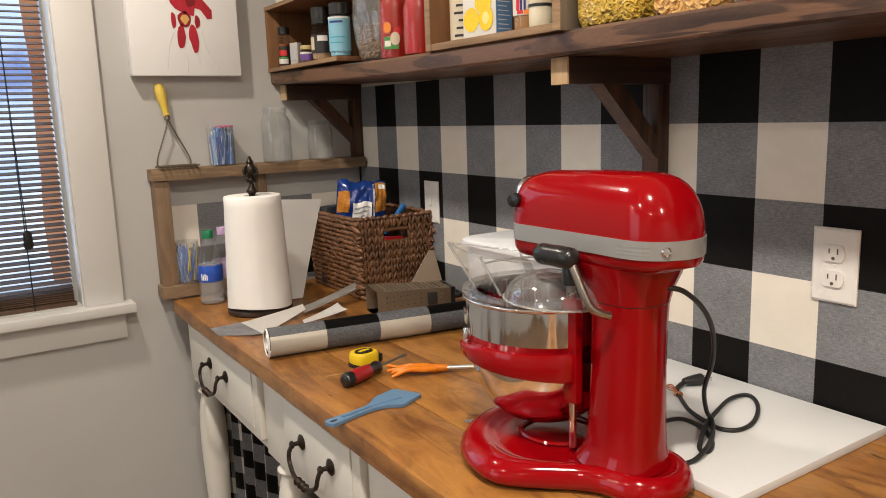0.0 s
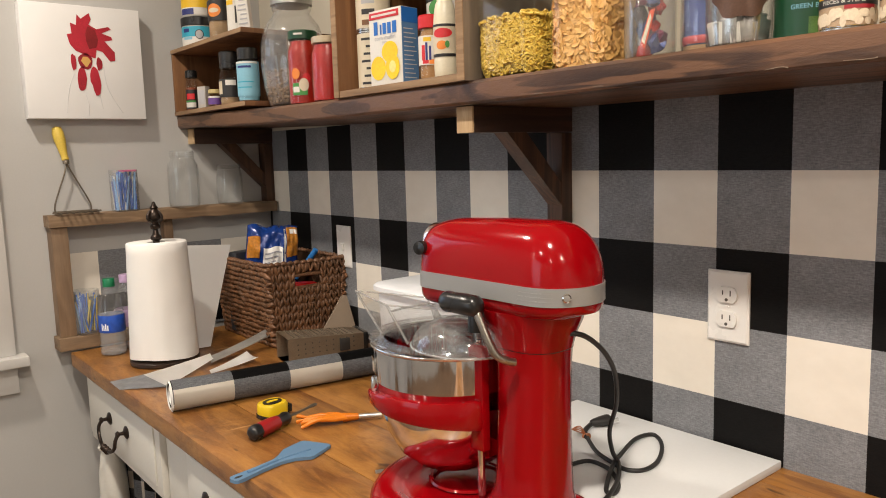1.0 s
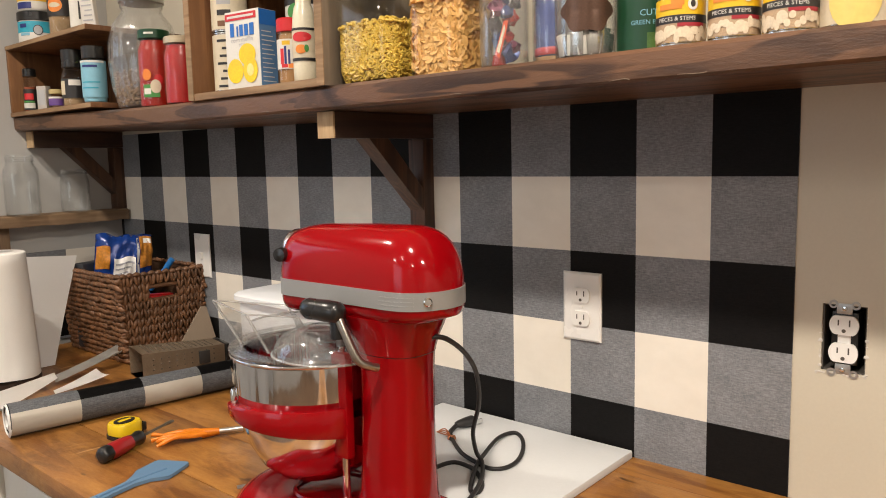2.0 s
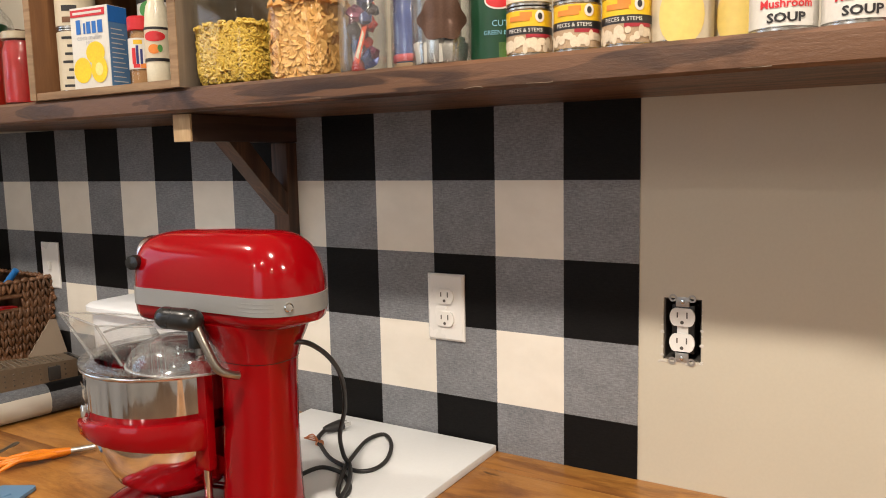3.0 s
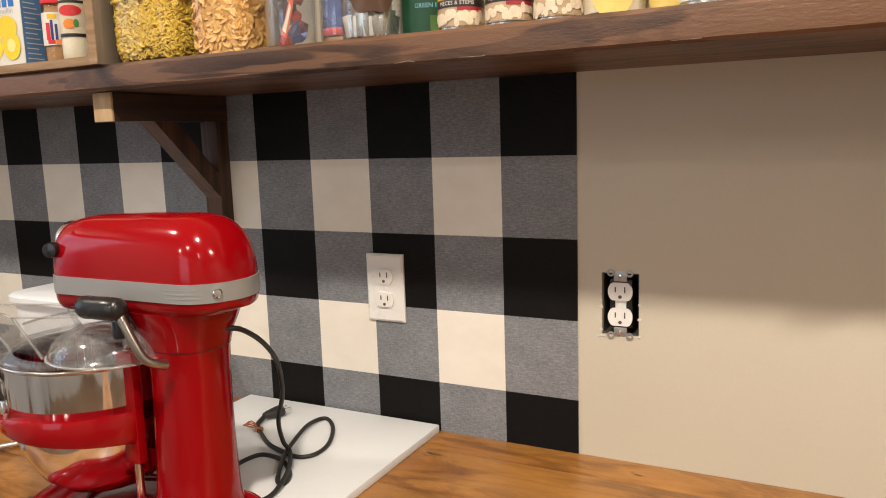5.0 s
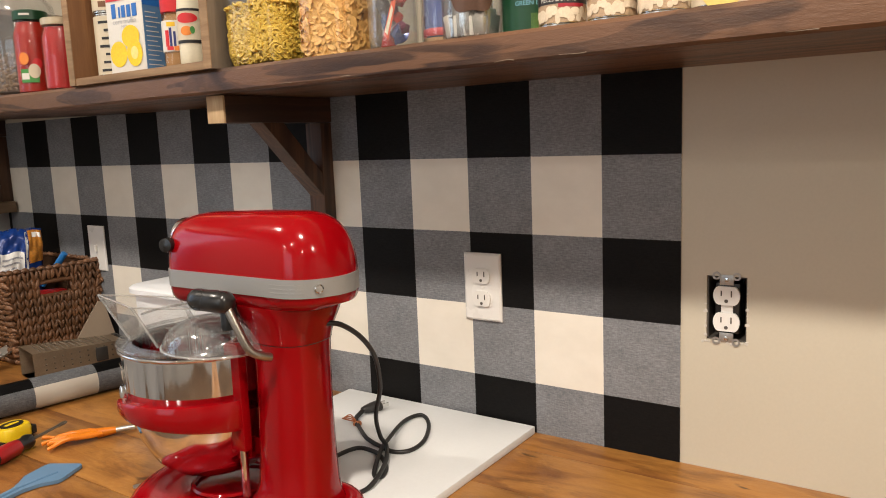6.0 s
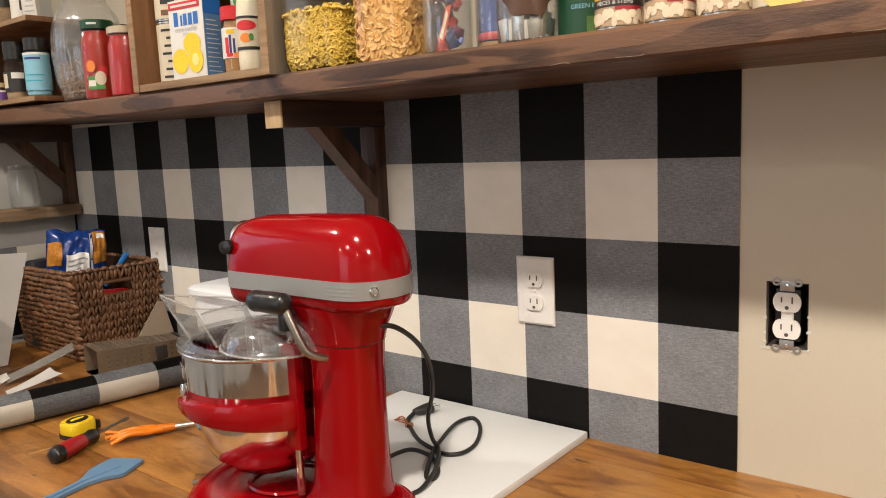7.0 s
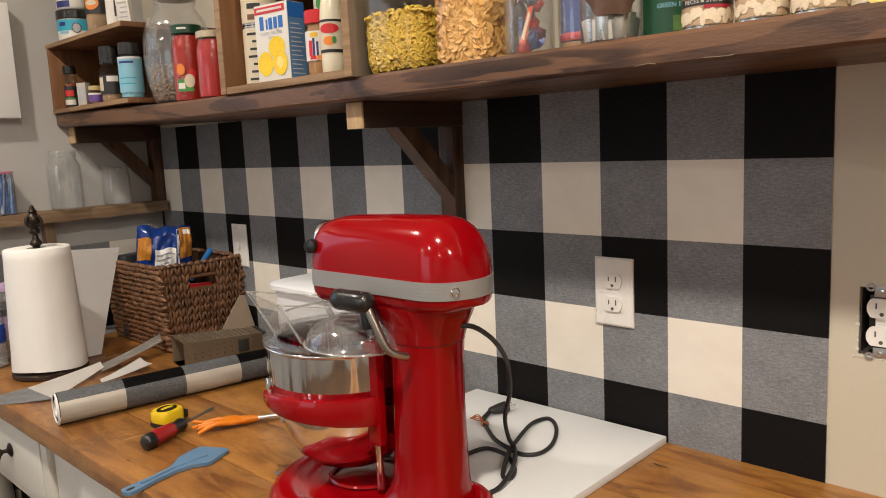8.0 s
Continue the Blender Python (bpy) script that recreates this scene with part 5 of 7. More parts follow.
for x in (0.0, ln * 0.25, ln * 0.5, ln * 0.75, ln):
    row = []
    for i in range(steps):
        a = radians(200) + 2 * math.pi * turns * i / steps
        r = 0.0310 - 0.0050 * (i / steps)
        off = 0.003 * (i / steps) * (1 if x == 0 else 0)
        row.append((x - off, r * math.cos(a), r * math.sin(a)))
    rows.append(row)
loft(bx, rows, False)
bmesh.ops.solidify(bx, geom=list(bx.faces), thickness=0.0005)
part("rolled_sheet", bx, PAPER_ROLL, rl, angle=60)
bx = B(); lathe(bx, [(0.0252, 0.0005), (0.0252, ln - 0.002)], 32, cap0=False, cap1=False)
bmesh.ops.transform(bx, matrix=Matrix.Rotation(radians(90), 4, "Y"), verts=bx.verts)
BACK_W = plain("white_paper_back", (0.80, 0.79, 0.755), 0.8, vary=0.03)
part("inner_back", bx, BACK_W, rl)
bx = B()
sp_pts = []
for i in range(71):
    a = radians(200) + 2 * math.pi * 2.6 * i / 70
    r = 0.0312 - 0.0058 * i / 70
    sp_pts.append((-0.0016 - 0.003 * i / 70, r * math.cos(a), r * math.sin(a)))
tube(bx, sp_pts, 0.0011, 6, 1)
for k in range(4):
    loft(bx, [[(x, (0.0235 - 0.0028 * k) * math.cos(2 * math.pi * i / 28), (0.0235 - 0.0028 * k) * math.sin(2 * math.pi * i / 28)) for i in range(28)] for x in (-0.001 - 0.001 * k, 0.06)], True, False, False)
part("rolled_edge", bx, BACK_W, rl, "white rolled paper edge")


def sheet(name, label, a, b, c, d, lift, mat_, curl=0.02, n=10):
    """A loose curved sheet between four corners."""
    th = thing(name, None, label, "paper scrap")
    A, Bq, C, D = map(Vector, (a, b, c, d))
    bx = B()
    rows = []
    for j in range(n + 1):
        v = j / n
        row = []
        for i in range(n + 1):
            u = i / n
            p = (A * (1 - u) + Bq * u) * (1 - v) + (D * (1 - u) + C * u) * v
            row.append(p + Vector((0, 0, lift * u * u + curl * (v - 0.5) ** 2 * u)))
        rows.append(row)
    loft(bx, rows, False)
    bmesh.ops.solidify(bx, geom=list(bx.faces), thickness=0.0005)
    part("sheet", bx, mat_, th, angle=70)
    return th


BACKING = plain("paper_backing", (0.87, 0.855, 0.82), 0.75, vary=0.04)
GREYSCRAP = plain("grey_check_paper", (0.36, 0.365, 0.375), 0.6, vary=0.3, scale=300)
sheet("paper_scrap", "grey strip of wallpaper trimming on the worktop edge", (-0.635, 1.478, TOP + 0.0015), (-0.56, 1.47, TOP + 0.002), (-0.535, 1.325, TOP + 0.002), (-0.637, 1.398, TOP + 0.0015), 0.002, GREYSCRAP, 0.004)
sheet("paper_scrap", "cream strip of wallpaper trimming, slightly curled", (-0.563, 1.468, TOP + 0.005), (-0.393, 1.488, TOP + 0.010), (-0.402, 1.446, TOP + 0.007), (-0.553, 1.340, TOP + 0.004), 0.006, BACKING, 0.012)
# the brownish grey carries the shadow this strip lies in
sheet("paper_scrap", "narrow grey strip of wallpaper trimming, curled up, its shade in the colour", (-0.402, 1.478, TOP + 0.014), (-0.225, 1.515, TOP + 0.024), (-0.225, 1.490, TOP + 0.014), (-0.412, 1.436, TOP + 0.009), 0.012, plain("shaded_paper_face", (0.42, 0.405, 0.375), 0.6, vary=0.15, scale=120), 0.05)
sheet("paper_scrap", "white scrap of paper beside the roll", (-0.432, 1.402, TOP + 0.002), (-0.325, 1.425, TOP + 0.006), (-0.318, 1.362, TOP + 0.004), (-0.440, 1.372, TOP + 0.002), 0.010, SHEET, 0.03)

# box grater lying down
gr = thing("box_grater", pose(-0.19, 1.33, TOP, 0, 0, -12), "dull steel box grater lying on its side", "grater")
GRATE = plain("tarnished_steel", (0.34, 0.26, 0.18), 0.45, metal=0.3, vary=0.25, relief=0.1)
bx = B()
rings = []
for s, w, h in ((0.0, 0.105, 0.066), (0.5, 0.092, 0.060), (1.0, 0.078, 0.054)):
    y = -0.08 + 0.2 * s
    rings.append([(x, yy, z) for x, yy, z in ((-w / 2, y, 0), (w / 2, y, 0), (w / 2, y, h), (-w / 2, y, h))])
rings = [[(p[1], p[0], p[2]) for p in r] for r in rings]
loft(bx, rings, True, False, False)
bmesh.ops.solidify(bx, geom=list(bx.faces), thickness=0.0012)
part("grater_body", bx, GRATE, gr, angle=20)
bx = B()
for i in range(13):
    for j in range(9):
        y = -0.06 + i * 0.0125
        x = -0.036 + j * 0.009 + (0.0045 if i % 2 else 0)
        f = (y + 0.08) / 0.2
        bmesh.ops.create_cone(bx, cap_ends=True, segments=6, radius1=0.0022, radius2=0.001, depth=0.0014, matrix=Matrix.Translation((y, x * (1 - 0.2 * f), 0.0668 - 0.012 * f)))
# raised teeth coloured dark to stand for shade in the grater's holes
GRATE_DARK = plain("shaded_grating_holes", (0.12, 0.095, 0.07), 0.6, metal=0.4)
ob = part("grating_teeth", bx, GRATE_DARK, gr); ob["kind"] = "stuff"
bx = B()
for i in range(9):
    for j in range(4):
        y = -0.055 + i * 0.018
        f = (y + 0.08) / 0.2
        bmesh.ops.create_cone(bx, cap_ends=True, segments=6, radius1=0.0024, radius2=0.001, depth=0.0012, matrix=Matrix.Translation((y, -0.053 + 0.0135 * f, 0.013 + j * 0.012)) @ Matrix.Rotation(radians(90), 4, "X"))
ob = part("slicing_teeth", bx, GRATE_DARK, gr); ob["kind"] = "stuff"
bx = B(); box(bx, 0.116, 0.128, -0.042, 0.042, 0.0, 0.056, 0.003); part("end_cap", bx, BLACK, gr)
bx = B(); tube(bx, [(0.125, -0.03, 0.028), (0.15, -0.026, 0.028), (0.155, 0, 0.028), (0.15, 0.026, 0.028), (0.125, 0.03, 0.028)], 0.006, 10, 4); part("grip", bx, BLACK, gr)
bx = B(); box(bx, 0.05, 0.075, -0.0535, -0.0475, 0.02, 0.05, 0.001); part("tag", bx, SLOT, gr)

# tilted board behind the grater
tb = thing("wooden_scrap", pose(-0.1, 1.395, TOP), "thin brown board scrap leaning on the basket", "board")
bx = B()
outline(bx, [(-0.06, 0.0, 0.0), (0.09, 0.01, 0.0), (0.085, 0.055, 0.115), (0.07, 0.055, 0.118)], 0.003, "y")
part("board", bx, plain("greyed_board", (0.26, 0.20, 0.145), 0.6, vary=0.1), tb)

# tape measure
tm = thing("tape_measure", pose(-0.468, 1.006, TOP, 0, 0, 12), "yellow and black tape measure lying flat", "tape measure")
YEL = plain("yellow_abs", (0.72, 0.50, 0.01), 0.35, vary=0.06)
bx = B(); loft(bx, [squarish(0.066, 0.062, 28, 3.2, 0, 0, 0.003), squarish(0.070, 0.066, 28, 3.2, 0, 0, 0.007), squarish(0.070, 0.066, 28, 3.2, 0, 0, 0.029), squarish(0.064, 0.06, 28, 3.2, 0, 0, 0.034)]); part("case", bx, YEL, tm, angle=50)
bx = B(); loft(bx, [squarish(0.071, 0.05, 28, 6, 0.001, 0, 0.0), squarish(0.073, 0.068, 28, 4, 0, 0, 0.002), squarish(0.072, 0.067, 28, 4, 0, 0, 0.010)]); part("rubber_base", bx, BLACK, tm)
bx = B(); lathe(bx, [(0.024, 0.034), (0.024, 0.0355), (0.0, 0.0357)], 28, squash=(1.1, 0.85)); dsc = part("label_disc", bx, BLACK, tm)
bx = B(); outline(bx, [(-0.017, -0.004, 0.0358), (0.015, -0.006, 0.0358), (0.018, 0.002, 0.0358), (0.0, 0.008, 0.0358), (-0.016, 0.005, 0.0358)], 0.0004, "z"); part("yellow_mark", bx, YEL, tm)
bx = B(); box(bx, 0.03, 0.04, -0.03, 0.005, 0.008, 0.026, 0.003); part("lock_button", bx, BLACK, tm)
tm.scale = (0.75, 0.75, 0.86)

# screwdriver
sdir = Vector((-0.372, 0.982, 0)) - Vector((-0.556, 0.911, 0))
sd = thing("screwdriver", Matrix.Translation((-0.556, 0.911, TOP + 0.0145)) @ pose(0, 0, 0, 0, 0, math.degrees(math.atan2(sdir.y, sdir.x))) @ Matrix.Rotation(radians(90), 4, "Y"), "screwdriver with a red and black handle", "screwdriver")
SRED = plain("red_cellulose", (0.30, 0.014, 0.016), 0.3, vary=0.1)


def fluted(bx, prof, n=24, flute=0.08):
    rings = [[(r * (1 - flute * (0.5 + 0.5 * math.cos(6 * a))) * math.cos(a), r * (1 - flute * (0.5 + 0.5 * math.cos(6 * a))) * math.sin(a), z) for a in [2 * math.pi * i / n for i in range(n)]] for r, z in prof]
    loft(bx, rings)


bx = B(); fluted(bx, [(0.015, 0.019), (0.0165, 0.026), (0.0158, 0.06), (0.0145, 0.072)]); part("handle", bx, SRED, sd, angle=60)
bx = B(); fluted(bx, [(0.008, -0.003), (0.0145, 0.0), (0.0166, 0.008), (0.0163, 0.019)]); part("end_cap", bx, BLACK, sd, angle=60)
bx = B(); fluted(bx, [(0.0146, 0.072), (0.0125, 0.084), (0.015, 0.094), (0.014, 0.102), (0.008, 0.107)]); part("collar", bx, BLACK, sd, angle=60)
bx = B(); lathe(bx, [(0.0035, 0.105), (0.0035, 0.17), (0.0052, 0.185), (0.004, 0.195)], 12, squash=(0.7, 1.3)); part("shaft", bx, WIRE, sd)
sd.scale = (0.86, 0.86, 0.90)

# orange handled tool with a steel rod
ORANGE = plain("orange_plastic", (0.72, 0.20, 0.008), 0.4, vary=0.15)
ot = thing("orange_brush", None, "orange silicone brush head on a steel rod handle", "kitchen brush")
o0, o1 = Vector((-0.452, 0.924, TOP + 0.008)), Vector((-0.380, 0.880, TOP + 0.009))
dirn = (o1 - o0).normalized(); sidev = Vector((-dirn.y, dirn.x, 0))
rl_ = random.Random(12)
for k, sw in enumerate((-0.024, -0.017, -0.010, -0.003, 0.004, 0.011, 0.018)):
    bx = B()
    ends = rl_.uniform(-0.014, 0.01)
    p = [o1 + sidev * sw * 0.2, o1 - dirn * 0.03 + sidev * sw * 0.6 + Vector((0, 0, 0.004)), o1 - dirn * 0.06 + sidev * (sw + rl_.uniform(-0.005, 0.005)) + Vector((0, 0, rl_.uniform(0.0, 0.008))), o0 - dirn * ends + sidev * (sw * 1.1 + rl_.uniform(-0.006, 0.006)) + Vector((0, 0, rl_.uniform(-0.002, 0.004)))]
    tube(bx, p, 0.0055, 7, 4, 0.0032)
    for v in bx.verts:
        v.co += 0.0022 * noise.noise_vector(v.co * 90)
        v.co.z = max(v.co.z, TOP + 0.0006)
    part("bristle_lobe", bx, ORANGE, ot, angle=60)
bx = B(); tube(bx, [o1 - dirn * 0.008, o1 + dirn * 0.022], 0.009, 10, 1, 0.006); part("ferrule", bx, ORANGE, ot)
bx = B(); tube(bx, [o1 + dirn * 0.02, o1 + dirn * 0.14 + Vector((0, 0, -0.002))], 0.0046, 10, 1); part("rod", bx, BRUSHED, ot, "bright steel rod")

# blue scraper
SBLUE = plain("dusty_blue_nylon", (0.105, 0.20, 0.32), 0.45, vary=0.06)
sp = thing("blue_scraper", Matrix.Translation((-0.655, 0.772, TOP + 0.001)) @ pose(0, 0, 0, 0, 0, 13), "dusty blue nylon scraper spatula overhanging the worktop edge", "spatula")
bx = B()
pts = [(0.0, -0.006), (0.004, -0.011), (0.012, -0.012), (0.05, -0.009), (0.09, -0.010), (0.112, -0.018), (0.13, -0.035), (0.137, -0.036), (0.183, -0.026), (0.186, -0.02), (0.172, 0.028), (0.165, 0.031), (0.125, 0.028), (0.105, 0.016), (0.088, 0.009), (0.05, 0.009), (0.012, 0.012), (0.004, 0.011), (0.0, 0.006)]
outline(bx, [(x, y, 0.0) for x, y in pts], 0.0055, "z"); part("scraper_body", bx, SBLUE, sp)
bx = B(); tube(bx, [(0.03, 0, 0.0056), (0.09, 0, 0.0056)], 0.0035, 8, 1); part("handle_rib", bx, SBLUE, sp)
bx = B(); tube(bx, [(0.09, 0, 0.0056), (0.125, -0.006, 0.0056), (0.15, -0.012, 0.0056)], 0.002, 8, 3); part("blade_rib", bx, SBLUE, sp)
# dark disc laid on top, painting the shade of the hole
bx = B(); lathe(bx, [(0.005, 0.0056), (0.0, 0.00585)], 16, (0.012, 0, 0), (1.5, 0.7)); part("hang_hole", bx, SLOT, sp)

kn = thing("table_knife", pose(-0.47, 0.655, TOP, 0, 0, -28), "steel table knife lying beside the mixer", "knife")
bx = B(); outline(bx, [(0.0, -0.006, 0.0005), (0.06, -0.008, 0.0005), (0.1, -0.006, 0.0005), (0.11, 0.003, 0.0005), (0.06, 0.006, 0.0005), (0.0, 0.005, 0.0005)], 0.0014, "z"); part("blade", bx, BRUSHED, kn)
bx = B(); tube(bx, [(0.11, -0.001, 0.004), (0.2, -0.004, 0.005)], 0.004, 8, 1); part("handle", bx, BRUSHED, kn)

# white boards and bin
cb = thing("cutting_board", None, "thick white plastic cutting board under the mixer's cord", "cutting board")
bx = B(); box(bx, -0.362, -0.008, 0.236, 0.64, TOP + 0.0004, TOP + 0.0135, 0.002); part("board", bx, BOARD_WHITE, cb)
BIN_WHITE = plain("cool_white_plastic", (0.78, 0.80, 0.82), 0.35, vary=0.02)
wb = thing("white_bin", pose(-0.115, 0.90, TOP), "white plastic storage bin with an overhanging lid", "storage bin")
bx = B(); loft(bx, [squarish(0.15, 0.27, 40, 9, 0, 0, 0.0), squarish(0.16, 0.28, 40, 9, 0, 0, 0.007), squarish(0.168, 0.288, 40, 9, 0, 0, 0.206)]); part("bin_body", bx, BIN_WHITE, wb, angle=50)
bx = B(); loft(bx, [squarish(0.17, 0.29, 40, 8, 0, 0, 0.2065), squarish(0.19, 0.31, 40, 7, 0, 0, 0.208), squarish(0.19, 0.31, 40, 7, 0, 0, 0.217), squarish(0.178, 0.298, 40, 7, 0, 0, 0.222)]); part("bin_lid", bx, BIN_WHITE, wb, angle=50)

# mixer cord
cz = TOP + 0.0135 + 0.0032
cord = thing("power_cord", None, "looped black power cord with a taped plug on the white board", "power cord")
bx = B()
tube(bx, [(-0.405, 0.315, TOP + 0.269), (-0.385, 0.303, TOP + 0.264), (-0.34, 0.31, TOP + 0.235), (-0.295, 0.327, TOP + 0.193), (-0.26, 0.351, TOP + 0.138), (-0.24, 0.379, TOP + 0.084), (-0.222, 0.388, TOP + 0.043), (-0.215, 0.383, cz + 0.01), (-0.248, 0.357, cz + 0.006), (-0.294, 0.333, cz + 0.006), (-0.33, 0.328, cz), (-0.36, 0.345, cz), (-0.362, 0.39, cz), (-0.33, 0.43, cz), (-0.276, 0.44, cz), (-0.228, 0.433, cz), (-0.224, 0.402, cz), (-0.235, 0.377, cz), (-0.261, 0.347, cz), (-0.286, 0.335, cz), (-0.289, 0.346, cz), (-0.269, 0.36, cz + 0.004), (-0.225, 0.385, cz + 0.007), (-0.191, 0.4, cz + 0.006), (-0.104, 0.433, cz + 0.002), (-0.064, 0.427, cz), (-0.091, 0.392, cz), (-0.148, 0.359, cz), (-0.191, 0.353, cz), (-0.21, 0.371, cz), (-0.204, 0.404, cz), (-0.187, 0.448, cz), (-0.15, 0.498, cz)], 0.0034, 9, 6)
part("cable", bx, RUBBER, cord, angle=70)
bx = B(); tube(bx, [(-0.152, 0.496, cz), (-0.135, 0.514, cz + 0.002), (-0.108, 0.523, cz + 0.004)], 0.0042, 9, 3); part("strain_relief", bx, RUBBER, cord)
bx = B(); loft(bx, [[(Vector((-0.108, 0.523, cz + 0.006)) + Vector((0.72, -0.22, 0)).normalized() * d + Vector((0.22, 0.72, 0)).normalized() * w * c + Vector((0, 0, h * s))) for c, s in [(math.cos(2 * math.pi * i / 12), math.sin(2 * math.pi * i / 12)) for i in range(12)]] for d, w, h in ((0, 0.005, 0.005), (0.006, 0.0075, 0.0065), (0.02, 0.0105, 0.0085), (0.034, 0.0125, 0.0095), (0.036, 0.0125, 0.0095))]); plug = part("plug", bx, RUBBER, cord, "black three-pin plug", angle=50)
for s in (-1, 1):
    bx = B(); box(bx, 0.034, 0.052, s * 0.0063 - 0.0008, s * 0.0063 + 0.0008, -0.003, 0.003, 0, Matrix.Translation((-0.108, 0.523, cz + 0.006)) @ pose(0, 0, 0, 0, 0, -17)); part("prong", bx, STEEL, plug)
bx = B(); lathe(bx, [(0.0045, -0.006), (0.005, 0), (0.0046, 0.006)], 10); bmesh.ops.transform(bx, matrix=Matrix.Translation((-0.149, 0.499, cz)) @ Matrix.Rotation(radians(70), 4, "X"), verts=bx.verts); part("copper_tape", bx, plain("copper_tape", (0.55, 0.22, 0.10), 0.4, metal=0.6), cord)
for k in range(4):
    bx = B(); tube(bx, [(-0.149, 0.501, cz + 0.003), (-0.155 + 0.003 * k, 0.510 + 0.002 * k, cz + 0.006 + 0.002 * k), (-0.16 + 0.005 * k, 0.523 + 0.003 * k, cz + 0.009 - 0.002 * k)], 0.0011, 5, 3); part("loose_wire_end", bx, plain("copper_wire", (0.5, 0.17, 0.07), 0.4, metal=0.7), cord)

# ---- outlets and switch ----
def receptacle(par, x, y, z, s=1.0, face=IVORY):
    """One socket face with its slots, on the wall side facing -x."""
    bx = B()
    pts = []
    for i in range(28):
        a = 2 * math.pi * i / 28
        pts.append((x, y + 0.0172 * s * math.cos(a), z + max(-0.0125 * s, min(0.0125 * s, 0.0172 * s * math.sin(a)))))
    outline(bx, pts, -0.0035, "x")
    r = part("socket_face", bx, face, par)
    # slots are raised tabs; the shade of the openings is their dark colour
    for yy, h in ((0.0065, 0.0075), (-0.0065, 0.009)):
        bx = B(); box(bx, x - 0.0041, x - 0.0034, y + yy * s - 0.0009, y + yy * s + 0.0009, z + 0.0032 - h / 2, z + 0.0032 + h / 2); part("slot", bx, SOCKET_SLOT, r)
    bx = B(); lathe(bx, [(0.0026, 0), (0.0026, 0.0006)], 12); bmesh.ops.transform(bx, matrix=Matrix.Translation((x - 0.0035, y, z - 0.0075)) @ Matrix.Rotation(radians(-90), 4, "Y"), verts=bx.verts); part("ground_hole", bx, SOCKET_SLOT, r)


op = thing("outlet", None, "white double power outlet on the check wallpaper", "outlet")
PY, PZ = 0.330, 1.134
bx = B(); loft(bx, [[(-0.0024, y, z) for y, z in ((PY - 0.0355, PZ - 0.0575), (PY + 0.0355, PZ - 0.0575), (PY + 0.0355, PZ + 0.0575), (PY - 0.0355, PZ + 0.0575))], [(-0.0055, y, z) for y, z in ((PY - 0.0355, PZ - 0.0575), (PY + 0.0355, PZ - 0.0575), (PY + 0.0355, PZ + 0.0575), (PY - 0.0355, PZ + 0.0575))], [(-0.008, y, z) for y, z in ((PY - 0.032, PZ - 0.054), (PY + 0.032, PZ - 0.054), (PY + 0.032, PZ + 0.054), (PY - 0.032, PZ + 0.054))]]); part("wall_plate", bx, WHITE_PLASTIC, op, angle=20)
receptacle(op, -0.0079, PY, PZ + 0.0195); receptacle(op, -0.0079, PY, PZ - 0.0195)
bx = B(); lathe(bx, [(0.003, 0), (0.0028, 0.0012), (0.0, 0.0014)], 12); bmesh.ops.transform(bx, matrix=Matrix.Translation((-0.008, PY, PZ)) @ Matrix.Rotation(radians(-90), 4, "Y"), verts=bx.verts); part("plate_screw", bx, WHITE_PLASTIC, op)

sw = thing("light_switch", None, "white wall plate with a small switch on the check wallpaper", "switch")
SY, SZ = 1.469, 1.143
bx = B(); loft(bx, [[(-0.0024, y, z) for y, z in ((SY - 0.035, SZ - 0.057), (SY + 0.035, SZ - 0.057), (SY + 0.035, SZ + 0.057), (SY - 0.035, SZ + 0.057))], [(-0.005, y, z) for y, z in ((SY - 0.035, SZ - 0.057), (SY + 0.035, SZ - 0.057), (SY + 0.035, SZ + 0.057), (SY - 0.035, SZ + 0.057))], [(-0.007, y, z) for y, z in ((SY - 0.032, SZ - 0.054), (SY + 0.032, SZ - 0.054), (SY + 0.032, SZ + 0.054), (SY - 0.032, SZ + 0.054))]]); part("wall_plate", bx, WHITE_PLASTIC, sw, angle=20)
bx = B(); box(bx, -0.014, -0.0069, SY - 0.005, SY + 0.005, SZ - 0.008, SZ + 0.009, 0.001); part("toggle", bx, IVORY, sw)

bo = thing("bare_outlet", None, "bare double outlet in an open wall box without its plate", "outlet")
OY, OZ = (HY0 + HY1) / 2, (HZ0 + HZ1) / 2
BOXG = plain("dark_wall_box", (0.075, 0.068, 0.06), 0.5, vary=0.15)
bx = B()
for a in ((0.004, 0.075, HY0, HY0 + 0.002, HZ0, HZ1), (0.004, 0.075, HY1 - 0.002, HY1, HZ0, HZ1), (0.004, 0.075, HY0, HY1, HZ0, HZ0 + 0.002), (0.004, 0.075, HY0, HY1, HZ1 - 0.002, HZ1), (0.073, 0.075, HY0, HY1, HZ0, HZ1)):
    box(bx, *a)
part("wall_box", bx, BOXG, bo)
bx = B(); box(bx, 0.004, 0.03, OY - 0.0165, OY + 0.0165, OZ - 0.036, OZ + 0.036, 0.003); part("device_body", bx, BLACK, bo)
bx = B(); box(bx, 0.0022, 0.0042, OY - 0.008, OY + 0.008, OZ - 0.010, OZ + 0.010, 0.0008); part("bridge", bx, WHITE_PLASTIC, bo)
receptacle(bo, 0.0018, OY, OZ + 0.0188, 1.04, WHITE_PLASTIC); receptacle(bo, 0.0018, OY, OZ - 0.0188, 1.04, WHITE_PLASTIC)
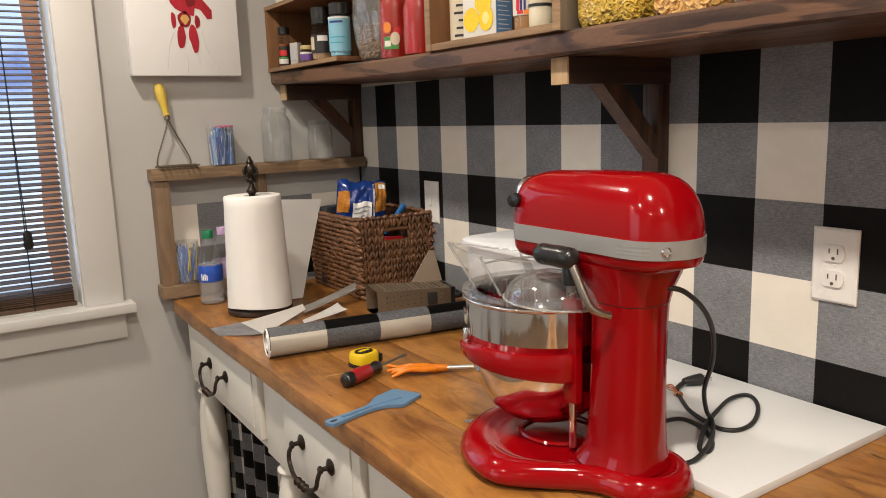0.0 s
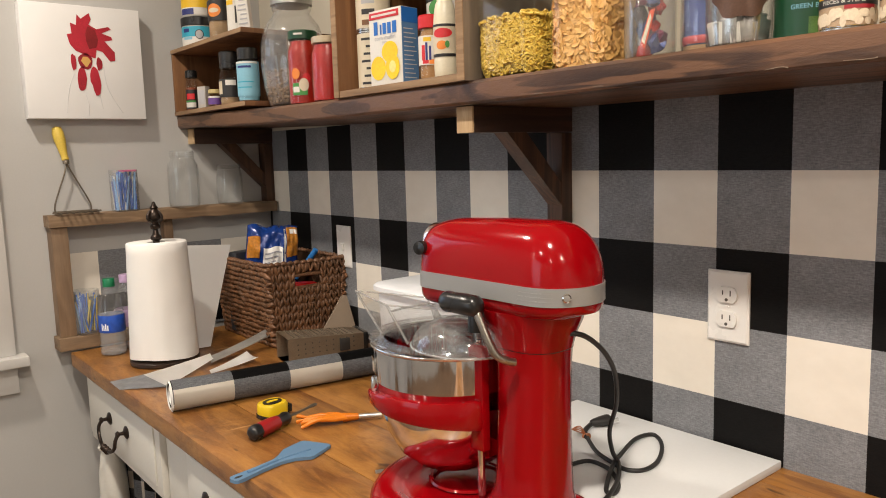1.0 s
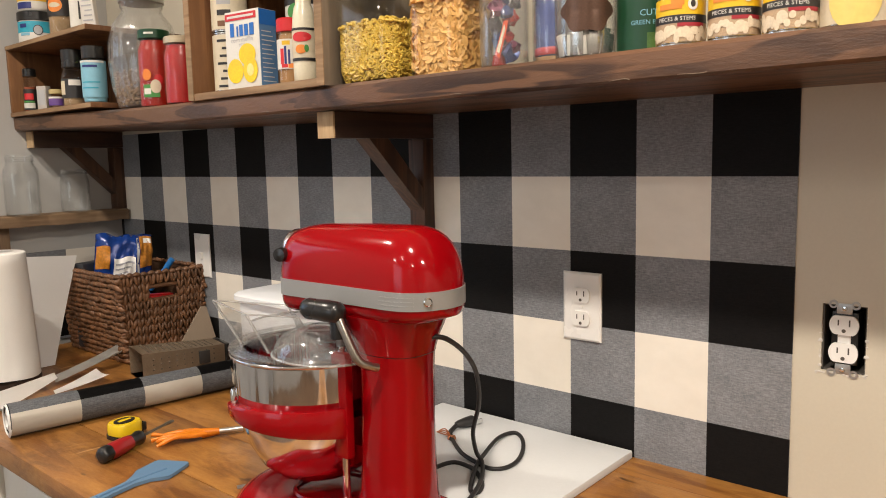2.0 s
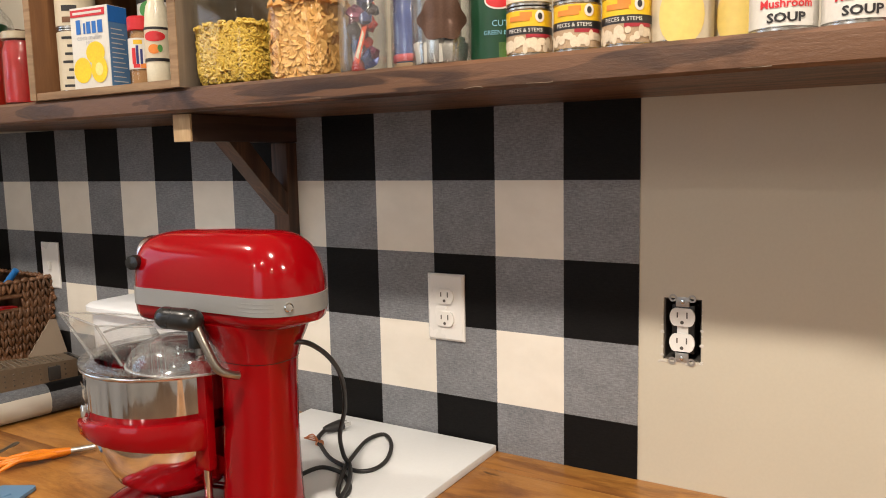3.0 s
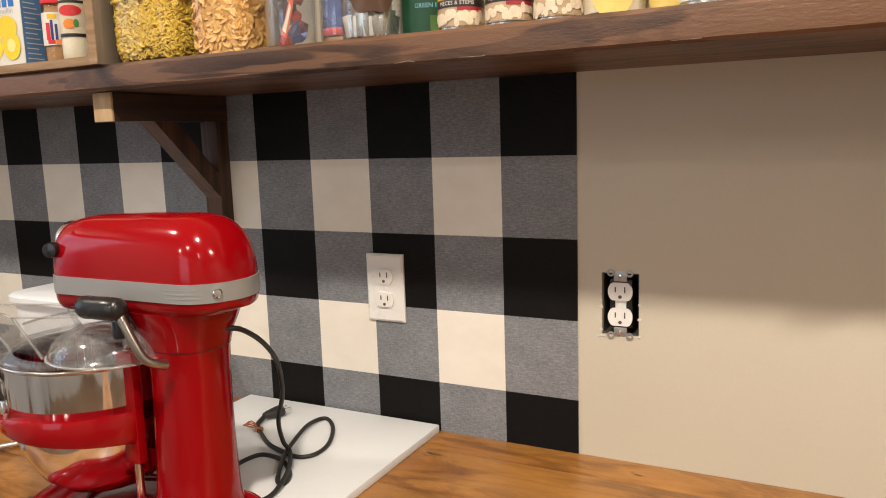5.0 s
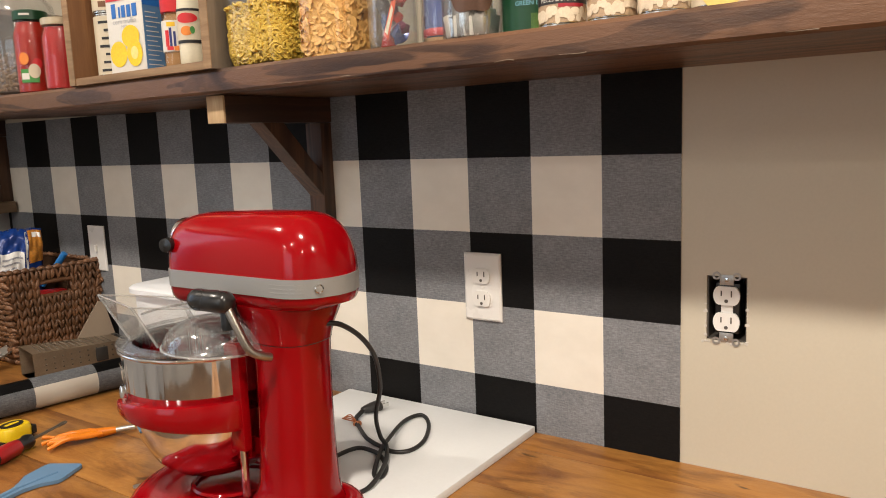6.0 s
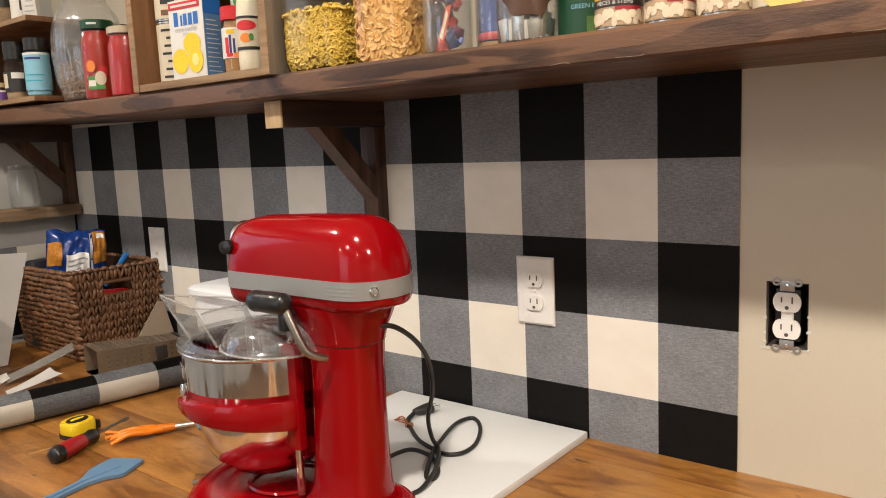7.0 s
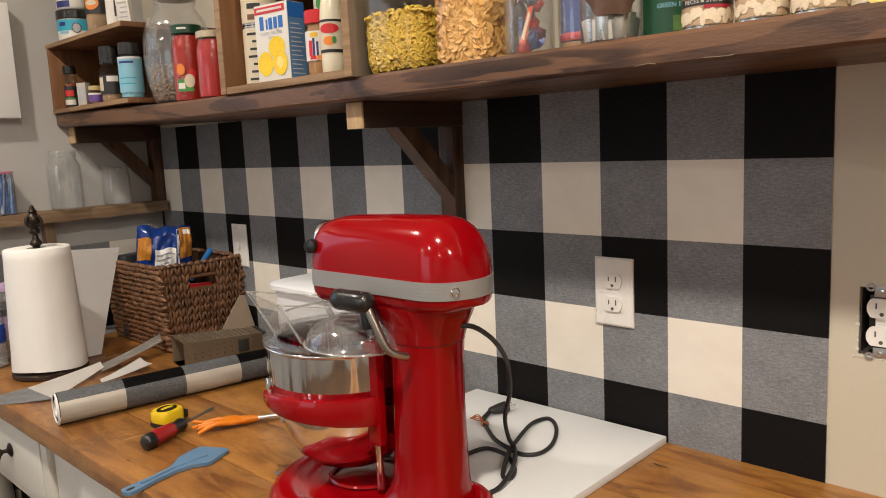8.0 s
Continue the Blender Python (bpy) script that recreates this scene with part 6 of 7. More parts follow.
for s in (-1, 1):
    bx = B(); box(bx, -0.0006, 0.0022, OY - 0.0095, OY + 0.0095, OZ + s * 0.041 - 0.007, OZ + s * 0.041 + 0.007, 0.0005); part("mounting_yoke", bx, GALV, bo)
for s in (-1, 1):
    for q in (-1, 1):
        bx = B(); lathe(bx, [(0.003, 0), (0.0056, 0.0), (0.0056, 0.0012), (0.003, 0.0012)], 16, cap0=False, cap1=False); bmesh.ops.transform(bx, matrix=Matrix.Translation((-0.0004, OY + q * 0.0135, OZ + s * 0.0465)) @ Matrix.Rotation(radians(-90), 4, "Y"), verts=bx.verts); part("yoke_ear", bx, GALV, bo)
    bx = B(); lathe(bx, [(0.0036, 0), (0.003, 0.0016), (0.0, 0.002)], 12); bmesh.ops.transform(bx, matrix=Matrix.Translation((-0.0007, OY, OZ + s * 0.0415)) @ Matrix.Rotation(radians(-90), 4, "Y"), verts=bx.verts); part("yoke_screw", bx, STEEL, bo)
chip = plain("torn_plaster", (0.58, 0.55, 0.50), 0.9, vary=0.1)
rr = random.Random(11)
bx = B()
for k in range(26):
    t_ = rr.random()
    if k % 2:
        y, z = OY - 0.034 + 0.068 * t_, HZ0 - 0.001 - rr.uniform(0, 0.003)
    else:
        y, z = (HY0 - 0.001 if k % 4 else HY1 + 0.001), HZ0 + (HZ1 - HZ0) * t_
    blob(bx, (-0.0003, y, z), (0.0006, rr.uniform(0.001, 0.004), rr.uniform(0.001, 0.003)), k, 0.3, 1)
ob = part("torn_edge", bx, chip, bo, "torn pale wallboard edge"); ob["kind"] = "stuff"

# ---- things on the wall shelf ----
def text_mesh(words, size, bold=0.0):
    cu = bpy.data.curves.new("lettering", "FONT")
    cu.body, cu.size, cu.align_x, cu.align_y, cu.offset, cu.resolution_u = words, size, "CENTER", "CENTER", bold, 2
    tmp = bpy.data.objects.new("lettering", cu)
    scene.collection.objects.link(tmp)
    dg = bpy.context.evaluated_depsgraph_get()
    me = bpy.data.meshes.new_from_object(tmp.evaluated_get(dg))
    bpy.data.objects.remove(tmp)
    bpy.data.curves.remove(cu)
    return me


def lettering(words, size, parent, material, place, round_r=None, facing=180, lift=0.0006, bold=0.0, stretch=1.0):
    """Letters laid on a flat face, or wrapped round an upright can of radius round_r; facing in degrees from +x."""
    me = text_mesh(words, size, bold)
    me.materials.clear()
    me.materials.append(material)
    a0 = radians(facing)
    for v in me.vertices:
        x, y = v.co.x * stretch, v.co.y
        if round_r:
            a = a0 + x / round_r
            v.co = (place[0] + (round_r + lift) * math.cos(a), place[1] + (round_r + lift) * math.sin(a), place[2] + y)
        else:
            v.co = (place[0] + lift * math.cos(a0) - x * math.sin(a0), place[1] + lift * math.sin(a0) + x * math.cos(a0), place[2] + y)
    ob = new("lettering", me)
    ob.parent = parent
    tagged(ob, "printed words")
    return ob


def wrap(bx, r, z0, z1, a0, a1, lift=0.0004, n=16, cx=0.0, cy=0.0):
    """A patch of label round an upright can, between two angles in degrees."""
    rows = []
    for i in range(n + 1):
        a = radians(a0 + (a1 - a0) * i / n)
        rows.append([(cx + (r + lift) * math.cos(a), cy + (r + lift) * math.sin(a), z) for z in (z0, z1)])
    return loft(bx, rows, False)


def label_patch(name, parent, r, z0, z1, a0, a1, material, lift=0.0004, cx=0.0, cy=0.0):
    bx = B()
    wrap(bx, r, z0, z1, a0, a1, lift, 16, cx, cy)
    return part(name, bx, material, parent)


def oval_patch(name, parent, r, zc, ac, w, h, material, lift=0.0006):
    """An oval print on a can: w and h in metres."""
    return curved_patch(name, parent, r + lift, zc, ac, [(w / 2 * math.cos(2 * math.pi * i / 20), h / 2 * math.sin(2 * math.pi * i / 20)) for i in range(20)], material)


def curved_patch(name, parent, r, zc, ac, shape, material):
    """A closed outline (metres across and up) laid round an upright can of radius r at the angle ac."""
    bx = B()
    rings = [[bx.verts.new((r * math.cos(radians(ac) + k * x / r), r * math.sin(radians(ac) + k * x / r), zc + k * y)) for x, y in shape] for k in (1.0, 0.7, 0.4)]
    n = len(shape)
    for a, b in zip(rings, rings[1:]):
        for i in range(n):
            bx.faces.new((a[i], a[(i + 1) % n], b[(i + 1) % n], b[i]))
    mid = bx.verts.new((r * math.cos(radians(ac)), r * math.sin(radians(ac)), zc))
    for i in range(n):
        bx.faces.new((rings[-1][i], rings[-1][(i + 1) % n], mid))
    return part(name, bx, material, parent)


def pr(name, colour, rough=0.4, vary=0.08, scale=40):
    return plain(name, colour, rough, vary=vary, scale=scale, relief=0.02)


P_WHITE, P_CREAM = pr("white_print", (0.66, 0.635, 0.58)), pr("cream_print", (0.60, 0.52, 0.38))
P_YELLOW, P_RED, P_DKRED = pr("yellow_print", (0.72, 0.45, 0.015)), pr("red_print", (0.56, 0.02, 0.025)), pr("dark_red_print", (0.33, 0.02, 0.03))
P_BLUE, P_NAVY, P_TEAL = pr("blue_print", (0.02, 0.14, 0.48)), pr("navy_print", (0.02, 0.03, 0.16)), pr("teal_print", (0.03, 0.34, 0.47))
P_SKY, P_GREEN, P_DKGREEN = pr("sky_print", (0.21, 0.45, 0.57)), pr("green_print", (0.055, 0.24, 0.05)), pr("dark_green_print", (0.004, 0.048, 0.018))
P_BLACK, P_BROWN, P_ORANGE, P_PURPLE = pr("black_print", (0.02, 0.018, 0.018)), pr("brown_print", (0.17, 0.075, 0.03)), pr("orange_print_ink", (0.72, 0.22, 0.03)), pr("purple_print", (0.13, 0.06, 0.25))
P_GREY, P_TAN = pr("grey_print_ink", (0.40, 0.40, 0.41)), pr("tan_print", (0.45, 0.27, 0.12))
TIN = plain("tinned_steel", (0.60, 0.59, 0.56), 0.25, metal=1.0, vary=0.06)
LIME = pr("lime_plastic", (0.18, 0.55, 0.03), 0.35)
FACE = 205   # the side of a can that looks into the room


def can(place, r, h, label, body, facing=FACE, name="food_can", group=""):
    c = thing(name, pose(*place), label, "can", group)
    bx = B(); lathe(bx, [(r - 0.0015, 0.0), (r + 0.0006, 0.0008), (r + 0.0006, 0.003), (r - 0.0006, 0.0042), (r - 0.0006, h - 0.0042), (r + 0.0006, h - 0.003), (r + 0.0006, h - 0.0006), (r - 0.001, h), (r - 0.003, h - 0.003), (0.0, h - 0.003)], 32); part("tin", bx, TIN, c)
    bx = B(); lathe(bx, [(r - 0.0002, 0.0048), (r, 0.005), (r, h - 0.005), (r - 0.0002, h - 0.0048)], 40, cap0=False, cap1=False); part("paper_label", bx, body, c)
    return c


def screw_jar(place, r, h, label, fill, lid, fill_top=0.86, neck=0.85, name="food_jar", wall=None, lid_h=0.016):
    j = thing(name, pose(*place), label, "jar")
    sh = h - lid_h
    prof = [(r * 0.88, 0), (r * 0.98, 0.003), (r, 0.009), (r, sh * 0.78), (r * 0.96, sh * 0.85), (r * neck, sh * 0.93), (r * neck, sh)]
    bx = B(); shell(bx, prof, 0.0018, 32); part("jar_wall", bx, wall or JAR_GLASS, j, angle=60)
    if fill is not None:
        bx = B(); lathe(bx, [(max(0.001, q - 0.0022), max(0.0024, min(z, sh * fill_top))) for q, z in prof], 32); part("contents", bx, fill, j, angle=60)
    bx = B(); lathe(bx, [(r * neck + 0.002, sh - 0.001), (r * neck + 0.003, sh), (r * neck + 0.003, h - 0.002), (r * neck + 0.001, h), (0.0, h - 0.0006)], 32); part("lid", bx, lid, j)
    return j


def pieces(name, parent, bx_fn, count, material, seed):
    """A heap of loose pieces joined as one."""
    bx = B()
    r_ = random.Random(seed)
    for i in range(count):
        bx_fn(bx, r_, i)
    ob = part(name, bx, material, parent, angle=60)
    ob["kind"] = "stuff"
    return ob


Z = ST + 0.0006

# crate of spices at the wall end
UP = 0.0135
cr = thing("spice_crate", pose(0, 0, UP), "brown wooden crate on its side holding spice jars", "crate")
CX, CY0, CY1, CZ1 = -0.284, 1.435, 1.900, 1.688
bx = B(); box(bx, CX, -0.02, CY0, CY1, ST, ST + 0.012, 0.001); part("bottom_board", bx, CRATE_WOOD, cr)
bx = B(); box(bx, CX, -0.02, CY0, CY1, CZ1 - 0.012, CZ1, 0.001); part("top_board", bx, CRATE_WOOD, cr)
bx = B(); box(bx, CX, -0.02, CY1 - 0.012, CY1, ST + 0.0122, CZ1 - 0.0122, 0.001); part("side_board", bx, CRATE_WOOD, cr)
bx = B(); box(bx, -0.16, -0.02, CY0, CY0 + 0.012, ST + 0.0122, CZ1 - 0.0122, 0.001); part("side_board", bx, CRATE_WOOD, cr)
bx = B(); box(bx, -0.02, -0.012, CY0, CY1, ST, CZ1, 0.001); part("back_board", bx, CRATE_WOOD, cr)
bx = B(); box(bx, CX - 0.0015, CX - 0.0002, CY0, CY1, CZ1 - 0.011, CZ1 - 0.001); part("worn_edge", bx, CRATE_EDGE, cr, "paler worn front edge")
bx = B(); box(bx, CX - 0.0015, CX - 0.0002, CY0, CY1, ST + 0.001, ST + 0.011); part("worn_edge", bx, CRATE_EDGE, cr, "paler worn front edge")
Z1, Z2 = ST + UP + 0.0124, CZ1 + UP + 0.0002

SPICE_DARK = plain("dark_ground_spice", (0.06, 0.03, 0.018), 0.9, vary=0.4, scale=300, relief=0.4)
SPICE_TAN = plain("tan_ground_spice", (0.33, 0.22, 0.12), 0.9, vary=0.3, scale=300, relief=0.4)
SPICE_RED = plain("red_ground_spice", (0.30, 0.07, 0.03), 0.9, vary=0.3, scale=300, relief=0.4)


def spice(place, r, h, label, fill, cap, cap_h, band=None, band_z=(0.2, 0.7), marks=()):
    s_ = screw_jar(place, r, h, label, fill, cap, 0.7, 0.8, "spice_jar", None, cap_h)
    if band is not None:
        label_patch("label_band", s_, r, h * band_z[0], h * band_z[1], FACE + 25 - 95, FACE + 25 + 95, band)
    for k, (m_, z0, z1, a0, a1) in enumerate(marks):
        label_patch("label_mark", s_, r, h * z0, h * z1, FACE + 25 + a0, FACE + 25 + a1, m_, 0.0009)
    return s_


spice((-0.252, 1.845, Z1), 0.0165, 0.112, "small spice bottle with a black cap and black and white label", SPICE_RED, BLACK, 0.02, P_BLACK, (0.04, 0.52), [(P_WHITE, 0.08, 0.2, -60, 50), (P_RED, 0.28, 0.42, -40, 40), (P_GREEN, 0.21, 0.25, -60, 50)])
bxs = thing("small_carton", pose(-0.255, 1.755, Z1, 0, 0, 25), "small clear plastic carton among the spices", "box")
bx = B(); box(bx, -0.009, 0.009, -0.014, 0.014, 0, 0.06, 0.001); part("carton", bx, pr("frosted_plastic", (0.45, 0.42, 0.38)), bxs)
bx = B(); box(bx, -0.0096, -0.009, -0.011, 0.011, 0.012, 0.05); part("text_panel", bx, P_GREY, bxs)
spice((-0.258, 1.672, Z1), 0.0185, 0.045, "tiny spice jar with a gold lid and purple label", SPICE_TAN, pr("gold_lid", (0.5, 0.4, 0.18), 0.3), 0.010, P_PURPLE, (0.12, 0.5), [(P_WHITE, 0.5, 0.6, -60, 60)])
spice((-0.245, 1.60, Z1), 0.028, 0.135, "spice jar with a tall black cap and black label", SPICE_TAN, BLACK, 0.042, P_BLACK, (0.14, 0.48), [(P_CREAM, 0.2, 0.44, -80, -30), (P_WHITE, 0.36, 0.46, -10, 45)])
spice((-0.250, 1.482, Z1), 0.027, 0.13, "shaker with a black cap and pale blue label", P_SKY, BLACK, 0.028, P_SKY, (0.1, 0.74), [(P_NAVY, 0.62, 0.66, -45, 30), (P_TEAL, 0.35, 0.37, -50, 40), (P_TEAL, 0.25, 0.27, -50, 30), (P_WHITE, 0.70, 0.735, -80, 70)])
# on top of the crate
tj = screw_jar((-0.225, 1.835, Z2), 0.045, 0.082, "wide jar with a black lid and teal label", P_WHITE, BLACK, 0.8, 0.97, "spice_jar", P_WHITE, 0.022)
label_patch("label_band", tj, 0.045, 0.028, 0.056, 120, 300, P_TEAL)
oval_patch("round_mark", tj, 0.045, 0.034, 250, 0.024, 0.026, P_BLACK, 0.0009)
oval_patch("round_mark", tj, 0.045, 0.034, 250, 0.02, 0.022, P_GREY, 0.0012)
label_patch("text_bar", tj, 0.045, 0.04, 0.05, 190, 215, P_NAVY, 0.0009)
label_patch("text_bar", tj, 0.045, 0.02, 0.027, 190, 225, P_SKY, 0.0009)
tu = screw_jar((-0.225, 1.835, Z2 + 0.0824), 0.042, 0.085, "wide jar with a yellow and white label on a jar", P_WHITE, BLACK, 0.8, 0.97, "spice_jar", P_WHITE, 0.02)
label_patch("label_band", tu, 0.042, 0.025, 0.06, 120, 300, P_YELLOW)
label_patch("text_bar", tu, 0.042, 0.006, 0.022, 175, 235, P_NAVY, 0.0006)
pg = spice((-0.225, 1.682, Z2), 0.032, 0.15, "pepper grinder jar with a black top and orange oval mark", SPICE_TAN, BLACK, 0.05, P_BLACK, (0.34, 0.68))
oval_patch("oval_mark", pg, 0.032, 0.077, 215, 0.04, 0.034, P_ORANGE, 0.001)
oval_patch("oval_mark", pg, 0.032, 0.077, 215, 0.03, 0.012, P_CREAM, 0.0014)
wbt = spice((-0.235, 1.565, Z2), 0.021, 0.14, "white plastic bottle with a green and yellow band", P_WHITE, GREEN, 0.02, P_WHITE, (0.05, 0.95), [(P_GREEN, 0.62, 0.75, -60, 0), (P_YELLOW, 0.52, 0.6, -60, 0), (P_BLACK, 0.2, 0.5, 10, 22)])
wc = thing("seasoning_packet", pose(-0.235, 1.508, Z2, 0, 0, 20), "white seasoning packet with small print", "packet")
bx = B(); box(bx, -0.006, 0.006, -0.02, 0.02, 0, 0.12, 0.002, pose(0, 0, 0, 0, -6, 0)); part("packet", bx, P_WHITE, wc)
for k in range(8):
    bx = B(); box(bx, -0.0072, -0.0062, -0.014, 0.014 - 0.004 * (k % 3), 0.02 + k * 0.011, 0.023 + k * 0.011, 0, pose(0, 0, 0, 0, -6, 0)); part("text_bar", bx, P_GREY, wc)

# big ribbed jar of beans
bj = thing("ribbed_glass_jar", pose(-0.192, 1.352, Z + 0.004), "big ribbed clear glass jar half full of brown beans", "jar")
bx = B()
rings = []
prof = [(0.05, 0), (0.062, 0.006), (0.071, 0.05), (0.076, 0.10), (0.074, 0.15), (0.062, 0.19), (0.046, 0.212), (0.042, 0.22), (0.046, 0.226), (0.046, 0.25)]
for r, z in prof:
    rings.append([(r * (1 + (0.02 * math.cos(14 * a) if 0.02 < z < 0.2 else 0)) * math.cos(a), r * (1 + (0.02 * math.cos(14 * a) if 0.02 < z < 0.2 else 0)) * math.sin(a), z) for a in [2 * math.pi * i / 84 for i in range(84)]])
inner = [[(x * 0.955, y * 0.955, max(z, 0.004)) for x, y, z in rg] for rg in reversed(rings)]
loft(bx, rings + inner); part("jar_wall", bx, CLEAR, bj, angle=60)
bx = B(); lathe(bx, [(0.044, 0.005), (0.056, 0.009), (0.064, 0.05), (0.067, 0.078), (0.0, 0.084)], 32); part("bean_core", bx, plain("brown_beans_core", (0.16, 0.10, 0.06), 0.7, vary=0.5, scale=120), bj)


def bean(bx, r_, i):
    z = r_.uniform(0.01, 0.088)
    a, q = r_.uniform(0, 6.283), (0.0655 if z < 0.082 else r_.uniform(0, 0.06))
    q = q * (0.86 + 0.14 * min(1, z / 0.05))
    blob(bx, (q * math.cos(a), q * math.sin(a), z), (0.0052, 0.0038, 0.0042), i, 0.2, 1)


pieces("beans", bj, bean, 420, plain("brown_beans", (0.26, 0.17, 0.10), 0.5, vary=0.35, scale=90), 5)
bx = B(); lathe(bx, [(0.047, 0.235), (0.049, 0.236), (0.049, 0.258), (0.03, 0.264), (0.0, 0.266)], 36); part("lid", bx, GALV, bj, "crinkled silver lid")

SAUCE = plain("tomato_sauce", (0.33, 0.014, 0.006), 0.35, vary=0.25, scale=60)
tomj = screw_jar((-0.240, 1.222, Z), 0.0355, 0.160, "jar of red tomato sauce with a green lid", SAUCE, P_DKGREEN, 0.97, 0.82, "sauce_jar", None, 0.018)
label_patch("label_patch", tomj, 0.0357, 0.02, 0.046, 195, 250, P_GREEN)
oval_patch("onion_print", tomj, 0.0357, 0.042, 238, 0.022, 0.028, P_CREAM, 0.001)
oval_patch("pepper_print", tomj, 0.0357, 0.066, 210, 0.02, 0.024, P_ORANGE, 0.001)
oval_patch("tomato_print", tomj, 0.0357, 0.056, 248, 0.018, 0.022, P_RED, 0.0008)
label_patch("text_bar", tomj, 0.0357, 0.026, 0.038, 198, 222, P_WHITE, 0.0008)
label_patch("text_bar", tomj, 0.0325, 0.149, 0.153, 205, 240, P_WHITE, 0.0006)
redj = screw_jar((-0.240, 1.118, Z), 0.0355, 0.134, "jar of red preserved tomatoes with a silver lid", plain("preserved_tomatoes", (0.43, 0.014, 0.012), 0.35, vary=0.4, scale=40), plain("pale_gold_lid", (0.55, 0.46, 0.32), 0.3, metal=0.4), 0.97, 0.86, "preserve_jar", None, 0.013)
gl = thing("green_lidded_tub", pose(-0.085, 1.17, Z), "plastic tub with a bright green lid", "tub")
bx = B(); lathe(bx, [(0.038, 0), (0.042, 0.004), (0.045, 0.155)], 30); part("tub", bx, pr("milky_plastic", (0.55, 0.56, 0.54)), gl)
bx = B(); lathe(bx, [(0.047, 0.1555), (0.048, 0.157), (0.048, 0.172), (0.0, 0.175)], 30); part("lid", bx, LIME, gl)

# second crate, standing open to the room
c2 = thing("open_crate", None, "pale-edged wooden crate standing open, packed with groceries", "crate")
K0, K1, KX = 0.632, 1.028, -0.283
bx = B(); box(bx, KX, -0.02, K1 - 0.018, K1, ST, 1.84, 0.001); part("side_board", bx, CRATE_WOOD, c2)
bx = B(); box(bx, KX, -0.02, K0, K0 + 0.018, ST, 1.84, 0.001); part("side_board", bx, GREY_WOOD, c2)
bx = B(); box(bx, KX, -0.02, K0 + 0.0182, K1 - 0.0182, ST, ST + 0.013, 0.001); part("bottom_board", bx, CRATE_EDGE, c2)
bx = B(); box(bx, KX, -0.02, K0 + 0.0182, K1 - 0.0182, 1.826, 1.84, 0.001); part("top_board", bx, CRATE_WOOD, c2)
bx = B(); box(bx, -0.02, -0.01, K0, K1, ST, 1.84, 0.001); part("back_board", bx, CRATE_WOOD, c2)
bx = B(); box(bx, KX - 0.0016, KX - 0.0002, K1 - 0.018, K1, ST + 0.0005, 1.84); part("pale_edge", bx, CRATE_EDGE, c2)
bx = B(); box(bx, KX - 0.0016, KX - 0.0002, K0, K0 + 0.018, ST + 0.0005, 1.84); part("pale_edge", bx, CRATE_EDGE, c2)
Z3 = ST + 0.0134

tc = can((-0.220, 0.973, Z3), 0.034, 0.112, "tall food can with a white label and black printed bars", P_CREAM)
for k in range(7):
    label_patch("text_bar", tc, 0.034, 0.010 + k * 0.014, 0.0145 + k * 0.014, 188 + (k % 3) * 9, 232 + (k % 2) * 10, P_BLACK, 0.0006)
tc2 = can((-0.220, 0.973, Z3 + 0.1125), 0.034, 0.112, "tall food can with a cream label stacked on a can", P_CREAM)
for k in range(4):
    label_patch("text_bar", tc2, 0.034, 0.01 + k * 0.02, 0.02 + k * 0.02, 195, 240, (P_BROWN, P_BLACK, P_GREY, P_BROWN)[k], 0.0006)
# muffin mix carton: turned to the room
mm = thing("mix_carton", pose(-0.236, 0.886, Z3, 0, 0, 7), "white and blue baking mix carton with yellow muffins printed on it", "carton")
MW, MD, MH = 0.088, 0.042, 0.140
bx = B(); box(bx, -MD / 2, MD / 2, -MW / 2, MW / 2, 0, MH, 0.001); part("carton", bx, P_WHITE, mm)
bx = B(); box(bx, -MD / 2 + 0.001, MD / 2 - 0.001, -MW / 2 - 0.0006, -MW / 2 + 0.0002, 0.001, MH - 0.001); part("blue_side", bx, pr("soft_blue_print", (0.10, 0.22, 0.42)), mm)
bx = B(); box(bx, -MD / 2 + 0.001, MD / 2 - 0.001, -MW / 2 - 0.001, -MW / 2 - 0.0004, MH * 0.8, MH - 0.001); part("blue_top", bx, P_BLUE, mm)
for k in range(12):
    bx = B(); box(bx, -MD / 2 + 0.005, MD / 2 - 0.006 - 0.004 * (k % 3), -MW / 2 - 0.0012, -MW / 2 - 0.0005, 0.012 + k * 0.008, 0.0135 + k * 0.008); part("text_bar", bx, P_WHITE, mm)


def face_oval(name, par, cy, cz, w, h, material, lift, n=20, wob=0.0):
    bx = B()
    ring = [(-MD / 2 - lift, cy + w / 2 * math.cos(2 * math.pi * i / n) * (1 + wob * math.sin(5 * i)), cz + h / 2 * math.sin(2 * math.pi * i / n)) for i in range(n)]
    bx.faces.new([bx.verts.new(p) for p in ring])
    part(name, bx, material, par)


P_MUFFIN, P_MUFFIN2 = pr("muffin_yellow", (0.82, 0.55, 0.01), vary=0.2), pr("muffin_pale", (0.82, 0.66, 0.22), vary=0.2)
face_oval("muffin_print", mm, 0.021, 0.034, 0.042, 0.044, P_MUFFIN, 0.0008)
face_oval("muffin_print", mm, -0.012, 0.062, 0.044, 0.038, P_MUFFIN, 0.0011)
face_oval("muffin_print", mm, -0.019, 0.034, 0.038, 0.046, P_MUFFIN, 0.0014)
face_oval("muffin_print", mm, -0.019, 0.034, 0.018, 0.022, P_MUFFIN2, 0.0017)
bx = B(); box(bx, -MD / 2 - 0.0010, -MD / 2 - 0.0004, -MW / 2 + 0.006, MW / 2 - 0.002, MH - 0.016, MH - 0.004); part("red_banner", bx, P_RED, mm)
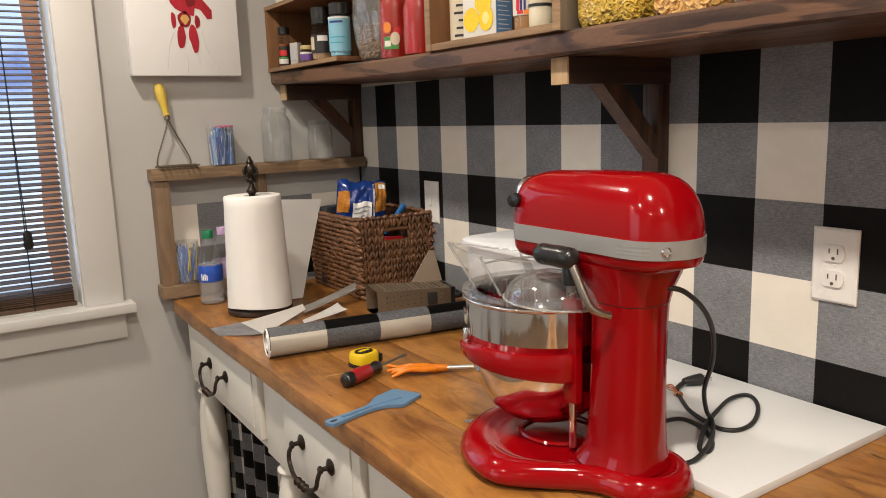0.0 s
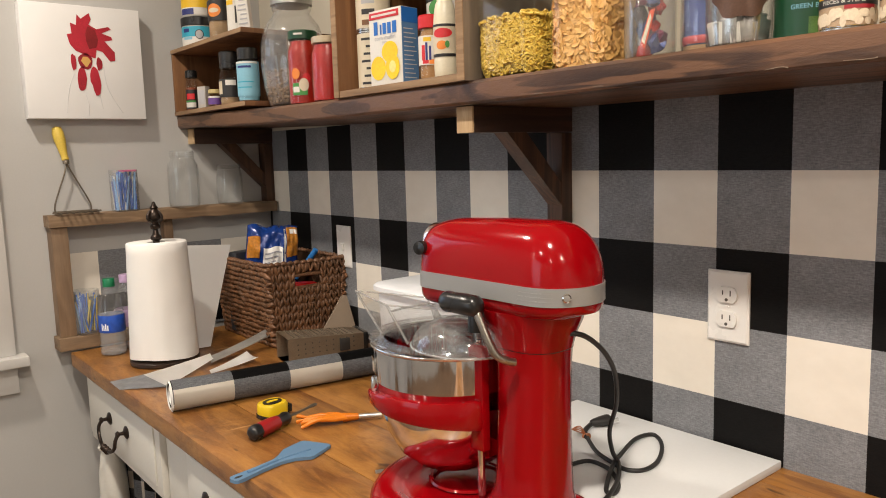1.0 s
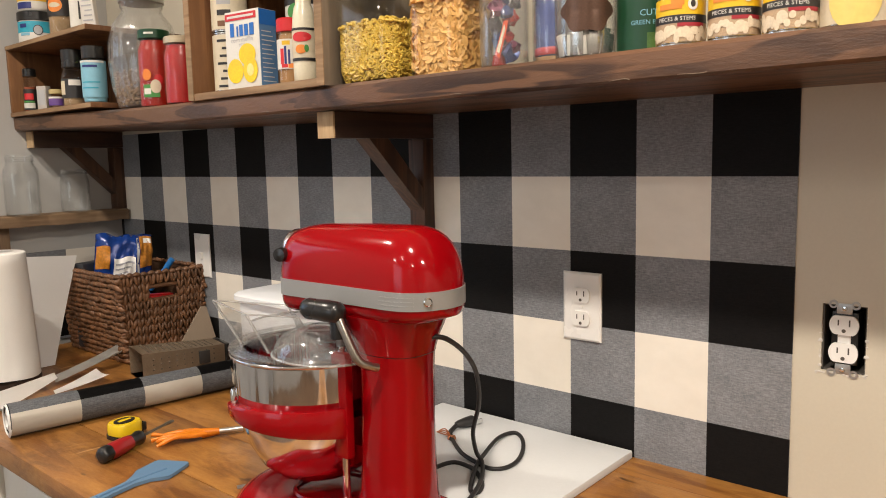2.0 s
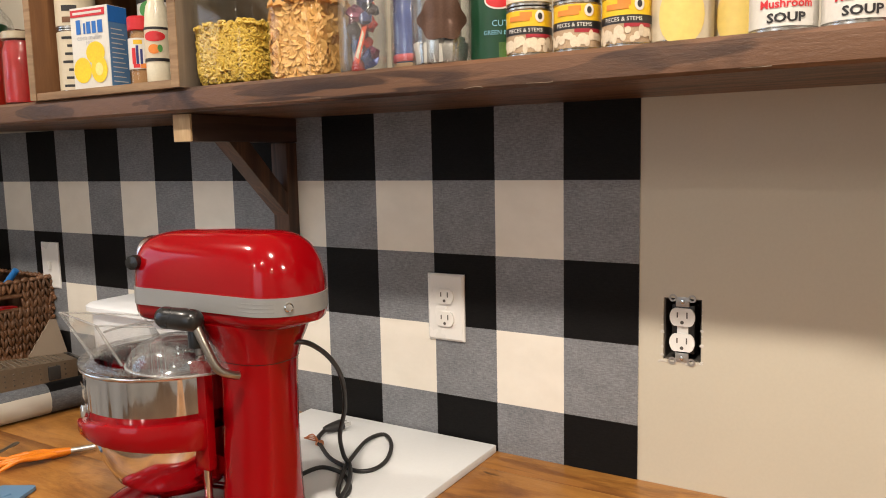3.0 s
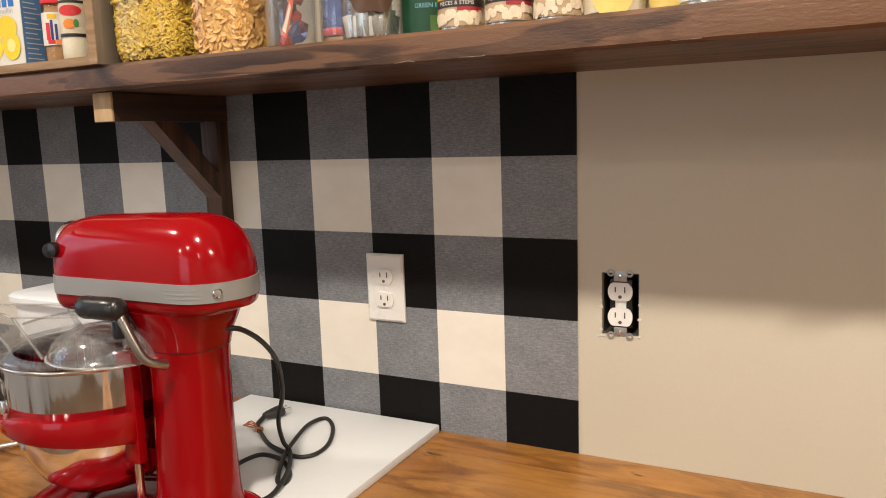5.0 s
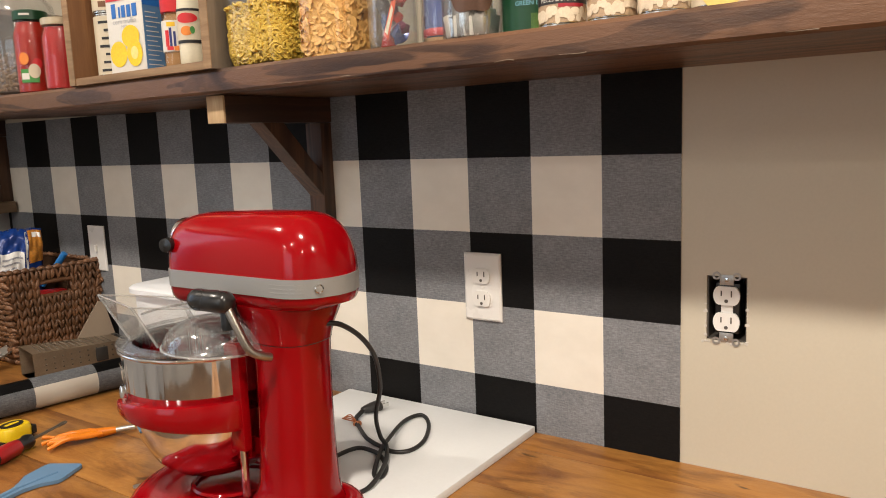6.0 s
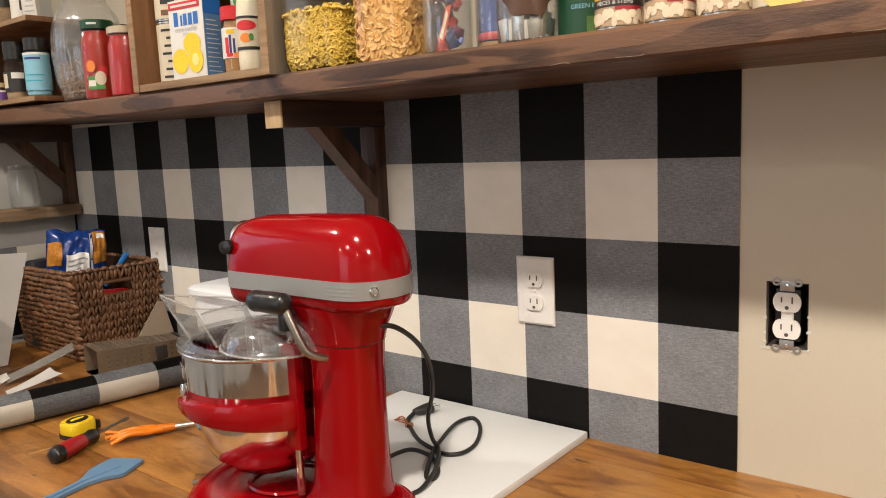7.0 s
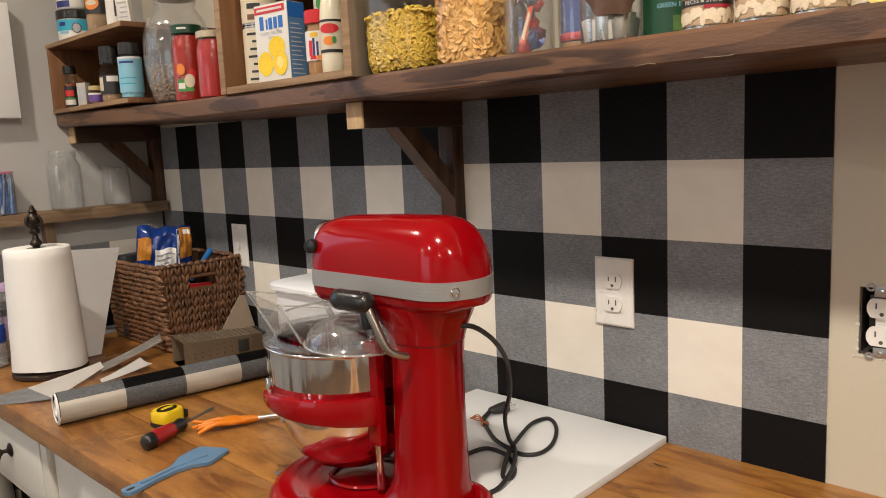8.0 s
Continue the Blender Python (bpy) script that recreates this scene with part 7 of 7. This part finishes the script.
bx = B(); box(bx, -MD / 2 - 0.0014, -MD / 2 - 0.0008, -MW / 2 + 0.012, MW / 2 - 0.008, MH - 0.012, MH - 0.008); part("text_bar", bx, P_WHITE, mm)
for k, (ya, w, h) in enumerate([(0.026, 0.012, 0.024), (0.012, 0.006, 0.018), (0.002, 0.011, 0.02), (-0.011, 0.011, 0.02), (-0.025, 0.013, 0.021)]):
    bx = B(); box(bx, -MD / 2 - 0.0010, -MD / 2 - 0.0004, ya - w / 2, ya + w / 2 - 0.002, 0.095, 0.095 + h); part("blue_logo_shape", bx, P_BLUE, mm)
lettering("corn muffin", 0.0125, mm, P_GREY, (-MD / 2, 0, 0.0885), None, 180, 0.0008)
lettering("MIX", 0.009, mm, P_GREY, (-MD / 2, 0.001, 0.079), None, 180, 0.0008)
# peanut butter
PEANUT = plain("peanut_butter", (0.36, 0.185, 0.065), 0.5, vary=0.08)
pj2 = screw_jar((-0.238, 0.772, Z3), 0.0215, 0.112, "small jar of peanut butter with a red lid", PEANUT, pr("red_lid", (0.55, 0.015, 0.02), 0.35), 0.99, 0.88, "spread_jar", None, 0.022)
label_patch("label_band", pj2, 0.0217, 0.026, 0.076, 120, 300, P_WHITE)
label_patch("blue_shape", pj2, 0.0217, 0.034, 0.064, 205, 216, P_NAVY, 0.0008)
label_patch("blue_shape", pj2, 0.0217, 0.034, 0.058, 222, 232, P_NAVY, 0.0008)
label_patch("red_shape", pj2, 0.0217, 0.028, 0.034, 190, 220, P_RED, 0.0008)
label_patch("orange_shape", pj2, 0.0217, 0.027, 0.035, 222, 250, P_ORANGE, 0.0008)
label_patch("yellow_shape", pj2, 0.0217, 0.066, 0.073, 195, 232, P_YELLOW, 0.0008)
label_patch("red_shape", pj2, 0.0217, 0.034, 0.06, 185, 203, P_RED, 0.0007)
# squeeze dressing
my = thing("dressing_bottle", pose(-0.246, 0.722, Z3), "cream-coloured dressing bottle with a red and orange label", "bottle")
bx = B(); lathe(bx, [(0.0175, 0), (0.0198, 0.003), (0.0202, 0.02), (0.0197, 0.05), (0.020, 0.09), (0.0185, 0.108), (0.016, 0.122), (0.013, 0.128), (0.013, 0.14)], 30); part("bottle", bx, pr("mayonnaise", (0.72, 0.66, 0.50), 0.3), my, angle=60)
bx = B(); lathe(bx, [(0.015, 0.1405), (0.016, 0.142), (0.016, 0.16), (0.0, 0.162)], 24); part("cap", bx, P_WHITE, my)
label_patch("label_band", my, 0.0203, 0.034, 0.088, 120, 300, P_CREAM)
label_patch("black_edge", my, 0.0203, 0.034, 0.039, 120, 300, P_BLACK, 0.0008)
label_patch("black_edge", my, 0.0203, 0.084, 0.088, 120, 300, P_BLACK, 0.0008)
oval_patch("red_oval", my, 0.0205, 0.073, 215, 0.036, 0.016, P_RED, 0.001)
oval_patch("orange_shape", my, 0.0205, 0.053, 212, 0.02, 0.015, P_ORANGE, 0.001)
oval_patch("green_leaf", my, 0.0205, 0.054, 238, 0.008, 0.012, P_GREEN, 0.001)
gc = can((-0.135, 0.845, Z3), 0.041, 0.112, "food can with a white and green label", P_WHITE)
gc2 = can((-0.135, 0.845, Z3 + 0.1125), 0.041, 0.06, "short green and white food can on a can", P_WHITE)
oval_patch("green_mark", gc2, 0.041, 0.03, 205, 0.05, 0.03, P_GREEN, 0.0008)
label_patch("black_band", gc2, 0.041, 0.042, 0.054, 120, 300, P_BLACK, 0.0006)
oval_patch("green_mark", gc, 0.041, 0.06, 215, 0.05, 0.05, P_GREEN, 0.0008)

# square jar of macaroni
mc = thing("macaroni_jar", pose(-0.203, 0.566, Z), "squarish clear jar filled with elbow macaroni", "jar")
bx = B()
sec = [(0.098, 0.0), (0.112, 0.004), (0.117, 0.03), (0.118, 0.12), (0.112, 0.15), (0.1, 0.165)]
outer = [squarish(w, w, 44, 4.5, 0, 0, z) for w, z in sec]
inner = [squarish(w - 0.004, w - 0.004, 44, 4.5, 0, 0, max(z, 0.003)) for w, z in reversed(sec)]
loft(bx, outer + inner); part("jar_wall", bx, JAR_GLASS, mc, angle=60)
bx = B(); loft(bx, [squarish(0.092, 0.092, 32, 4.5, 0, 0, 0.004), squarish(0.106, 0.106, 32, 4.5, 0, 0, 0.03), squarish(0.106, 0.106, 32, 4.5, 0, 0, 0.086)]); part("macaroni_core", bx, plain("pasta_core", (0.46, 0.30, 0.045), 0.6, vary=0.4, scale=60), mc)


def on_square(r_, w, h, power, top_share=0.16):
    """A random place just inside a squarish jar, or on the top of its fill; and the way out of it."""
    q, k = r_.uniform(-1, 1), r_.choice((-1, 1))
    x, y = (q, k) if r_.random() < 0.5 else (k, q)
    rad = w / (abs(x) ** power + abs(y) ** power) ** (1 / power)
    x, y = x * rad, y * rad
    if r_.random() < top_share:
        q = math.sqrt(r_.random())
        return Vector((x * q, y * q, h + 0.004 * noise.noise(Vector((x * 30, y * 30, 1))))), Vector((0, 0, 1))
    out = Vector((math.copysign(abs(x / w) ** (power - 1), x), math.copysign(abs(y / w) ** (power - 1), y), 0)).normalized()
    z = r_.uniform(0.006, h)
    k = 0.90 + 0.10 * min(1, z / 0.02)
    return Vector((x * k, y * k, z)), out


def elbow(bx, r_, i):
    c, out = on_square(r_, 0.0562, 0.090, 4.5)
    u = out.orthogonal().normalized()
    v = out.cross(u)
    a = r_.uniform(0, 6.283)
    u, v = u * math.cos(a) + v * math.sin(a), v * math.cos(a) - u * math.sin(a)
    v = (v + out * r_.uniform(-0.5, 0.5)).normalized()
    c = c - out * (0.0022 + r_.uniform(0, 0.0022))
    tube(bx, [c + 0.0041 * (math.cos(t_) * u + math.sin(t_) * v) for t_ in (0.0, 0.8, 1.6, 2.4, 3.1)], 0.0019, 6, 1)


pieces("macaroni", mc, elbow, 3000, plain("elbow_macaroni", (0.66, 0.45, 0.075), 0.4, vary=0.15, scale=50), 21)
bx = B(); lathe(bx, [(0.05, 0.166), (0.054, 0.168), (0.054, 0.184), (0.0, 0.188)], 36); part("lid", bx, TIN, mc)
mc.scale = (1.13, 1.13, 1.0)

# square jar of corn flakes
cf = thing("cereal_jar", pose(-0.212, 0.427, Z), "squarish clear jar filled with corn flakes", "jar")
bx = B()
sec = [(0.085, 0.0), (0.098, 0.004), (0.101, 0.03), (0.102, 0.13), (0.096, 0.15), (0.086, 0.165)]
outer = [squarish(w, w, 44, 5, 0, 0, z) for w, z in sec]
inner = [squarish(w - 0.004, w - 0.004, 44, 5, 0, 0, max(z, 0.003)) for w, z in reversed(sec)]
loft(bx, outer + inner); part("jar_wall", bx, JAR_GLASS, cf, angle=60)
bx = B(); loft(bx, [squarish(0.076, 0.076, 32, 5, 0, 0, 0.004), squarish(0.089, 0.089, 32, 5, 0, 0, 0.03), squarish(0.089, 0.089, 32, 5, 0, 0, 0.104)]); part("flake_core", bx, plain("flake_core", (0.42, 0.20, 0.055), 0.7, vary=0.4, scale=60), cf)


def flake(bx, r_, i):
    c, out = on_square(r_, 0.0488, 0.108, 5)
    nrm = (out + Vector((r_.uniform(-1, 1), r_.uniform(-1, 1), r_.uniform(-1, 1))) * 0.22).normalized()
    u = nrm.orthogonal().normalized()
    v = nrm.cross(u)
    sz = r_.uniform(0.0070, 0.0118)
    c = c - out * 0.0035
    ring = []
    for k in range(9):
        a = 2 * math.pi * k / 9
        q = sz * r_.uniform(0.82, 1.1)
        ring.append(bx.verts.new(c + u * q * math.cos(a) + v * q * math.sin(a) * 0.8 + nrm * 0.0017 * math.cos(2 * a + i)))
    mid = bx.verts.new(c - nrm * 0.0012)
    for k in range(9):
        bx.faces.new((ring[k], ring[(k + 1) % 9], mid))


pieces("corn_flakes", cf, flake, 1150, plain("corn_flake", (0.70, 0.40, 0.125), 0.5, vary=0.25, scale=80), 22)
bx = B(); lathe(bx, [(0.043, 0.166), (0.047, 0.168), (0.047, 0.184), (0.0, 0.188)], 36); part("lid", bx, TIN, cf)

# treat tubs
FOIL_R, FOIL_B = plain("red_foil", (0.50, 0.04, 0.03), 0.25, metal=0.35, vary=0.5, scale=30), plain("blue_foil", (0.06, 0.09, 0.26), 0.25, metal=0.35, vary=0.5, scale=30)
tub = thing("candy_jar", pose(-0.222, 0.325, Z), "clear jar of red and blue foil-wrapped sweets", "jar")
bx = B(); shell(bx, [(0.028, 0), (0.033, 0.004), (0.034, 0.02), (0.034, 0.12), (0.03, 0.135)], 0.0018, 32); part("jar_wall", bx, CLEAR_PLASTIC, tub, angle=60)
rw = random.Random(41)
FOILS = (FOIL_R, FOIL_B, plain("plum_foil", (0.16, 0.03, 0.07), 0.3, metal=0.35, vary=0.5, scale=30), plain("dark_wrapper", (0.045, 0.035, 0.04), 0.35, vary=0.5, scale=30))
for k in range(15):
    a, q = rw.uniform(0, 6.283), rw.uniform(0.004, 0.018)
    bx = B(); blob(bx, (q * math.cos(a), q * math.sin(a), 0.014 + 0.0068 * k), (rw.uniform(0.008, 0.013), rw.uniform(0.008, 0.013), rw.uniform(0.008, 0.015)), k * 3.1, 0.7, 2)
    part("wrapped_sweet", bx, FOILS[k % 4], tub, angle=25)
bx = B(); outline(bx, [(-0.0305, -0.006, 0.018), (-0.029, -0.012, 0.012), (-0.024, -0.021, 0.05), (-0.0225, -0.0225, 0.062), (-0.026, -0.018, 0.06)], 0.0012, "x"); part("bright_wrapper", bx, pr("rainbow_foil_red", (0.8, 0.12, 0.05), 0.2), tub)
bx = B(); outline(bx, [(-0.031, -0.009, 0.022), (-0.030, -0.012, 0.018), (-0.0255, -0.0195, 0.05), (-0.026, -0.0185, 0.056)], 0.0012, "x"); part("pale_wrapper", bx, pr("rainbow_foil_pale", (0.75, 0.75, 0.6), 0.2), tub)
tub2 = thing("candy_jar", pose(-0.195, 0.262, Z), "clear jar of blue wrappers with a red rim", "jar")
bx = B(); shell(bx, [(0.024, 0), (0.028, 0.004), (0.029, 0.02), (0.029, 0.12), (0.026, 0.135)], 0.0018, 32); part("jar_wall", bx, CLEAR_PLASTIC, tub2, angle=60)
bx = B(); lathe(bx, [(0.02, 0.012), (0.025, 0.018), (0.025, 0.1), (0.0, 0.108)], 24); part("blue_wrapper", bx, FOIL_B, tub2)
bx = B(); lathe(bx, [(0.0255, 0.014), (0.0268, 0.016), (0.0268, 0.022), (0.0255, 0.024)], 28, cap0=False, cap1=False); part("red_band", bx, P_RED, tub2)
bx = B(); lathe(bx, [(0.018, 0.002), (0.0255, 0.006), (0.0255, 0.012)], 24); part("brown_sweets", bx, P_TAN, tub2)

# cup with a scalloped brown label
cu_ = thing("lidded_cup", pose(-0.222, 0.198, Z), "clear tumbler of silver wrappers with a brown scalloped label", "cup")
bx = B(); shell(bx, [(0.034, 0), (0.038, 0.003), (0.039, 0.02), (0.040, 0.14)], 0.0016, 36); part("cup_wall", bx, CLEAR_PLASTIC, cu_, angle=60)
scallop = [((1 + 0.09 * math.cos(6 * q)) * 0.034 * math.cos(q), (1 + 0.09 * math.cos(6 * q)) * 0.026 * math.sin(q)) for q in [2 * math.pi * i / 40 for i in range(40)]]
curved_patch("scalloped_label", cu_, 0.0405, 0.056, 212, scallop, plain("copper_brown_label", (0.10, 0.055, 0.038), 0.3, metal=0.5, vary=0.3))
rr = random.Random(17)
for i in range(16):
    a = radians(150 + i * 9)
    bx = B(); box(bx, -0.004, 0.004, -0.006, 0.006, 0.004, 0.03 + rr.uniform(-0.004, 0.006), 0.001, pose(0.030 * math.cos(a), 0.030 * math.sin(a), 0, rr.uniform(-8, 8), rr.uniform(-8, 8), math.degrees(a))); part("foil_piece", bx, TIN if i % 3 else P_WHITE, cu_)
bx = B(); lathe(bx, [(0.024, 0.004), (0.026, 0.03), (0.026, 0.12)], 24); part("wrapper_core", bx, plain("silver_wrap", (0.45, 0.42, 0.38), 0.3, metal=0.6, vary=0.4, scale=40), cu_)
cr_b = thing("cracker_sleeve", pose(-0.10, 0.165, Z), "tan sleeve of crackers standing behind the cans", "packet")
bx = B(); lathe(bx, [(0.02, 0), (0.024, 0.003), (0.024, 0.15), (0.0, 0.152)], 20); part("sleeve", bx, P_TAN, cr_b)

# green bean can
gb = can((-0.195, 0.128, Z), 0.0365, 0.112, "tall food can with a dark green label reading cut green beans", P_DKGREEN)
oval_patch("red_shield", gb, 0.0365, 0.076, 207, 0.034, 0.02, P_RED, 0.0008)
oval_patch("white_rim", gb, 0.0365, 0.076, 207, 0.038, 0.024, P_WHITE, 0.0006)
lettering("CUT", 0.0105, gb, P_SKY, (0, 0, 0.047), 0.0365, 209)
lettering("GREEN BEANS", 0.0075, gb, P_SKY, (0, 0, 0.036), 0.0365, 213)
label_patch("bean_print", gb, 0.0365, 0.006, 0.024, 206, 250, pr("bean_green_print", (0.06, 0.13, 0.03), vary=0.5, scale=160), 0.0007)

# mushroom cans
MUSH = plain("mushroom_print", (0.66, 0.55, 0.40), 0.45, vary=0.2, scale=60)
MUSH_SHADE = plain("mushroom_shade_print", (0.40, 0.28, 0.17), 0.45, vary=0.4, scale=120)
for k, yc in enumerate((0.070, 0.0085, -0.0505)):
    mcan = can((-0.229, yc, Z), 0.0275, 0.058, "short can of mushroom pieces with a yellow and black label", P_YELLOW, group="mushroom cans")
    fc = 201 if k == 0 else 199 if k == 1 else 196
    label_patch("mushroom_field", mcan, 0.0275, 0.005, 0.026, fc - 100, fc + 100, MUSH_SHADE, 0.0003)
    label_patch("black_band", mcan, 0.0275, 0.0255, 0.0345, fc - 100, fc + 100, P_BLACK, 0.0006)
    label_patch("red_band", mcan, 0.0275, 0.0215, 0.0255, fc - 5, fc + 62, P_DKRED, 0.0007)
    r_ = random.Random(30 + k)
    for i in range(16):
        oval_patch("mushroom_shape", mcan, 0.0275, 0.0125 + r_.uniform(-0.004, 0.006), fc - 78 + i * 10.2, r_.uniform(0.006, 0.013), r_.uniform(0.007, 0.014), MUSH, 0.0009 + 0.00015 * (i % 4))
    lettering("PIECES & STEMS", 0.0062, mcan, P_WHITE, (0, 0, 0.030), 0.0275, fc - 8, 0.0011)
    oval_patch("white_emblem", mcan, 0.0275, 0.046, fc + 30, 0.012, 0.014, P_WHITE, 0.0008)
    oval_patch("dark_emblem", mcan, 0.0275, 0.046, fc + 30, 0.006, 0.008, P_BLACK, 0.0011)
    label_patch("orange_script_bar", mcan, 0.0275, 0.041, 0.047, fc - 50, fc + 5, P_ORANGE, 0.0008)
    label_patch("orange_script_bar", mcan, 0.0275, 0.045, 0.051, fc - 20, fc + 10, P_ORANGE, 0.0007)
    # the same kind stacked above
    m2 = can((-0.229, yc, Z + 0.0584), 0.0275, 0.058, "short can of mushroom pieces stacked on its like", P_YELLOW, group="mushroom cans")
    label_patch("mushroom_field", m2, 0.0275, 0.005, 0.026, fc - 100, fc + 100, MUSH, 0.0003)
    label_patch("black_band", m2, 0.0275, 0.0255, 0.0345, fc - 100, fc + 100, P_BLACK, 0.0006)

# pale yellow cans
PALE_Y = plain("custard_yellow_print", (0.74, 0.56, 0.16), 0.45, vary=0.12, scale=20)
for x, yc in ((-0.213, -0.108), (-0.165, -0.158)):
    y_ = can((x, yc, Z), 0.0335, 0.105, "food can with a pale yellow and cream label", P_CREAM, group="pale yellow cans")
    oval_patch("yellow_print", y_, 0.0335, 0.03, 192, 0.052, 0.064, PALE_Y, 0.0008)

# soup cans
for k, (yc, fc) in enumerate(((-0.2135, 186), (-0.2805, 184))):
    sc = can((-0.232, yc, Z), 0.0325, 0.1, "soup can with a white label and red lettering", P_WHITE, group="soup cans")
    lettering("SOUP", 0.0125, sc, P_BLACK, (0, 0, 0.0125), 0.0325, fc + 6, 0.0008, 0.0004, 1.15)
    lettering("Mushroom", 0.0115, sc, P_RED, (0, 0, 0.0262), 0.0325, fc + 6, 0.0008, 0.0003)
    label_patch("red_field", sc, 0.0325, 0.045, 0.094, 90, 280, P_RED, 0.0006)

# tomato cans
for yc in (-0.358, -0.432):
    tcn = can((-0.225, yc, Z), 0.0365, 0.11, "food can with a dark red label and a bowl of tomatoes", P_DKRED, group="tomato cans")
    oval_patch("bowl_print", tcn, 0.0365, 0.016, 180, 0.058, 0.022, P_TAN, 0.0007)
    for i in range(7):
        oval_patch("tomato_print", tcn, 0.0365, 0.026 + 0.004 * (i % 2), 180 - 36 + i * 12, 0.016, 0.014, pr("bright_tomato_print", (0.66, 0.05, 0.04)) if i == 0 and yc > -0.4 else P_RED, 0.001 + 0.0001 * i)
